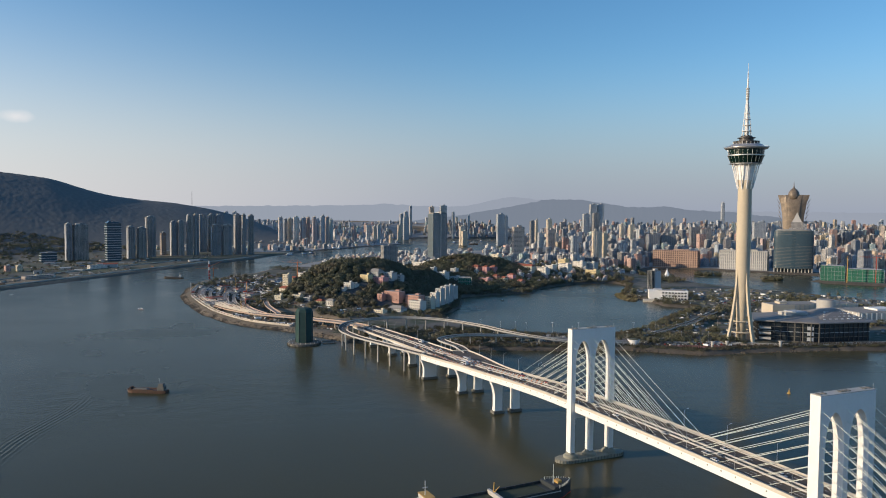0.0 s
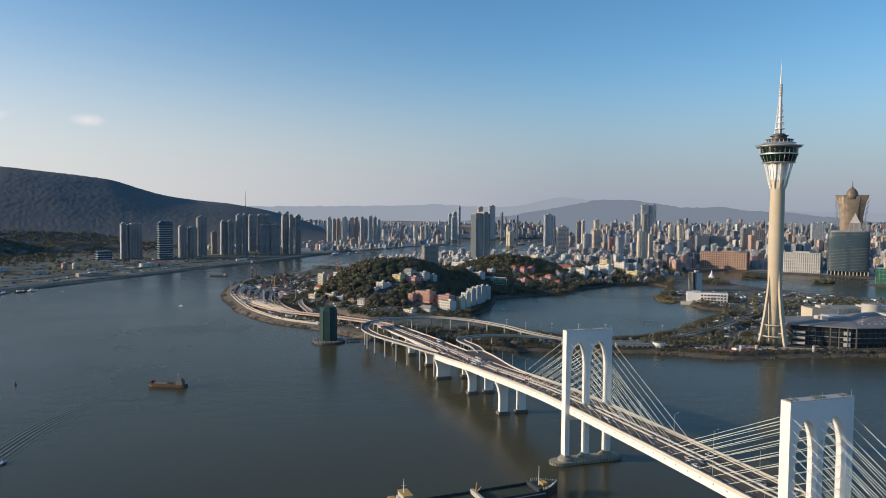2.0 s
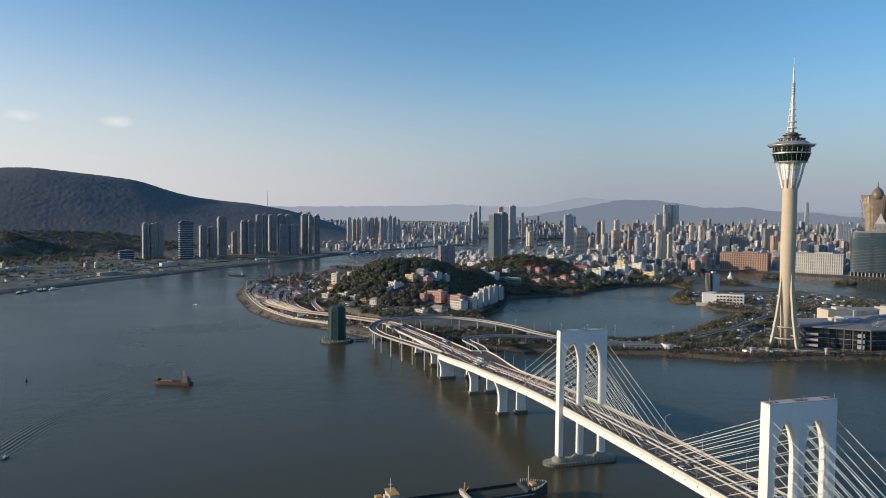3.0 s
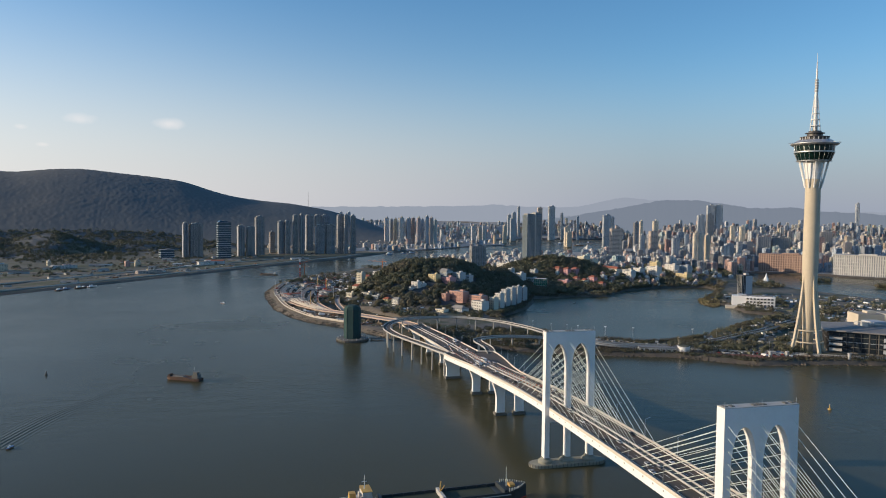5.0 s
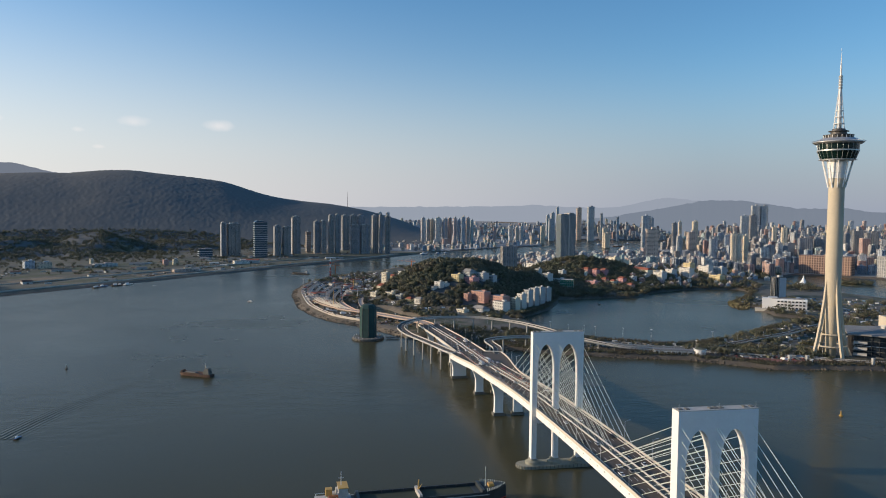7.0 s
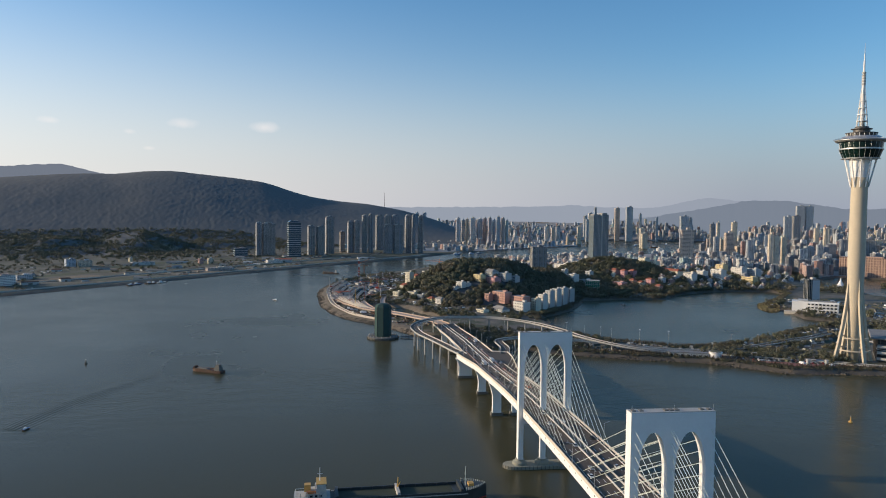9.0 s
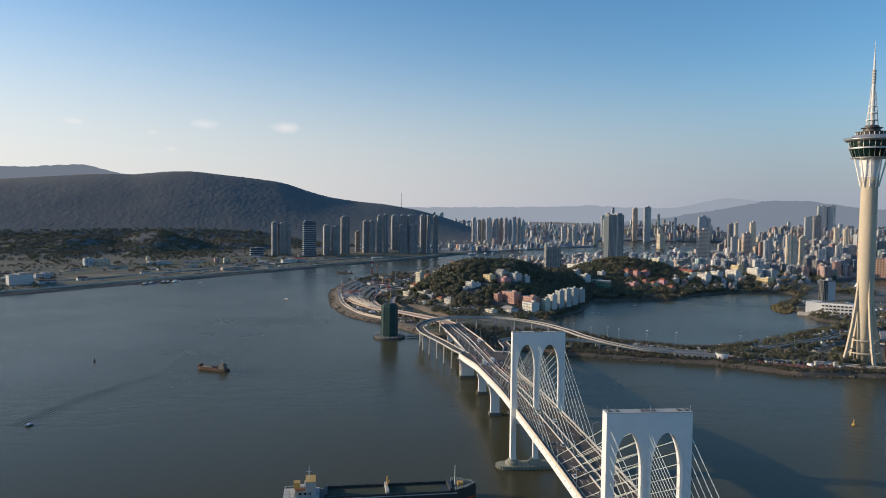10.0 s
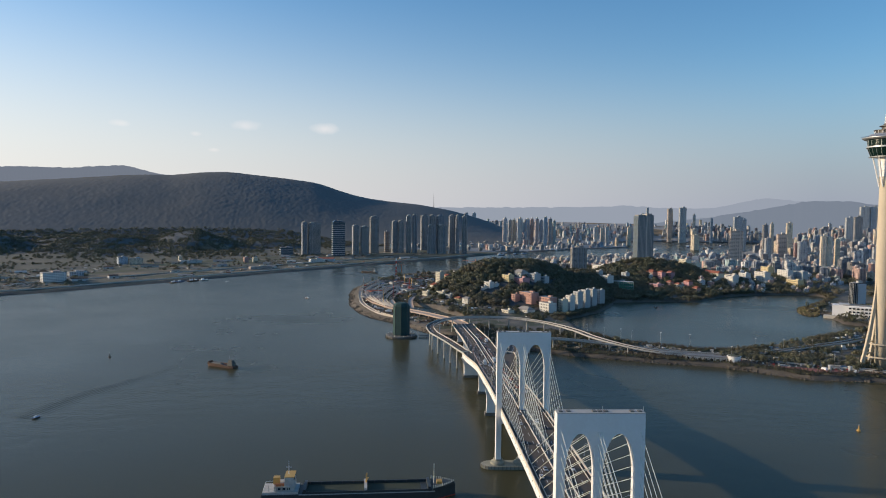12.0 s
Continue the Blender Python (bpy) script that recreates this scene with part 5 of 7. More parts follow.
def put_building(x, y, z, want, dark=None, turn=None, near=False, size=1.0):
    global FAR_N
    h = min(HEIGHTS, key=lambda q: abs(q - want / size))
    # over a third take the dark facade, standing in for shaded blocks
    key = (h, rng.randrange(4), (rng.random() < 0.36) if dark is None else dark)
    key = (key[0], key[1], int(key[2]))
    m = pose(x, y, z - 1.0, 0, 0, (facing(x, y) + 27 + rng.choice((0, 90)) + rng.uniform(-15, 15)) if turn is None else turn) @ Matrix.Diagonal((size, size, size * rng.uniform(0.9, 1.12), 1))
    if near:
        if key not in KIT:
            KIT[key] = []
            for name, g, mat in PROTOS[key]:
                ob = make(name, g, mat)
                KIT[key].append((name, ob.data))
                bpy.data.objects.remove(ob)
        ob = tagged(thing("city_building"), labels_for(h), "building", "city blocks")
        ob.matrix_basis = m
        for name, data in KIT[key]:
            shared(name, data, ob)
        return
    a = np.array(m)
    tone = rng.random()
    for name, g, mat in PROTOS[key]:
        v = np.array(g.v) @ a[:3, :3].T + a[:3, 3]
        FAR_V.append(v)
        FAR_F.extend(tuple(i + FAR_N for i in q) for q in g.f)
        FAR_N += len(v)
        FAR_M.append(np.full(len(g.f), {CITY: 0, CITYDARK: 1, CONCRETE: 2}[mat]))
        FAR_C.append(np.full(len(g.f), tone))


def scatter(count, x0, x1, y0, y1, height, radius, ground=land_z, margin=18, avoid=None, dark=None, near=False, size=1.0):
    made, tries = 0, 0
    while made < count and tries < count * 14:
        tries += 1
        x, y = rng.uniform(x0, x1), rng.uniform(y0, y1)
        bear = math.degrees(math.atan2(x - 100, y))
        if bear > 38 or math.hypot(x - 105, y - 8) > 4640:
            continue
        if avoid and avoid(x, y):
            continue
        if not free(x, y, radius):
            continue
        z, sd = ground(np.array([x]), np.array([y]))
        if sd[0] < margin:
            continue
        claim(x, y, radius)
        put_building(x, y, float(z[0]), height(x, y), dark, None, near, size * rng.uniform(0.85, 1.15))
        made += 1
    return made


def mid_height(x, y):
    k = rng.random()
    return 20 + 26 * k if k < 0.55 else (46 + 40 * (k - 0.55) if k < 0.85 else 60 + 240 * (k - 0.85))


wooded = lambda x, y: ((x + 192) / 150) ** 2 + ((y - 1330) / 190) ** 2 < 1 or ((x + 110) / 120) ** 2 + ((y - 1490) / 140) ** 2 < 1 or ((x - 15) / 110) ** 2 + ((y - 1690) / 80) ** 2 < 1
# low houses round the wooded hill and along the lake
scatter(130, -60, 470, 1560, 2000, lambda x, y: rng.uniform(5, 11), 9, size=0.62, avoid=lambda x, y: wooded(x, y) or (x > 330 and y < 1800), dark=0, near=True)
# older quarters
def quarter(x, y):
    if x < 400 + (y - 2000) * 0.15:
        return rng.uniform(9, 17) if x < 60 else rng.uniform(10, 30)
    return rng.uniform(18, 46) if rng.random() < 0.86 else rng.uniform(50, 80)


scatter(150, -420, 820, 1950, 2350, quarter, 13, near=True, size=0.9)
scatter(420, -420, 900, 2000, 2750, quarter, 11, size=0.8)
# dense towers behind
scatter(1050, 50, 2000, 2450, 3500, lambda x, y: mid_height(x, y) * 0.66, 10.5, avoid=lambda x, y: x < 300 + (y - 2450) * 0.16, size=0.72)
scatter(1500, 150, 3000, 3300, 4600, lambda x, y: mid_height(x, y) * 0.60, 10.5, size=0.58)
scatter(320, 900, 2200, 1800, 2900, lambda x, y: mid_height(x, y) * 0.8, 13, size=0.85)
# west bank quarters
scatter(260, -1250, -420, 2700, 3600, lambda x, y: rng.uniform(7, 20), 10, ground=bank_z, size=0.7)
scatter(160, -280, 380, 4440, 4640, lambda x, y: rng.uniform(14, 40), 8, ground=bank_z, size=0.55)
scatter(620, -2400, -320, 3500, 4620, lambda x, y: rng.uniform(8, 24) if rng.random() < 0.9 else rng.uniform(24, 44), 10, ground=bank_z, size=0.5)
for x, y, w, top in ((-862, 3270, 17, 128), (-847, 3300, 15, 120), (-824, 3290, 14, 123), (-793, 3280, 24, 129), (-766, 3310, 21, 126), (-748, 3330, 15, 129), (-705, 3260, 15, 130), (-706, 3340, 12, 122), (-670, 3280, 15, 136),
                     (-653, 3300, 15, 130), (-641, 3330, 12, 120), (-712, 3120, 24, 38), (-660, 3150, 10, 28), (-536, 3350, 12, 89), (-521, 3700, 21, 89), (-480, 3650, 17, 84), (-465, 3700, 17, 90)):
    gz = float(bank_z(x, y)[0])
    block("apartment_tower", x, y, gz, w, min(w, 18), top - gz, facing(x, y) + 17, CITY, "pale residential high-rise across the river", "tower", 3, CITY, group="towers across the river")
for k in range(20):
    x, y = -1085 + 18.5 * k + rng.uniform(-3, 3), 4020 + rng.uniform(-70, 70)
    put_building(x, y, float(bank_z(np.array([x]), np.array([y]))[0][0]), rng.choice((54, 46, 40)), dark=0, turn=facing(x, y), size=0.6)
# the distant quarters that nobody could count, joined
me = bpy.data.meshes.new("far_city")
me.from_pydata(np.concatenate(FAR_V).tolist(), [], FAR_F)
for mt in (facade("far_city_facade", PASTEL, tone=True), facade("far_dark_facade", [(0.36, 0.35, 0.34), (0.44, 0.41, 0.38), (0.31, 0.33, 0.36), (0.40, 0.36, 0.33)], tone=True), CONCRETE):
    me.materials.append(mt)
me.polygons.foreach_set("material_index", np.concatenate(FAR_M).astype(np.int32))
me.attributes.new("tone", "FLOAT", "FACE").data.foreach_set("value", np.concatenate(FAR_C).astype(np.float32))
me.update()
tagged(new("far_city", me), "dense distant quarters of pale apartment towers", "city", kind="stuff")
# landmark slabs among the towers
LOOKS = {"pale": (facade("pale_tower_facade", [(0.60, 0.60, 0.58), (0.52, 0.55, 0.57), (0.66, 0.64, 0.60)]), "pale rendered high-rise standing above its neighbours"),
         "cream": (facade("cream_tower_facade", [(0.78, 0.67, 0.50), (0.80, 0.70, 0.55)], bay=2.8, open_w=0.4), "cream apartment tower with a sunlit flank"),
         "beige": (facade("beige_tower_facade", [(0.70, 0.57, 0.46)], floor_h=4.2, bay=60, open_w=0.95, open_h=0.35), "broad beige block with long balcony bands"),
         # shaded slabs: the shade is put into the darker facade colour
         "dark": (CITYDARK, "grey slab block with its shade put into a darker facade")}
for x, y, w, top, look_ in LANDMARKS:
    gz = max(float(land_z(x, y)[0]), float(bank_z(x, y)[0]))
    block("landmark_tower", x, y, gz, w, min(24, w * 0.8 + 4), top - gz, facing(x, y) + 17, LOOKS[look_][0], LOOKS[look_][1], "tower", max(2, int(w / 6)), LOOKS[look_][0])


# ---- villas and houses on the wooded hill ----
def house(x, y, w, d, top, turn, wall, roof="flat", label="", storeys=3, bays=4, roof_mat=None, balcony=True):
    gz = float(land_z(x, y)[0])
    h = min(max(3.5, top - gz), storeys * 3.7 + 2.5)
    t = tagged(thing("house", x, y, gz - 2.0, turn), label, "house", "houses round the hill")
    H = h + 2.0
    body = make("wall", Geo().box(0, 0, 0, w, d, H), wall, t)
    win, sill = None, None
    for axis, length, across in ((0, w, d), (1, d, w)):
        n = bays if axis == 0 else max(2, int(bays * d / w))
        for side in (-1, 1):
            if side == 1:
                continue
            for j in range(storeys):
                for k in range(n):
                    o = -length / 2 + (k + 0.5) * length / n
                    zc = 2.0 + (j + 0.25) * h / storeys
                    m = pose(*((o, side * across / 2, zc) if axis == 0 else (side * across / 2, o, zc)), 0, 0, 0 if axis == 0 else 90)
                    if win is None:
                        ob = make("window", Geo().box(0, 0, 0, min(1.7, w / bays * 0.5), 0.24, h / storeys * 0.45), HOUSEGLASS, body)
                        ob.matrix_basis, win = m, ob.data
                    else:
                        shared("window", win, body, m)
    if balcony:
        for j in range(1, storeys):
            make("balcony", Geo().box((j % 2 - 0.5) * w * 0.3, -d / 2 - 0.6, 2.0 + j * h / storeys - 0.3, w * 0.4, 1.2, 0.9), wall, t)
    if roof == "flat":
        make("parapet", Geo().box(0, 0, H - 0.1, w + 0.3, d + 0.3, 0.7), wall, t)
        make("roof", Geo().box(0, 0, H + 0.4, w - 0.6, d - 0.6, 0.3), ROOFFLAT, t)
        make("stair_house", Geo().box(w * 0.2, d * 0.1, H + 0.5, w * 0.25, d * 0.3, 2.6), wall, t)
    else:
        o = 0.7
        make("roof", Geo().rings([[(-w / 2 - o, -d / 2 - o, H - 0.1), (w / 2 + o, -d / 2 - o, H - 0.1), (w / 2 + o, d / 2 + o, H - 0.1), (-w / 2 - o, d / 2 + o, H - 0.1)],
                                  [(-w / 2 + d * 0.3, -0.3, H + d * 0.3), (w / 2 - d * 0.3, -0.3, H + d * 0.3), (w / 2 - d * 0.3, 0.3, H + d * 0.3), (-w / 2 + d * 0.3, 0.3, H + d * 0.3)]]), roof_mat or ROOFRED, t)
    return t


HOUSEGLASS = glass_mat("house_window_glass", (0.10, 0.10, 0.10), 0.3)
CREAM = surf("cream_render", (0.70, 0.64, 0.50), (0.60, 0.55, 0.43), 0.15, 1.0, 0.85)
YELL = surf("yellow_render", (0.66, 0.54, 0.30), (0.56, 0.46, 0.27), 0.15, 1.0, 0.85)
ROSE = surf("rose_render", (0.56, 0.30, 0.30), (0.48, 0.26, 0.26), 0.15, 1.0, 0.85)
HOUSEWHITE = surf("house_whitewash", (0.68, 0.65, 0.59), (0.56, 0.54, 0.49), 0.15, 1.0, 0.85)
GREY = surf("grey_render", (0.48, 0.49, 0.48), (0.38, 0.39, 0.38), 0.15, 1.0, 0.85)
HOUSES = [
    (-321, 1256, 13, 10, 47.0, CREAM, "flat", 8, 4, "tall cream hotel block on the hill's flank"),
    (-313, 1272, 15, 10, 39.8, YELL, "hip", 4, 4, "ochre hotel wing with a tiled roof"),
    (-303, 1300, 16, 10, 46.2, HOUSEWHITE, "flat", 3, 4, "white flat-roofed house behind the hotel"),
    (-316, 1228, 20, 13, 23.1, CREAM, "hip", 3, 5, "low villa with a bright red tiled roof"),
    (-318, 1192, 15, 10, 17.7, CREAM, "flat", 3, 4, "cream three-storey villa among trees"),
    (-284, 1180, 20, 13, 20.2, CREAM, "flat", 3, 5, "pale cream villa with balconies among trees"),
    (-263, 1165, 14, 10, 16.9, GREY, "flat", 3, 4, "pale grey villa among trees"),
    (-240, 1150, 12, 10, 14.6, YELL, "hip", 3, 3, "yellow villa with a gabled roof"),
    (-220, 1137, 15, 10, 16.8, HOUSEWHITE, "hip", 4, 4, "white villa with a gabled corner bay"),
    (-200, 1186, 15, 10, 40.9, HOUSEWHITE, "flat", 3, 4, "white modern villa set in the woods"),
    (-191, 1192, 10, 10, 37.7, HOUSEWHITE, "flat", 2, 3, "white villa wing set in the woods"),
    (-206, 1178, 5, 10, 31.9, HOUSEWHITE, "flat", 1, 2, "low white terrace block below a villa"),
    (-175, 1212, 18, 12, 51.9, YELL, "flat", 3, 4, "ochre house high on the hill"),
    (-162, 1240, 23, 15, 55.9, GREY, "hip", 3, 6, "large grey house near the hilltop"),
    (-151, 1214, 23, 15, 47.6, ROSE, "flat", 3, 5, "rose-coloured terraced house on the hill"),
    (-138, 1240, 21, 14, 53.7, GREY, "flat", 3, 5, "pale flat-roofed house near the hilltop"),
    (-123, 1255, 14, 10, 48.0, GREY, "flat", 2, 4, "long pale house near the hilltop"),
    (-142, 1152, 10, 10, 26.5, PINKWALL, "flat", 3, 3, "salmon-pink terraced residence with rows of windows"),
    (-121, 1156, 31, 15, 30.5, PINKWALL, "flat", 4, 7, "salmon-pink terraced residence with rows of windows"),
    (-88, 1146, 29, 15, 35.5, PINKWALL, "flat", 4, 7, "salmon-pink terraced residence with rows of windows"),
    (-82, 1127, 24, 15, 21.6, HOUSEWHITE, "flat", 3, 6, "white house with a pergola by the shore road"),
    (-112, 1110, 26, 15, 8.9, HOUSEWHITE, "hip", 2, 6, "low white house with a grey roof by the shore"),
    (-136, 1092, 18, 11, 6.9, CREAM, "flat", 1, 5, "low pale pavilion on the shore road"),
    (-63, 1146, 12, 10, 23.7, CREAM, "flat", 5, 3, "stepped cream apartment house on the lake shore"),
    (-56, 1166, 12, 10, 28.1, HOUSEWHITE, "flat", 6, 3, "stepped apartment house on the lake shore"),
    (-49, 1190, 12, 10, 32.3, GREY, "flat", 7, 3, "stepped apartment house on the lake shore"),
    (-42, 1215, 12, 10, 33.8, GREY, "flat", 7, 3, "stepped apartment house on the lake shore"),
    (-36, 1240, 13, 10, 33.4, GREY, "flat", 7, 3, "stepped apartment house on the lake shore"),
    (-29, 1270, 13, 10, 30.7, GREY, "flat", 6, 3, "grey apartment house on the lake shore"),
    (-75, 1500, 10, 10, 47.7, GREY, "flat", 3, 3, "pale blue house among trees"),
    (-55, 1470, 23, 15, 45.8, HOUSEWHITE, "flat", 3, 5, "pale house among trees on the slope"),
    (-29, 1480, 26, 15, 38.9, GREY, "flat", 2, 6, "long grey house on the wooded slope"),
    (15, 1600, 20, 13, 38.6, PINKWALL, "hip", 3, 4, "rose villa with a pitched tiled roof"),
    (36, 1590, 13, 10, 39.9, ROSE, "hip", 3, 3, "rose villa with a pitched tiled roof"),
    (53, 1600, 14, 10, 42.1, ROSE, "hip", 3, 3, "rose villa with a pitched tiled roof"),
    (34, 1520, 27, 15, 25.9, ROSE, "flat", 2, 6, "low rose terrace by the lake road"),
    (57, 1550, 13, 10, 31.5, PINKWALL, "hip", 2, 3, "rose villa with a pitched tiled roof"),
    (74, 1540, 13, 10, 28.1, CREAM, "hip", 2, 3, "small cream house with a tiled roof"),
    (91, 1560, 16, 10, 28.1, ROSE, "hip", 3, 3, "rose villa with a pitched tiled roof"),
    (109, 1530, 15, 10, 26.5, PINKWALL, "hip", 2, 3, "red house by the lake road"),
    (66, 1772, 23, 15, 57.8, CREAM, "flat", 5, 5, "pale hilltop mansion with towers"),
    (88, 1778, 24, 15, 52.6, CREAM, "flat", 4, 5, "pale hilltop mansion wing"),
    (130, 1690, 54, 15, 35.2, CREAM, "hip", 3, 14, "long tan building with arcaded windows"),
    (169, 1705, 28, 15, 42.3, CREAM, "flat", 3, 7, "tan house with an arcaded top floor"),
    (169, 1655, 26, 15, 32.1, HOUSEWHITE, "flat", 6, 6, "white apartment house behind the lake"),
    (136, 1640, 21, 14, 26.1, GREY, "flat", 6, 5, "blue-grey apartment house behind the lake"),
    (194, 1725, 22, 14, 37.7, HOUSEWHITE, "flat", 4, 5, "white apartment house behind the lake"),
    (229, 1740, 32, 15, 48.0, HOUSEWHITE, "flat", 5, 7, "white apartment house behind the lake"),
    (240, 1850, 24, 15, 61.7, YELL, "flat", 5, 5, "ochre apartment house above the lake"),
    (277, 1830, 33, 15, 52.8, HOUSEWHITE, "flat", 5, 6, "pale green-white apartment house"),
    (308, 1835, 31, 15, 49.2, GREY, "flat", 5, 6, "pale green-white apartment house"),
    (292, 1720, 34, 15, 34.4, YELL, "flat", 3, 9, "cream school with long window rows"),
    (-115, 1720, 43, 15, 53.8, HOUSEWHITE, "flat", 3, 9, "long white building behind the wooded rise"),
    (-80, 1760, 32, 15, 56.4, HOUSEWHITE, "flat", 4, 6, "white flat-roofed block behind the wooded rise"),
    (-33, 1560, 15, 10, 47.0, GREY, "flat", 3, 3, "pale house among trees on the slope"),
]
for x, y, w, d, top, wall, roof, storeys, bays, label in HOUSES:
    house(x, y, w, d, top, facing(x, y) - 46, wall, roof, label, storeys, bays, ROOFFLAT if wall in (HOUSEWHITE, GREY) else None)

# ---- plants ----
tree_rng = np.random.default_rng(11)


def leaf_quads(cx, cy, z, r, h, n):
    """Loose sprays of leaves that fill an uneven crown; arrays of n per tree."""
    N = len(cx) * n
    d = tree_rng.normal(size=(N, 3))
    d /= np.linalg.norm(d, axis=1)[:, None]
    rad = tree_rng.uniform(0.45, 1.08, N) ** 0.6
    lump = 1 + 0.30 * np.sin(d[:, 0] * 5 + np.repeat(cx, n)) * np.cos(d[:, 1] * 4 + np.repeat(cy, n))
    c = np.stack([np.repeat(cx, n) + d[:, 0] * rad * np.repeat(r, n) * lump, np.repeat(cy, n) + d[:, 1] * rad * np.repeat(r, n) * lump,
                  np.repeat(z + h * 0.58, n) + d[:, 2] * rad * np.repeat(h * 0.42, n) * lump], -1)
    a = np.cross(d, tree_rng.normal(size=(N, 3))) + d * tree_rng.normal(size=(N, 1)) * 0.25
    a /= np.linalg.norm(a, axis=1)[:, None]
    b = np.cross(a, d + 0.3 * tree_rng.normal(size=(N, 3)))
    b /= np.linalg.norm(b, axis=1)[:, None] + 1e-9
    s1 = (np.repeat(r, n) * tree_rng.uniform(0.10, 0.20, N))[:, None]
    s2 = s1 * tree_rng.uniform(0.75, 1.1, N)[:, None]
    v = np.stack([c - a * s1, c + b * s2, c + a * s1, c - b * s2], 1).reshape(-1, 3)
    return v, np.arange(N * 4).reshape(N, 4)


def woods(name, pts, label, n=96, size=(3.6, 6.2), tall=(7, 12), ground=land_z, kind="stuff"):
    if not len(pts):
        return
    x, y = np.array([p[0] for p in pts]), np.array([p[1] for p in pts])
    z = ground(x, y)[0]
    r, h = tree_rng.uniform(*size, len(x)), tree_rng.uniform(*tall, len(x))
    v, f = leaf_quads(x, y, z - 0.6, r, h, n)
    g_v, g_f = [v], [f]
    # short stems below the crowns
    k = len(v)
    st = np.stack([np.stack([x + dx, y + dy, z + dz], -1) for dx, dy, dz in ((-.25, -.15, -1), (.25, -.15, -1), (0, .3, -1), (-.15, -.1, 4), (.15, -.1, 4), (0, .18, 4))], 1)
    base = k + 6 * np.arange(len(x))[:, None]
    stems = np.concatenate([base + np.array([[0, 1, 4, 3]]), base + np.array([[1, 2, 5, 4]]), base + np.array([[2, 0, 3, 5]])])
    me = bpy.data.meshes.new(name)
    me.from_pydata(np.concatenate([v, st.reshape(-1, 3)]).tolist(), [], np.concatenate([f, stems]).tolist())
    me.materials.append(LEAF)
    me.materials.append(BARK)
    mi = np.zeros(len(f) + len(stems), dtype=np.int32)
    mi[len(f):] = 1
    me.polygons.foreach_set("material_index", mi)
    me.update()
    tagged(new(name, me), label, "trees", kind=kind)


def plant(count, inside, box, ground=land_z, gap=0.0, clear=6.5, min_sd=6):
    out = []
    tries = 0
    houses = [(o.location.x, o.location.y) for o in bpy.data.objects if o.parent is None and o.name.split(".")[0] in ("house", "city_building")]
    hx = np.array(houses) if houses else np.zeros((1, 2))
    while len(out) < count and tries < 8:
        tries += 1
        x = tree_rng.uniform(box[0], box[1], count * 3)
        y = tree_rng.uniform(box[2], box[3], count * 3)
        ok = inside(x, y)
        x, y = x[ok], y[ok]
        if not len(x):
            continue
        sd = ground(x, y)[1]
        dx, dy = x[:, None] - hx[None, :, 0], y[:, None] - hx[None, :, 1]
        near = np.min((dx / clear) ** 2 + (np.where(dy < 0, dy * 0.42, dy) / clear) ** 2, axis=1) > 1
        ok = (sd > min_sd) & near
        out += list(zip(x[ok], y[ok]))
    return out[:count]


ell = lambda cx, cy, rx, ry: (lambda x, y: ((x - cx) / rx) ** 2 + ((y - cy) / ry) ** 2 < 1)
woods("woodland", plant(1750, ell(-190, 1335, 160, 215), (-350, -20, 1110, 1560), clear=10.5), "dense dark broadleaf woodland on the hill", 210, (3.8, 7.0), (6, 11))
woods("woodland", plant(900, ell(-90, 1490, 150, 160), (-240, 70, 1340, 1650), clear=9), "dark broadleaf woodland behind the hill", 130, (4.2, 8), (7, 13))
woods("woodland", plant(800, ell(40, 1640, 170, 160), (-130, 220, 1480, 1800), clear=9), "dark broadleaf woodland on the second rise", 130, (4.2, 8), (7, 13))
woods("woodland", plant(420, lambda x, y: value_noise(x / 30, y / 30, 44) > -0.3, (-30, 330, 1400, 1720), clear=8, min_sd=5), "dark trees along the lake's far shore", 130, (3.6, 6.5), (6, 11))
woods("woodland", plant(300, lambda x, y: (y > 858) & (x < 60 + 60 * value_noise(x / 20, y / 20, 30)), (-130, 160, 858, 948), min_sd=12), "thick trees on the embankment under the ramps", size=(2.6, 4.4), tall=(5, 8))
woods("shore_bushes", plant(1900, lambda x, y: land_z(x, y)[1] < 19, (-90, 620, 815, 960), min_sd=5.5, clear=3), "low dark bushes above the shore rocks", 44, (1.7, 3.2), (1.4, 3.4))
woods("shore_bushes", plant(1100, lambda x, y: (land_z(x, y)[1] < 15) & (sd_poly(x, y, LAKE) > -24), (-70, 400, 1060, 1680), min_sd=2.5, clear=3), "low dark bushes round the lake", 44, (1.8, 3.4), (2.0, 4.4))
woods("woodland", plant(260, lambda x, y: value_noise(x / 26, y / 26, 31) > -0.05, (195, 330, 862, 1140), min_sd=9), "park trees beside the tower", size=(2.6, 4.4), tall=(5, 8))
woods("woodland", plant(600, lambda x, y: value_noise(x / 32, y / 32, 33) > 0.1, (340, 900, 1010, 1450), min_sd=9, clear=5), "scattered park trees between low roofs")
woods("woodland", plant(1100, lambda x, y: value_noise(x / 50, y / 50, 35) > -0.25, (-330, 490, 1620, 2200), clear=11), "garden trees between the houses", size=(4, 7.5), tall=(7, 13))
woods("woodland", plant(330, lambda x, y: value_noise(x / 30, y / 30, 36) > -0.45, (-380, -150, 1115, 1260), clear=11), "garden trees along the shore road", size=(2.6, 4.4), tall=(4, 7))
woods("woodland", plant(190, lambda x, y: value_noise(x / 24, y / 24, 41) > -0.1, (-235, -30, 1040, 1170), clear=12, min_sd=5), "dark garden trees at the foot of the hill", 130, (2.8, 4.6), (4, 7))
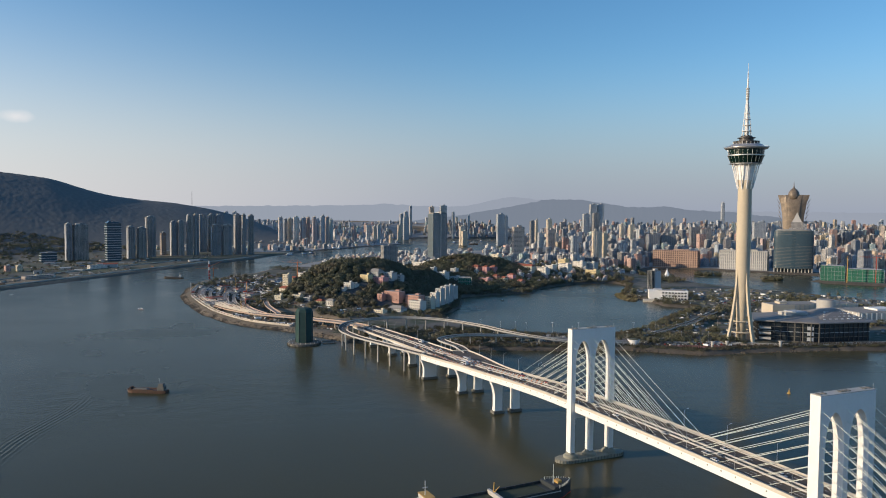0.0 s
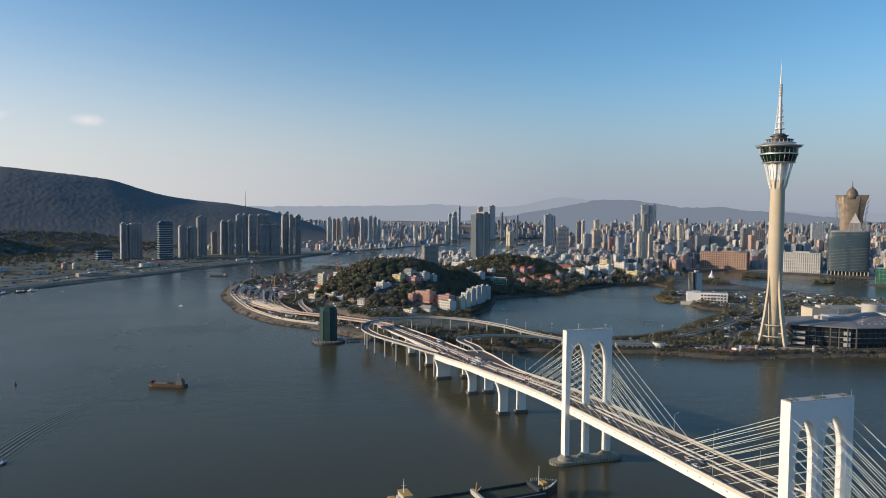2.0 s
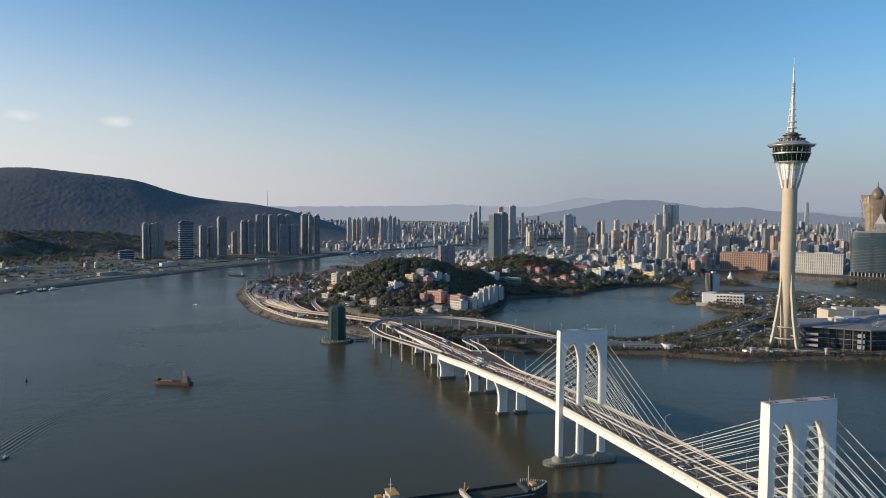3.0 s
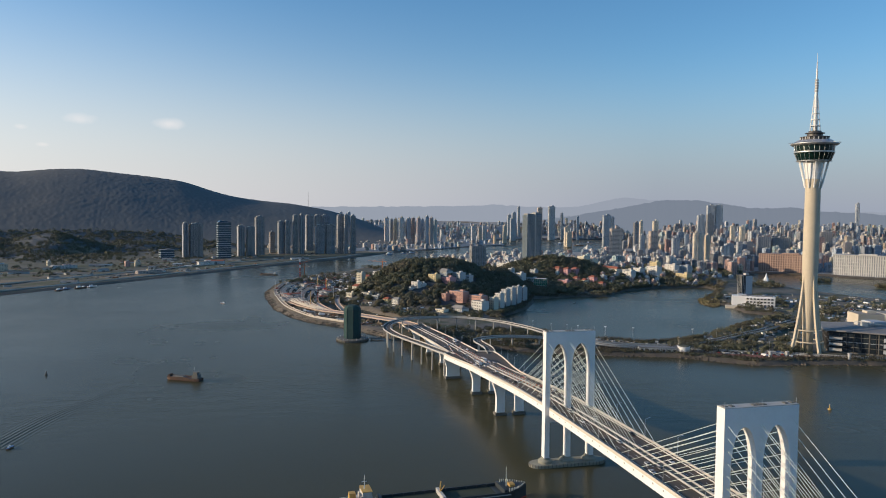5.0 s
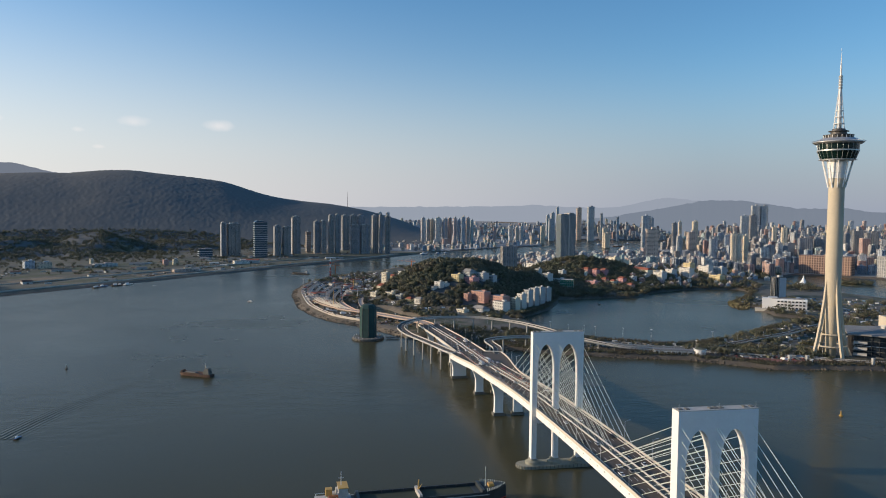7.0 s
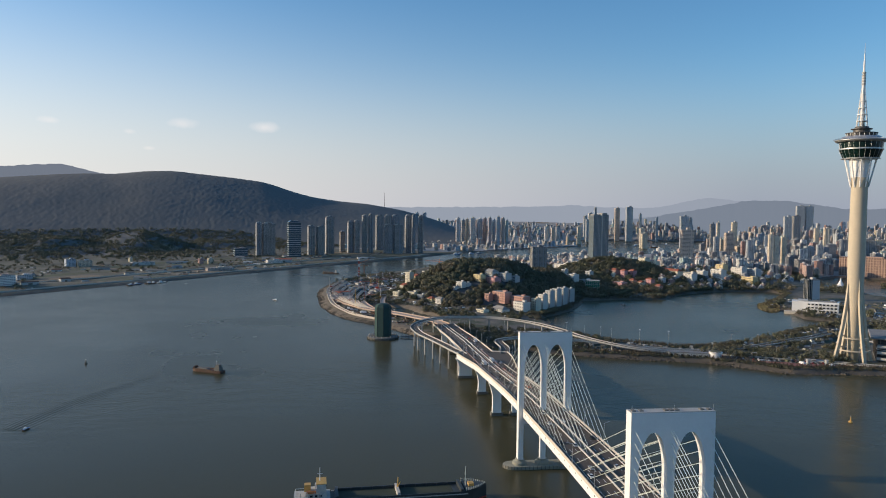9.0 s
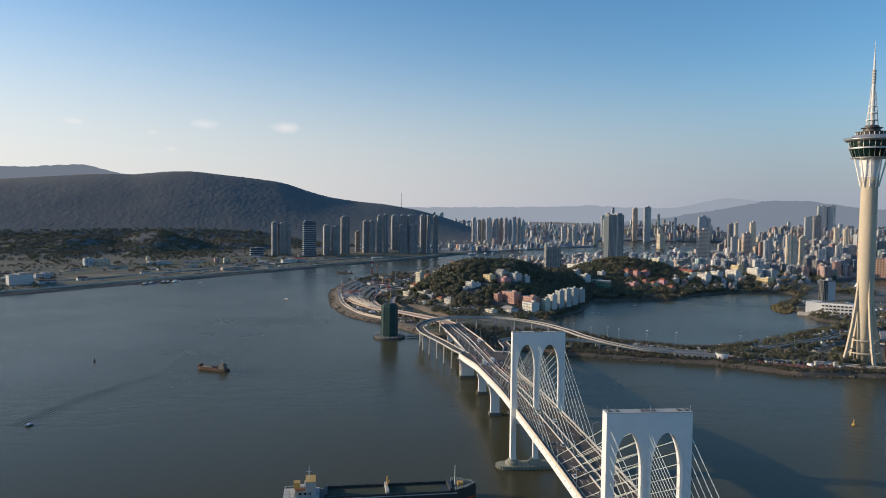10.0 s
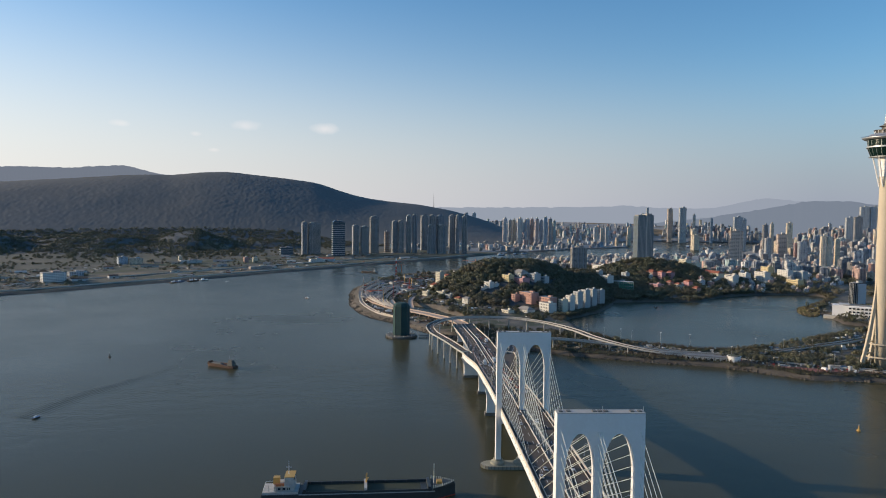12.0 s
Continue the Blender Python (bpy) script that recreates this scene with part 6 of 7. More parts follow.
woods("woodland", plant(70, ell(610, 1868, 33, 22), (570, 650, 1840, 1895), min_sd=-999), "low trees on the lake islet", ground=lambda x, y: (x * 0 + 0.8, x * 0 + 50))
woods("woodland", plant(60, ell(726, 1756, 23, 15), (695, 755, 1735, 1775), min_sd=-999), "low trees on the lake islet", ground=lambda x, y: (x * 0 + 0.8, x * 0 + 50))
woods("woodland", plant(800, lambda x, y: value_noise(x / 70, y / 70, 37) > 0.05, (-1900, -1020, 900, 2500), ground=bank_z, min_sd=26), "patchy scrub and trees on the west bank", size=(3, 6), tall=(4, 9), ground=bank_z)
woods("woodland", plant(900, lambda x, y: value_noise(x / 90, y / 90, 38) > -0.2, (-2600, -1350, 1500, 2700), ground=bank_z, min_sd=26), "dark trees at the foot of the ridge", size=(5, 9), tall=(7, 13), ground=bank_z)
woods("woodland", plant(4200, lambda x, y: (np.hypot(x - 105, y - 8) > 2420) & (np.hypot(x - 105, y - 8) < 3300) & (value_noise(x / 80, y / 80, 71) > -0.85), (-2700, -1150, 1250, 2750), ground=ridge_z, min_sd=6), "dark woodland on the lower slopes of the ridge", 36, (7, 12), (7, 12), ground=ridge_z)
woods("woodland", plant(200, lambda x, y: value_noise(x / 40, y / 40, 39) > 0.1, (-560, -330, 1380, 1950)), "shore trees by the building site")
for cx, cy, rx, ry in ((610, 1868, 36, 26), (726, 1756, 26, 18)):
    tagged(make("lake_islet", Geo().rings([[(cx + rx * k * math.cos(a * 0.314), cy + ry * k * math.sin(a * 0.314), z) for a in range(20)] for k, z in ((1.0, -1), (0.9, 0.9), (0.5, 1.4))]), GROUND), "low grassy islet in the lake", "islet", kind="structure")


def tree(x, y, h, r, z=None):
    gz = float(land_z(x, y)[0]) if z is None else z
    t = tagged(thing("tree", x, y, gz - 0.4), "round-crowned street tree on the shore road", "tree", "trees by the tower")
    g = Geo().rod((0, 0, 0), (0.2, 0.1, h * 0.5), 0.32, 0.18, 7)
    for k in range(4):
        a = 1.57 * k + h
        g.rod((0.15, 0.1, h * 0.38), (math.cos(a) * r * 0.6, math.sin(a) * r * 0.6, h * 0.68), 0.14, 0.05, 5)
    make("trunk", g, BARK, t)
    v, f = leaf_quads(np.array([0.0]), np.array([0.0]), np.array([0.0]), np.array([r]), np.array([h]), 170)
    me = bpy.data.meshes.new("crown")
    me.from_pydata(v.tolist(), [], f.tolist())
    me.materials.append(LEAF)
    shared("crown", me, t)
    return t


for k in range(34):
    x = 180 + 6.5 * k + rng.uniform(-2, 2)
    y = 868 + 10 * math.sin(k * 0.8) + rng.uniform(-4, 10) + max(0, (x - 330)) * 0.12
    if 312 < x < 352 or (345 < x < 505):
        continue
    tree(x, y, rng.uniform(6.5, 10), rng.uniform(3, 4.6))

# ---- shore stones ----
rv, rf, off0 = [], [], 0
cube = np.array([(-1, -1, -1), (1, -1, -1), (1, 1, -1), (-1, 1, -1), (-.7, -.7, .8), (.7, -.6, .7), (.6, .7, .9), (-.7, .6, .7)])
cf = np.array([(0, 3, 2, 1), (4, 5, 6, 7), (0, 1, 5, 4), (1, 2, 6, 5), (2, 3, 7, 6), (3, 0, 4, 7)])
line = SHORE[:11] + []
west = SHORE[24:] + SHORE[:1]
stone_rng = np.random.default_rng(5)
for seq, dens in ((line, 2.2), (west, 1.3)):
    for (ax, ay), (bx, by) in zip(seq[:-1], seq[1:]):
        ln = math.hypot(bx - ax, by - ay)
        for k in range(int(ln * dens)):
            t_ = stone_rng.random()
            nx, ny = -(by - ay) / ln, (bx - ax) / ln
            o = stone_rng.uniform(-2, 8)
            px, py = ax + (bx - ax) * t_ + nx * o, ay + (by - ay) * t_ + ny * o
            sz = stone_rng.uniform(0.5, 1.5)
            a = stone_rng.random() * 6.28
            ro = np.array([[math.cos(a), -math.sin(a), 0], [math.sin(a), math.cos(a), 0], [0, 0, 1]])
            v = (cube * (1 + 0.3 * stone_rng.normal(size=cube.shape))) * sz * np.array([1.2, 0.9, 0.6])
            pz = 0.42 * max(0.3, o) * 0.9
            rv.append(v @ ro.T + np.array([px, py, min(pz, 3.6)]))
            rf.append(cf + off0)
            off0 += 8
me = bpy.data.meshes.new("shore_stones")
me.from_pydata(np.concatenate(rv).tolist(), [], np.concatenate(rf).tolist())
me.materials.append(DARKSHADEROCK)
me.update()
tagged(new("shore_stones", me), "rough brown boulders heaped along the shore", "stones", kind="stuff")

# ---- roads and works on the peninsula ----
PEACH = surf("fresh_concrete", (0.56, 0.42, 0.32), (0.44, 0.34, 0.27), 0.08, 0.8, 0.85)
ramp("site_road", [(-300, 1031, 8.2), (-345, 1072, 7.0), (-385, 1115, 6.2), (-440, 1200, 5.6), (-490, 1300, 5.4), (-530, 1430, 5.2), (-545, 1560, 5.0)], 14, "pale unfinished shore road at the building site", road=PEACH, side_mat=PEACH, columns=9999)
for k, pts in enumerate(([(-300, 1050, 6), (-345, 1110, 7.5), (-380, 1190, 8), (-400, 1290, 7), (-410, 1360, 5)], [(-320, 1046, 6), (-372, 1120, 7), (-425, 1230, 7.5), (-455, 1340, 6.5), (-470, 1430, 5)],
                         [(-285, 1062, 6), (-320, 1130, 8), (-350, 1220, 8.5), (-365, 1290, 7), (-365, 1350, 5)])):
    ramp("unfinished_ramp", pts, 8, "curved unfinished concrete ramp at the building site", road=PEACH, side_mat=PEACH, columns=34)
for j in range(5):
    ramp("unfinished_ramp", [(-305 - 5 * j, 1045 + 2 * j, 7.0 + 0.3 * j), (-352 - 12 * j, 1102 + 8 * j, 8.0), (-388 - 17 * j, 1176 + 12 * j, 7.6), (-418 - 20 * j, 1262 + 16 * j, 6.6), (-436 - 21 * j, 1330 + 20 * j, 5.2)], 5, "narrow pale strand of an unfinished ramp", road=PEACH, side_mat=PARAPET, columns=40, col_r=0.6)
ramp("shore_wall_road", [(-572, 1575, 5.0), (-553, 1450, 5.0), (-512, 1312, 5.0), (-474, 1232, 5.0), (-397, 1100, 5.0), (-335, 1022, 5.0), (-295, 985, 5.0), (-240, 955, 5.0)], 6, "pale perimeter road with a low wall along the shore", road=PEACH, side_mat=PARAPET, columns=9999)
ramp("shore_road", [(180, 872, 5.2), (240, 872, 5.1), (300, 868, 5.1), (380, 862, 5.0), (500, 884, 5.0), (720, 925, 5.0), (1000, 990, 5.0)], 9, "asphalt shore road below the tower", columns=9999)
ramp("viaduct", [(205, 905, 5.0), (240, 930, 6.5), (275, 968, 8.5), (310, 1010, 9.0), (350, 1080, 8.0), (395, 1160, 6.0), (430, 1240, 4.8)], 9, "curving pale viaduct through the park", columns=30, col_r=0.7)
ramp("approach_viaduct", [bp(478, 5.3, road_z(478)), (-152, 921, 13.6), (-184, 951, 12.0), (-240, 995, 10.0), (-303, 1034, 8.2)], 16, "pale unfinished viaduct running on from the bridge", road=PEACH, side_mat=PEACH, columns=24)
# red paved forecourt
tagged(make("forecourt", Geo().prism([(228, 838), (262, 832), (318, 848), (380, 858), (380, 864), (318, 858), (230, 850)], 3.0, 4.35), BRICKRED), "red paved forecourt along the shore", "pavement", kind="structure")


def container(x, y, z, turn, mat, w=12, label="steel site container"):
    t = tagged(thing("site_container", x, y, z - 0.3, turn), label, "container", "site containers")
    make("body", Geo().box(0, 0, 0, w, 2.5, 2.9), mat, t)
    make("roof", Geo().box(0, 0, 2.9, w + 0.2, 2.7, 0.15), ROOFGREY, t)
    make("door", Geo().box(w / 2, 0, 0.2, 0.12, 2.1, 2.3), STEEL, t)


def shed(x, y, z, w, d, h, turn, roof, label):
    t = tagged(thing("shed", x, y, z - 0.6, turn), label, "shed", "sheds")
    make("wall", Geo().box(0, 0, 0, w, d, h), CONCRETE if (int(x) % 2) else GREY, t)
    make("roof", Geo().rings([[(-w / 2 - .4, -d / 2 - .4, h), (w / 2 + .4, -d / 2 - .4, h), (w / 2 + .4, d / 2 + .4, h), (-w / 2 - .4, d / 2 + .4, h)],
                              [(-w / 2 - .4, -.2, h + d * .16), (w / 2 + .4, -.2, h + d * .16), (w / 2 + .4, .2, h + d * .16), (-w / 2 - .4, .2, h + d * .16)]]), roof, t)
    make("door", Geo().box(0, -d / 2, 0.6, w * 0.25, 0.2, h * 0.6), DARKCONC, t)


BLUEPAINT = surf("blue_painted_steel", (0.10, 0.20, 0.36), (0.08, 0.15, 0.26), 0.3, 2, 0.6)
works = random.Random(3)
for k in range(150):
    for _ in range(40):
        x, y = works.uniform(-560, -260), works.uniform(1010, 1620)
        gz, sd = land_z(np.array([x]), np.array([y]))
        if sd[0] > 26 and gz[0] < 9 and not ((x + 334) ** 2 + (y - 1300) ** 2 < 3200):
            break
    else:
        continue
    z = float(gz[0])
    q = works.random()
    if q < 0.45:
        container(x, y, z, works.uniform(0, 180), works.choice((WHITE, BLUEPAINT, DARKCONC, GREY, RUST)), label="painted steel container on the building site")
    elif q < 0.8:
        shed(x, y, z, works.uniform(10, 26), works.uniform(7, 13), works.uniform(3.5, 6), works.uniform(0, 180), works.choice((ROOFGREY, ROOFGREY, ROOFRED, ROOFFLAT)), "low site shed with a shallow metal roof")
    else:
        t = tagged(thing("pipe_stack", x, y, z - 0.2, works.uniform(0, 180)), "stack of steel pipes on the building site", "pipes")
        for a in range(5):
            make("pipe", Geo().rod((-7, a * 1.1, 0.6), (7, a * 1.1, 0.6), 0.5, n=8), works.choice((RUST, STEEL)), t)
        for a in range(4):
            make("pipe", Geo().rod((-7, 0.55 + a * 1.1, 1.5), (7, 0.55 + a * 1.1, 1.5), 0.5, n=8), RUST, t)
for k in range(16):
    x, y = works.uniform(-540, -300), works.uniform(1040, 1450)
    gz, sd = land_z(np.array([x]), np.array([y]))
    if sd[0] < 14 or gz[0] > 9:
        continue
    t = tagged(thing("piling_rig", x, y, float(gz[0]) - 0.3, works.uniform(0, 360)), "tracked piling rig with an upright leader", "rig")
    make("body", Geo().box(0, 0, 0.9, 6, 3.4, 2.6), works.choice((ORANGE, YELLOW, REDPAINT)), t)
    make("track", Geo().box(0, 1.6, 0, 6.4, 0.9, 1.0), DARKSTEEL, t)
    make("track", Geo().box(0, -1.6, 0, 6.4, 0.9, 1.0), DARKSTEEL, t)
    make("leader", Geo().rod((3.4, 0, 0.5), (3.9, 0, works.uniform(16, 28)), 0.5, 0.35, 4), works.choice((REDPAINT, STEEL, YELLOW)), t)

# small materials strewn over the works, the yards and the park
def strewn(name, count, box, ok, ground, label, mats, big=(1.0, 4.5), seed=1, high=2.2):
    r = np.random.default_rng(seed)
    g = Geo()
    x, y = r.uniform(box[0], box[1], count), r.uniform(box[2], box[3], count)
    z, sd = ground(x, y)
    keep = ok(x, y, z, sd)
    for px, py, pz in zip(x[keep], y[keep], z[keep]):
        a = r.uniform(*big)
        g.box(px, py, pz - 0.3, a * r.uniform(1, 2.6), a, r.uniform(0.6, high) + 0.3, r.uniform(0, 180), int(r.integers(len(mats))), r.uniform(0.75, 1.0))
    tagged(make(name, g, mats), label, "materials", kind="stuff")


BLUETARP = surf("blue_tarpaulin", (0.10, 0.18, 0.26), (0.07, 0.12, 0.18), 0.3, 2, 0.7)
strewn("site_materials", 5200, (-590, -170, 930, 1700), lambda x, y, z, sd: (sd > 20) & (z < 9) & (y > 930 + (-170 - x) * 0.25), land_z, "timber, formwork, pipes and rubble strewn over the building site", [SOIL, CONCRETE, DARKCONC, RUST, WHITE, RUST, DARKCONC, DARKSTEEL, LEAF, DARKCONC], seed=4)
strewn("yard_materials", 5200, (-1750, -860, 940, 2500), lambda x, y, z, sd: (sd > 30) & (sd < 520) & (value_noise(x / 55, y / 130, 52) > 0.12), bank_z, "stored goods, huts and vehicles over the riverside yards", [CONCRETE, DARKCONC, DARKCONC, SOIL, RUST, LEAF, ROOFGREY, LEAF], (1.6, 5.5), 6, 2.2)
strewn("park_fixtures", 2300, (190, 900, 846, 1500), lambda x, y, z, sd: (sd > 14) & (np.hypot(x - 332, y - 890) > 26) & ~((x > 335) & (x < 520) & (y < 1000)), land_z, "kiosks, awnings, parked vehicles and hedges around the tower", [WHITE, CONCRETE, DARKCONC, LEAF, LEAF, ROOFGREY, DARKSTEEL, BLUETARP], (1.4, 5.0), 8, 2.6)
strewn("embankment_fixtures", 700, (-120, 200, 846, 946), lambda x, y, z, sd: sd > 10, land_z, "barriers, huts and parked vehicles along the embankment", [DARKCONC, DARKCONC, CONCRETE, LEAF, DARKSTEEL], (1.2, 4.0), 9, 2.0)

# ---- west bank: yards, sheds and houses ----
for k in range(70):
    d_ = works.uniform(30, 420)
    y = works.uniform(980, 2350)
    x = float(np.interp(y, [700, 956, 1310, 1625, 1950, 2340], [-1060, -1000, -916, -857, -790, -703])) - d_
    gz = float(bank_z(x, y)[0])
    q = works.random()
    if q < 0.6:
        shed(x, y, gz, works.uniform(14, 48), works.uniform(9, 20), works.uniform(3, 6), facing(x, y) + works.uniform(-30, 30), works.choice((ROOFGREY, ROOFGREY, CONCRETE, DARKCONC, RUST)), "low yard building on the west bank")
    else:
        container(x, y, gz, works.uniform(0, 180), works.choice((GREY, BLUEPAINT, GREY, RUST)), 14, "freight container on the west bank")
for x, y, w, d, h, lab in ((-1100, 1074, 44, 18, 20, "white and blue riverside factory block"), (-1175, 1190, 30, 14, 10, "pale yellow office building on the west bank"), (-1360, 1492, 24, 16, 20, "pale yellow block on the west bank"), (-1332, 1512, 34, 14, 16, "white low block on the west bank"),
                           (-1348, 1695, 9, 9, 13, "white stair tower on the west bank"), (-1122, 1712, 12, 12, 15, "grey silo-like block on the west bank"), (-1104, 1730, 12, 12, 15, "grey silo-like block on the west bank"), (-962, 1568, 56, 20, 7, "long white-roofed shed on the west bank"),
                           (-968, 1842, 44, 18, 9, "low river terminal building"), (-1240, 1620, 60, 18, 8, "long low workshop on the west bank")):
    block("bank_building", x, y, float(bank_z(x, y)[0]), w, d, h, facing(x, y) + 20, CITY, lab, "building")
# embankment road on the west bank
bank_line = [(x - 26, y) for x, y in BANK[1:13]]
ramp("yard_road", [(x - 120, y, 5.6) for x, y in bank_line[1:-2]], 8, "pale dusty road between the riverside yards", columns=9999, road=SOIL)
ramp("embankment_road", [(x - 6, y, 5.0) for x, y in bank_line], 9, "pale embankment road on the west bank", columns=9999)
# works pavilion with red roof
shed(-960, 1880, 4.5, 48, 22, 10, 20, ROOFRED, "river terminal with a broad red roof")


# ---- boats ----
def hull(L, B, D, mats, name, label, x, y, turn, z=0.0):
    t = tagged(thing(name, x, y, z, turn), label, "ship")
    rs = []
    for k in range(13):
        u_ = k / 12
        px = -L / 2 + L * u_
        wv = B / 2 * (1 - max(0, (u_ - 0.82) / 0.18) ** 2.0 * 0.97) * (0.86 + 0.14 * min(1, u_ / 0.12))
        sheer = D * (1 + 0.35 * max(0, (u_ - 0.8) / 0.2) ** 1.5)
        rs.append([(px, -wv * 0.8, -1.5), (px, -wv, 0.4), (px, -wv, sheer), (px, wv, sheer), (px, wv, 0.4), (px, wv * 0.8, -1.5)])
    make("hull", Geo().rings(rs), mats[0], t)
    make("boot_topping", Geo().rings([[(x * 1.002, y * 1.008, min(z, 0.75)) for x, y, z in r] for r in [[q[0], (q[1][0], q[1][1], 0.4), (q[1][0], q[1][1], 0.75), (q[4][0], q[4][1], 0.75), (q[4][0], q[4][1], 0.4), q[5]] for q in rs]]), REDPAINT if L > 60 else RUST, t, "red paint at the waterline")
    return t


SHIPWHITE = surf("weathered_ship_white", (0.56, 0.56, 0.53), (0.36, 0.34, 0.30), 0.3, 1.4, 0.7)
t = hull(106, 15, 5.2, (NAVY,), "cargo_ship", "dark cargo barge ship with open hold and white bridge house aft", 11.0, 379, 29)
make("hold_coaming", Geo().box(4, 7.4, 5.0, 70, 0.5, 1.7).box(4, -7.4, 5.0, 70, 0.5, 1.7).box(-31, 0, 5.0, 0.5, 14.6, 1.7).box(39, 0, 5.0, 0.5, 14.6, 1.7), NAVY, t)
make("hold", Geo().box(4, 0, 5.05, 69, 14, 0.25), surf("dark_hold", (0.03, 0.045, 0.03), (0.05, 0.06, 0.04), 0.1, 0.6, 0.9), t, "dark greenish hold floor")
for px in (-30, 3, 38):
    make("bulkhead", Geo().box(px, 0, 5.2, 1.6, 14.4, 2.6), CONCRETE if px == 3 else NAVY, t)
for px in range(-28, 39, 6):
    make("frame_rib", Geo().box(px, 7.0, 5.2, 0.5, 0.4, 1.5).box(px, -7.0, 5.2, 0.5, 0.4, 1.5), DARKSTEEL, t)
make("derrick", Geo().rod((3, 2, 6), (3.6, 2, 13), 0.35).rod((3, 2, 7), (4.4, -2, 12), 0.25), YELLOW, t)
make("poop_deck", Geo().box(-43, 0, 5.2, 19, 13.4, 1.4), SHIPWHITE, t)
make("bridge_house", Geo().box(-41, 0, 6.6, 11, 11, 2.6), SHIPWHITE, t, "white bridge house")
make("bridge_house", Geo().box(-38.6, 0, 9.2, 6, 9, 2.4), SHIPWHITE, t)
make("wheelhouse", Geo().box(-38.2, 0, 11.6, 4.8, 9.5, 2.3), SHIPWHITE, t)
for px in (-43.5, -41, -38.5):
    make("window", Geo().box(px, -6.05, 7.6, 1.4, 0.15, 1.1), DARKGLASS, t)
make("window_band", Geo().box(-35.75, 0, 12.4, 0.15, 8.6, 1.0), DARKGLASS, t)
make("wheelhouse_roof", Geo().box(-38.2, 0, 13.9, 5.4, 10.2, 0.3), YELLOW, t, "ochre wheelhouse roof")
for k in range(4):
    make("davit", Geo().rod((-49 + 3.5 * k, -6, 6.6), (-49 + 3.5 * k, -6.6, 10.4), 0.18), STEEL, t)
make("stern_rail", Geo().rod((-52, -6, 8), (-52, 6, 8), 0.15).rod((-52, -6, 8), (-45, -6.6, 8), 0.15).rod((-52, 6, 8), (-45, 6.6, 8), 0.15), CABLE, t)
make("gunwale", Geo().box(4, -7.55, 5.0, 74, 0.4, 0.5).box(4, 7.55, 5.0, 74, 0.4, 0.5), GREY, t)
make("funnel", Geo().box(-45.5, 0, 9.2, 3.4, 3.6, 3.6), YELLOW, t, "ochre funnel")
make("lifeboat", Geo().rod((-46, -5.4, 10.2), (-41, -5.4, 10.2), 0.9, 0.8, 8), ORANGE, t)
make("mast", Geo().rod((-39, 0, 14), (-39, 0, 21.5), 0.25, 0.12).rod((-40.5, 0, 18), (-37.5, 0, 18), 0.12), WHITE, t)
make("forecastle", Geo().rings([[(40, -7.6, 5.6), (40, 7.6, 5.6), (40, 7.6, 6.9), (40, -7.6, 6.9)], [(47, -5.4, 6.4), (47, 5.4, 6.4), (47, 5.4, 7.6), (47, -5.4, 7.6)], [(52.4, -0.8, 6.9), (52.4, 0.8, 6.9), (52.4, 0.8, 8.2), (52.4, -0.8, 8.2)]]), NAVY, t)
for k in range(12):
    u_ = k / 11
    make("rail_post", Geo().rod((40 + 12 * u_, -7.2 + 6.6 * u_ ** 1.6, 6.8), (40 + 12 * u_, -7.2 + 6.6 * u_ ** 1.6, 8.6), 0.16).rod((40 + 12 * u_, 7.2 - 6.6 * u_ ** 1.6, 6.8), (40 + 12 * u_, 7.2 - 6.6 * u_ ** 1.6, 8.6), 0.16), CABLE, t)
make("foremast", Geo().rod((41, 0, 6.8), (41, 0, 18), 0.3, 0.15), CABLE, t)
make("windlass", Geo().box(44, 0, 7.0, 3, 4, 1.6), YELLOW, t)

for x, y, L, B, turn, lab in ((-281, 611, 36, 8.5, 177, "rusty brown cargo barge with a small deckhouse"), (-690, 1655, 46, 9, 180, "dark river barge with a white deckhouse")):
    t = hull(L, B, 2.4, (RUST if y < 1000 else NAVY,), "river_barge", lab, x, y, turn)
    make("deck_load", Geo().rings([[(-L * .05, -3, 2.3), (L * .36, -3, 2.3), (L * .36, 3, 2.3), (-L * .05, 3, 2.3)], [(0, -1.5, 3.6), (L * .3, -1.2, 3.9), (L * .3, 1.2, 3.9), (0, 1.5, 3.6)]]), DARKCONC, t, "heap of dark sand in the hold")
    make("coaming", Geo().box(L * .12, 3.9, 2.3, L * .62, 0.3, 1.0).box(L * .12, -3.9, 2.3, L * .62, 0.3, 1.0), RUST, t)
    make("deckhouse", Geo().box(-L * .36, 0, 2.3, 6, 5.5, 3.6).box(-L * .36, 0, 5.9, 4, 4.2, 2.2), DARKCONC if y < 1000 else GREY, t)
    make("mast", Geo().rod((-L * .30, 0, 8), (-L * .30, 0, 12.5), 0.15), STEEL, t)
    make("bow_frame", Geo().box(L * .4, 0, 2.6, 1.2, 5, 2.2), RUST, t)
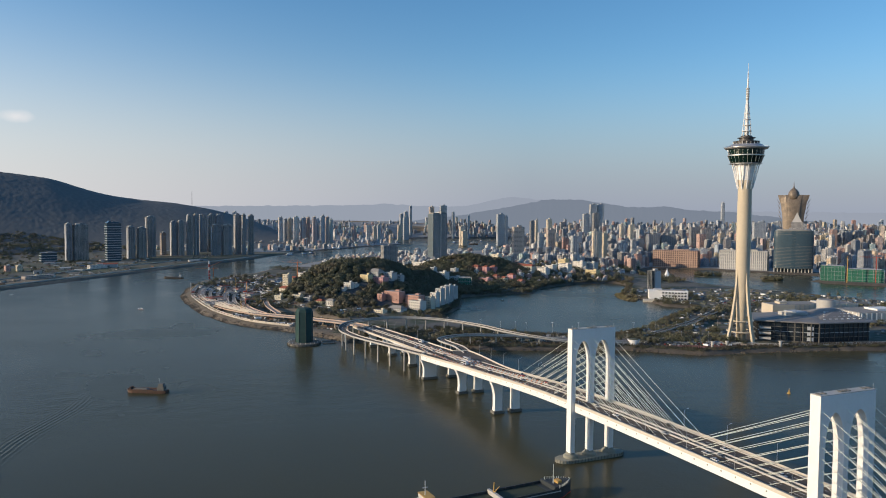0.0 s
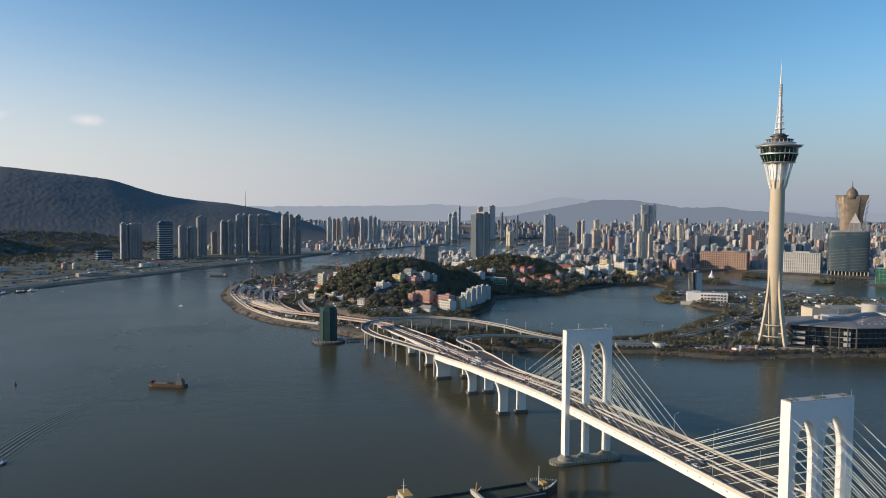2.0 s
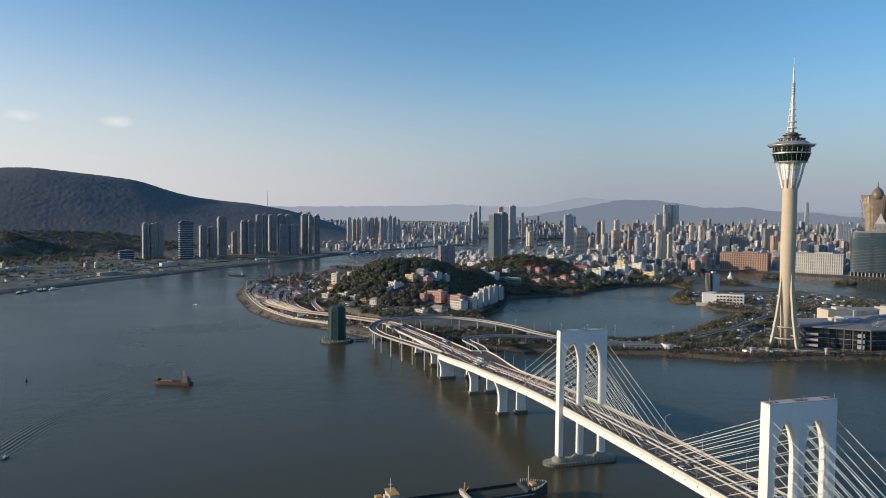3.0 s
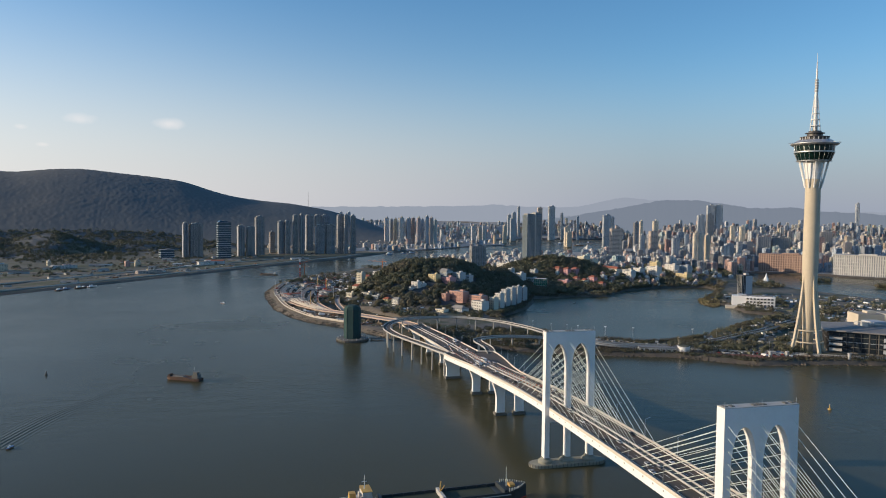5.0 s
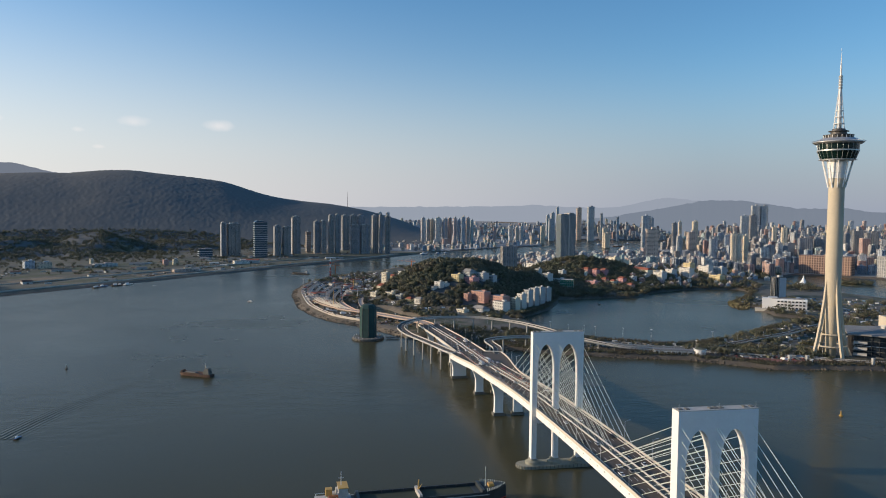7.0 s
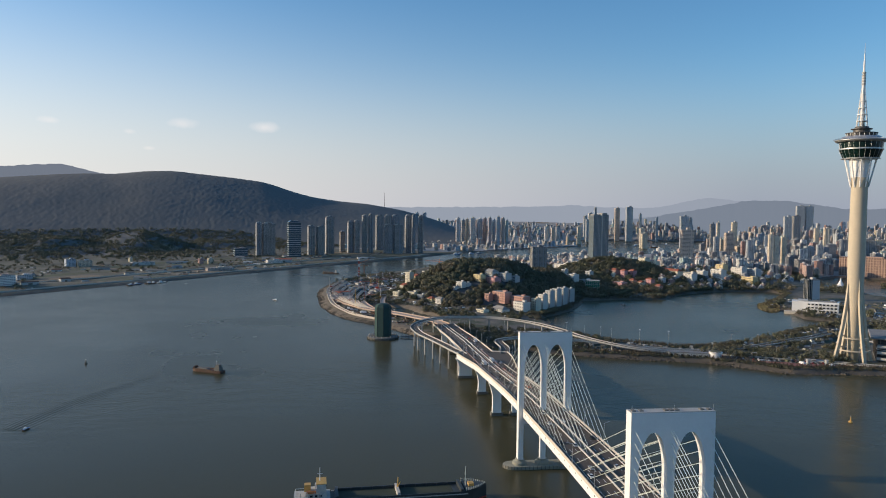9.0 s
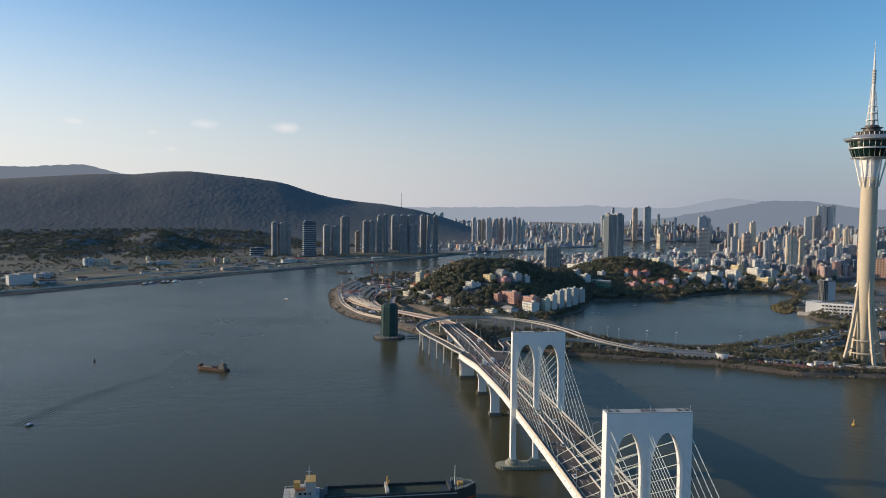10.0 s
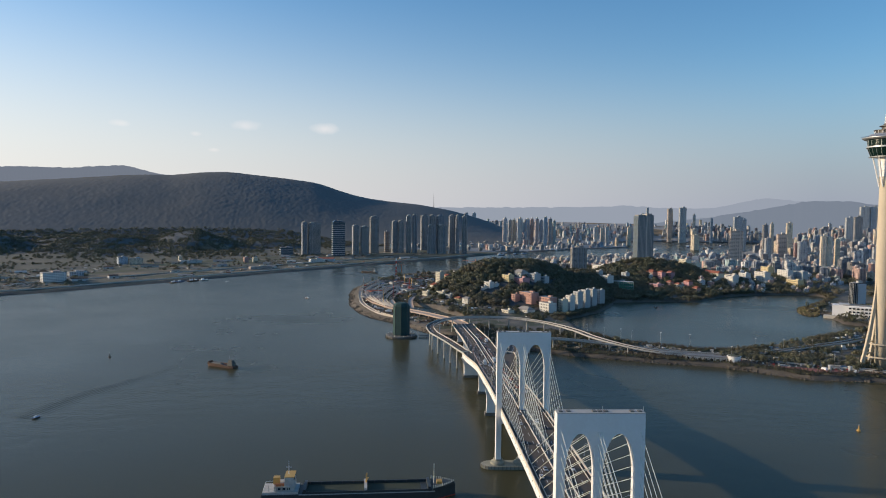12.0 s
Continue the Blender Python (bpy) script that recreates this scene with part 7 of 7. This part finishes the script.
for x, y, L, turn in ((-523, 1125, 10, 170), (-284, 408, 7, 100), (-908, 1262, 22, 60), (-922, 1240, 18, 70), (-902, 1290, 20, 65), (-918, 1215, 16, 75), (-912, 1278, 15, 80), (-926, 1228, 14, 55), (60, 1300, 6, 20), (130, 1460, 6, 100), (-560, 3000, 40, 30), (-180, 3300, 44, 80), (-80, 3700, 46, 100), (60, 3900, 40, 90), (20, 3560, 44, 10),
                      (-640, 2560, 24, 40), (-655, 2600, 26, 50), (-610, 2640, 24, 45), (-590, 2680, 24, 35)):
    t = hull(L, L * 0.26, L * 0.09 + 0.3, (works.choice((WHITE, RUST, BLUEPAINT)),), "small_boat", "small working boat lying on the water", x, y, turn)
    make("cabin", Geo().box(-L * .15, 0, L * 0.09, L * .3, L * .16, L * .12 + 0.5), WHITE, t)
    make("mast", Geo().rod((-L * .05, 0, L * .1), (-L * .05, 0, L * .42), 0.08), STEEL, t)
for x, y, mt, lab in ((284, 644, YELLOW, "yellow channel buoy on the river"), (-417, 596, DARKSTEEL, "dark channel buoy on the river")):
    t = tagged(thing("buoy", x, y, 0), lab, "buoy")
    make("float", Geo().lathe(0, 0, [(1.2, -0.6), (1.5, 0.0), (1.5, 0.8), (1.0, 1.1)], 14), mt, t)
    make("tower", Geo().rod((0, 0, 1.0), (0, 0, 4.2), 0.6, 0.25, 6), mt, t)
    make("light", Geo().lathe(0, 0, [(0.25, 4.2), (0.3, 4.6), (0.1, 4.9)], 8), STEEL, t)

# ---- vehicles ----
CARPAINT = []
for nm, c in (("white", (0.7, 0.7, 0.69)), ("black", (0.02, 0.02, 0.022)), ("silver", (0.42, 0.43, 0.44)), ("red", (0.42, 0.03, 0.02)), ("grey", (0.16, 0.165, 0.17))):
    CARPAINT.append((nm, surf(nm + "_car_paint", c, tuple(v * 0.85 for v in c), 0.5, 3, 0.3, bump=0.01)))
RUBBER = surf("tyre_rubber", (0.02, 0.02, 0.02), (0.03, 0.03, 0.03), 1, 6, 0.9)


def car_proto(nm, paint):
    t = tagged(thing("car", 0, 0, -50), nm + " saloon car driving on the asphalt", "car", "cars on the bridge")
    def sec(x, hw, z0, z1):
        return [(x, -hw, z0), (x, hw, z0), (x, hw * 0.97, z1), (x, -hw * 0.97, z1)]
    make("body", Geo().rings([sec(-2.25, 0.8, 0.35, 0.8), sec(-2.0, 0.9, 0.28, 0.95), sec(0.9, 0.9, 0.28, 0.95), sec(2.0, 0.86, 0.3, 0.82), sec(2.3, 0.75, 0.38, 0.7)]), paint, t)
    make("cabin", Geo().rings([[(-1.75, -0.8, 0.93), (1.0, -0.8, 0.93), (1.0, 0.8, 0.93), (-1.75, 0.8, 0.93)], [(-1.15, -0.62, 1.42), (0.25, -0.62, 1.42), (0.25, 0.62, 1.42), (-1.15, 0.62, 1.42)]]), DARKGLASS, t)
    make("roof", Geo().box(-0.45, 0, 1.42, 1.45, 1.28, 0.05), paint, t)
    wm = None
    for wx in (-1.4, 1.4):
        for wy in (-0.82, 0.82):
            if wm is None:
                ob = make("wheel", Geo().rod((0, -0.1, 0), (0, 0.1, 0), 0.32, n=12), RUBBER, t)
                ob.matrix_basis, wm = Matrix.Translation((wx, wy, 0.32)), ob.data
            else:
                shared("wheel", wm, t, Matrix.Translation((wx, wy, 0.32)))
    return t


def bus_proto():
    t = tagged(thing("bus", 0, 0, -50), "white city bus driving on the bridge", "bus", "buses on the bridge")
    make("body", Geo().box(0, 0, 0.45, 11.2, 2.5, 2.5), CARPAINT[0][1], t)
    make("window_band", Geo().box(0, 0, 1.5, 11.0, 2.56, 0.95), DARKGLASS, t)
    make("roof_unit", Geo().box(-1, 0, 2.95, 3.5, 1.6, 0.3), CARPAINT[2][1], t)
    wm = None
    for wx in (-3.6, 3.4):
        for wy in (-1.1, 1.1):
            if wm is None:
                ob = make("wheel", Geo().rod((0, -0.15, 0), (0, 0.15, 0), 0.5, n=12), RUBBER, t)
                ob.matrix_basis, wm = Matrix.Translation((wx, wy, 0.5)), ob.data
            else:
                shared("wheel", wm, t, Matrix.Translation((wx, wy, 0.5)))
    return t


def on_bridge(s, off, back=False):
    pitch = math.atan2(road_z(s + 2) - road_z(s - 2), 4)
    m = Matrix.Translation(bp(s, off, road_z(s) + 0.015)) @ Matrix.Rotation(radians(TURN), 4, "Z") @ Matrix.Rotation(-pitch, 4, "Y")
    return m @ Matrix.Rotation(math.pi, 4, "Z") if back else m


protos = [car_proto(nm, p) for nm, p in CARPAINT]
bus = bus_proto()
first = set()


def drive(p, m):
    if p.name not in first:
        first.add(p.name)
        p.matrix_basis = m
        return p
    return copy_thing(p, m)


traffic = random.Random(12)
spots = []
for lane, back in ((3.6, False), (6.5, False), (9.6, False), (-3.6, True), (-6.5, True), (-9.6, True)):
    s = -230 + traffic.uniform(0, 40)
    while s < 400:
        spots.append((s, lane + traffic.uniform(-0.3, 0.3), back))
        s += traffic.uniform(40, 120) if s < 60 else traffic.uniform(24, 80)
for k, (s, lane, back) in enumerate(spots):
    if s > 300 and lane > 4:
        continue
    p = bus if k % 23 == 19 else protos[traffic.choice((0, 0, 0, 1, 1, 2, 2, 3, 4))]
    drive(p, on_bridge(s, lane, back))
# parked cars by the convention centre and on the embankment
for k in range(46):
    x, y = 200 + 5.2 * (k % 20) + traffic.uniform(-0.5, 0.5), 856 + 6.5 * (k // 20)
    if k % 7 == 5:
        continue
    drive(protos[traffic.randrange(5)], pose(x, y, 4.05, 0, 0, 90 + traffic.uniform(-4, 4)))
for k in range(110):
    x, y = 430 + 4.2 * (k % 22) + traffic.uniform(-0.5, 0.5), 1240 + 16 * (k // 22) + (k % 22) * 1.1
    if traffic.random() < 0.2:
        continue
    drive(protos[traffic.choice((0, 0, 1, 2, 2, 3, 4))], pose(x, y, 4.0, 0, 0, 95 + traffic.uniform(-4, 4)))

# rows of orange and white barriers on the bridge's descent
g = Geo()
for off in (11.0, -0.2, -5.0):
    s = 60.0
    k = 0
    while s < 285:
        q = bp(s, off if s < 250 or off < 5 else off - (s - 250) * 0.15, road_z(s))
        g.box(q[0], q[1], q[2], 1.3, 0.42, 0.9, TURN, k % 2, 0.8)
        s += 3.4
        k += 1
tagged(make("traffic_barriers", g, [ORANGE, PAINT]), "rows of orange and white plastic barriers on the carriageway", "barriers", kind="stuff")

# ---- lamps and poles on land ----
pole = tagged(thing("street_lamp", 0, 0, -60), "slim tall street lamp by the lake", "lamp", "street lamps on the shore")
make("post", Geo().rod((0, 0, 0), (0, 0, 13), 0.16, 0.1), STEEL, pole)
make("head", Geo().box(0, 0, 12.9, 2.6, 0.4, 0.3), WHITE, pole)
spots = [(214 + 30 * k, 943 + 9 * k) for k in range(5)] + [(190 + 33 * k, 872 + 2 * k) for k in range(5)] + [(-120 + 45 * k, 1000 - 14 * k) for k in range(5)] + [(40 + 34 * k, 940) for k in range(4)] + [(-200 - 38 * k, 960 + 24 * k) for k in range(6)]
for k, (x, y) in enumerate(spots):
    m = pose(x, y, max(3.2, float(land_z(x, y)[0])) - 0.3, 0, 0, 30 * k)
    if k == 0:
        pole.matrix_basis = m
    else:
        copy_thing(pole, m)
# white round tank and low walls on the embankment
t = tagged(thing("round_kiosk", 193, 851, 3.5), "white round pavilion with a planted roof on the embankment", "pavilion")
make("wall", Geo().lathe(0, 0, [(6.0, -1), (6.6, 6.5), (7.2, 7.2), (6.8, 7.4)], 28), WHITE, t)
make("roof", Geo().lathe(0, 0, [(6.4, 7.0), (5.6, 7.9), (2, 8.3)], 28), LEAF, t)
t = tagged(thing("embankment_block", 165, 850, 3.5, 4), "long low white building on the embankment", "building")
make("wall", Geo().box(0, 0, -1, 42, 8, 6), GREY, t)
make("roof", Geo().box(0, 0, 5, 43, 9, 0.5), ROOFGREY, t)
for k in range(7):
    make("window", Geo().box(-18 + 6 * k, -4.05, 1, 3, 0.15, 2), DARKGLASS, t)
for x, y in ((300, 846), (364, 852), (282, 842)):
    t = tagged(thing("vent_shaft", x, y, 3.8), "small white cylindrical vent shaft by the tower", "vent")
    make("body", Geo().lathe(0, 0, [(1.7, -1), (1.7, 6.4), (2.1, 6.5), (2.1, 7.2), (1.5, 7.4)], 18), CONCRETE, t)

# reeds on the spit beside the lakeside building
reed = np.random.default_rng(5)
g = Geo()
for k in range(1500):
    a, q = reed.uniform(0, 6.28), reed.uniform(0, 1) ** 0.5
    x, y = 296 + 17 * q * math.cos(a), 1372 + 60 * q * math.sin(a)
    z = max(0.1, float(land_z(x, y)[0]))
    h = reed.uniform(1.2, 2.8)
    lx, ly, wx, wy = reed.normal(0, 0.4), reed.normal(0, 0.4), reed.normal(0, 0.5), reed.normal(0, 0.5)
    g.add([(x - wx, y - wy, z - 0.4), (x + wx, y + wy, z - 0.4), (x + lx + wx, y + ly + wy, z + h), (x + lx - wx, y + ly - wy, z + h)], [(0, 1, 2, 3)])
tagged(make("reed_bed", g, leafy("dry_reeds", (0.17, 0.14, 0.07), (0.12, 0.12, 0.05), (0.20, 0.16, 0.09))), "dry brown and green reeds on a lake spit", "reeds", kind="stuff")

# ---- wake of a passing boat ----
def wake(pts, half, rise, pitch, label):
    c = spline(pts, 1.5)
    rows_ = []
    for i, p in enumerate(c):
        d = (c[min(i + 1, len(c) - 1)] - c[max(i - 1, 0)]).normalized()
        f_ = i / (len(c) - 1)
        rows_.append([(p.x - d.y * o, p.y + d.x * o, 0.02 + rise * (1 - f_) ** 0.5 * math.exp(-((o - 4) / (half * 0.5)) ** 2) * (1 + math.sin(o * pitch + 0.3 * math.sin(i * 0.4)))) for o in np.linspace(-half, half * 1.3, 64)])
    tagged(make("wake", Geo().rings(rows_, close=False), WATER, smooth=True), label, "wake", kind="stuff")


wake([(-290, 404, 0), (-300, 445, 0), (-307, 483, 0), (-309, 520, 0), (-312, 560, 0), (-322, 600, 0)], 17, 0.16, 1.7, "low ripples trailing behind a small boat")
wake([(-523, 1118, 0), (-505, 1080, 0), (-480, 1020, 0), (-450, 960, 0), (-420, 900, 0), (-395, 840, 0)], 26, 0.12, 1.1, "faint ripples spreading behind a small boat")
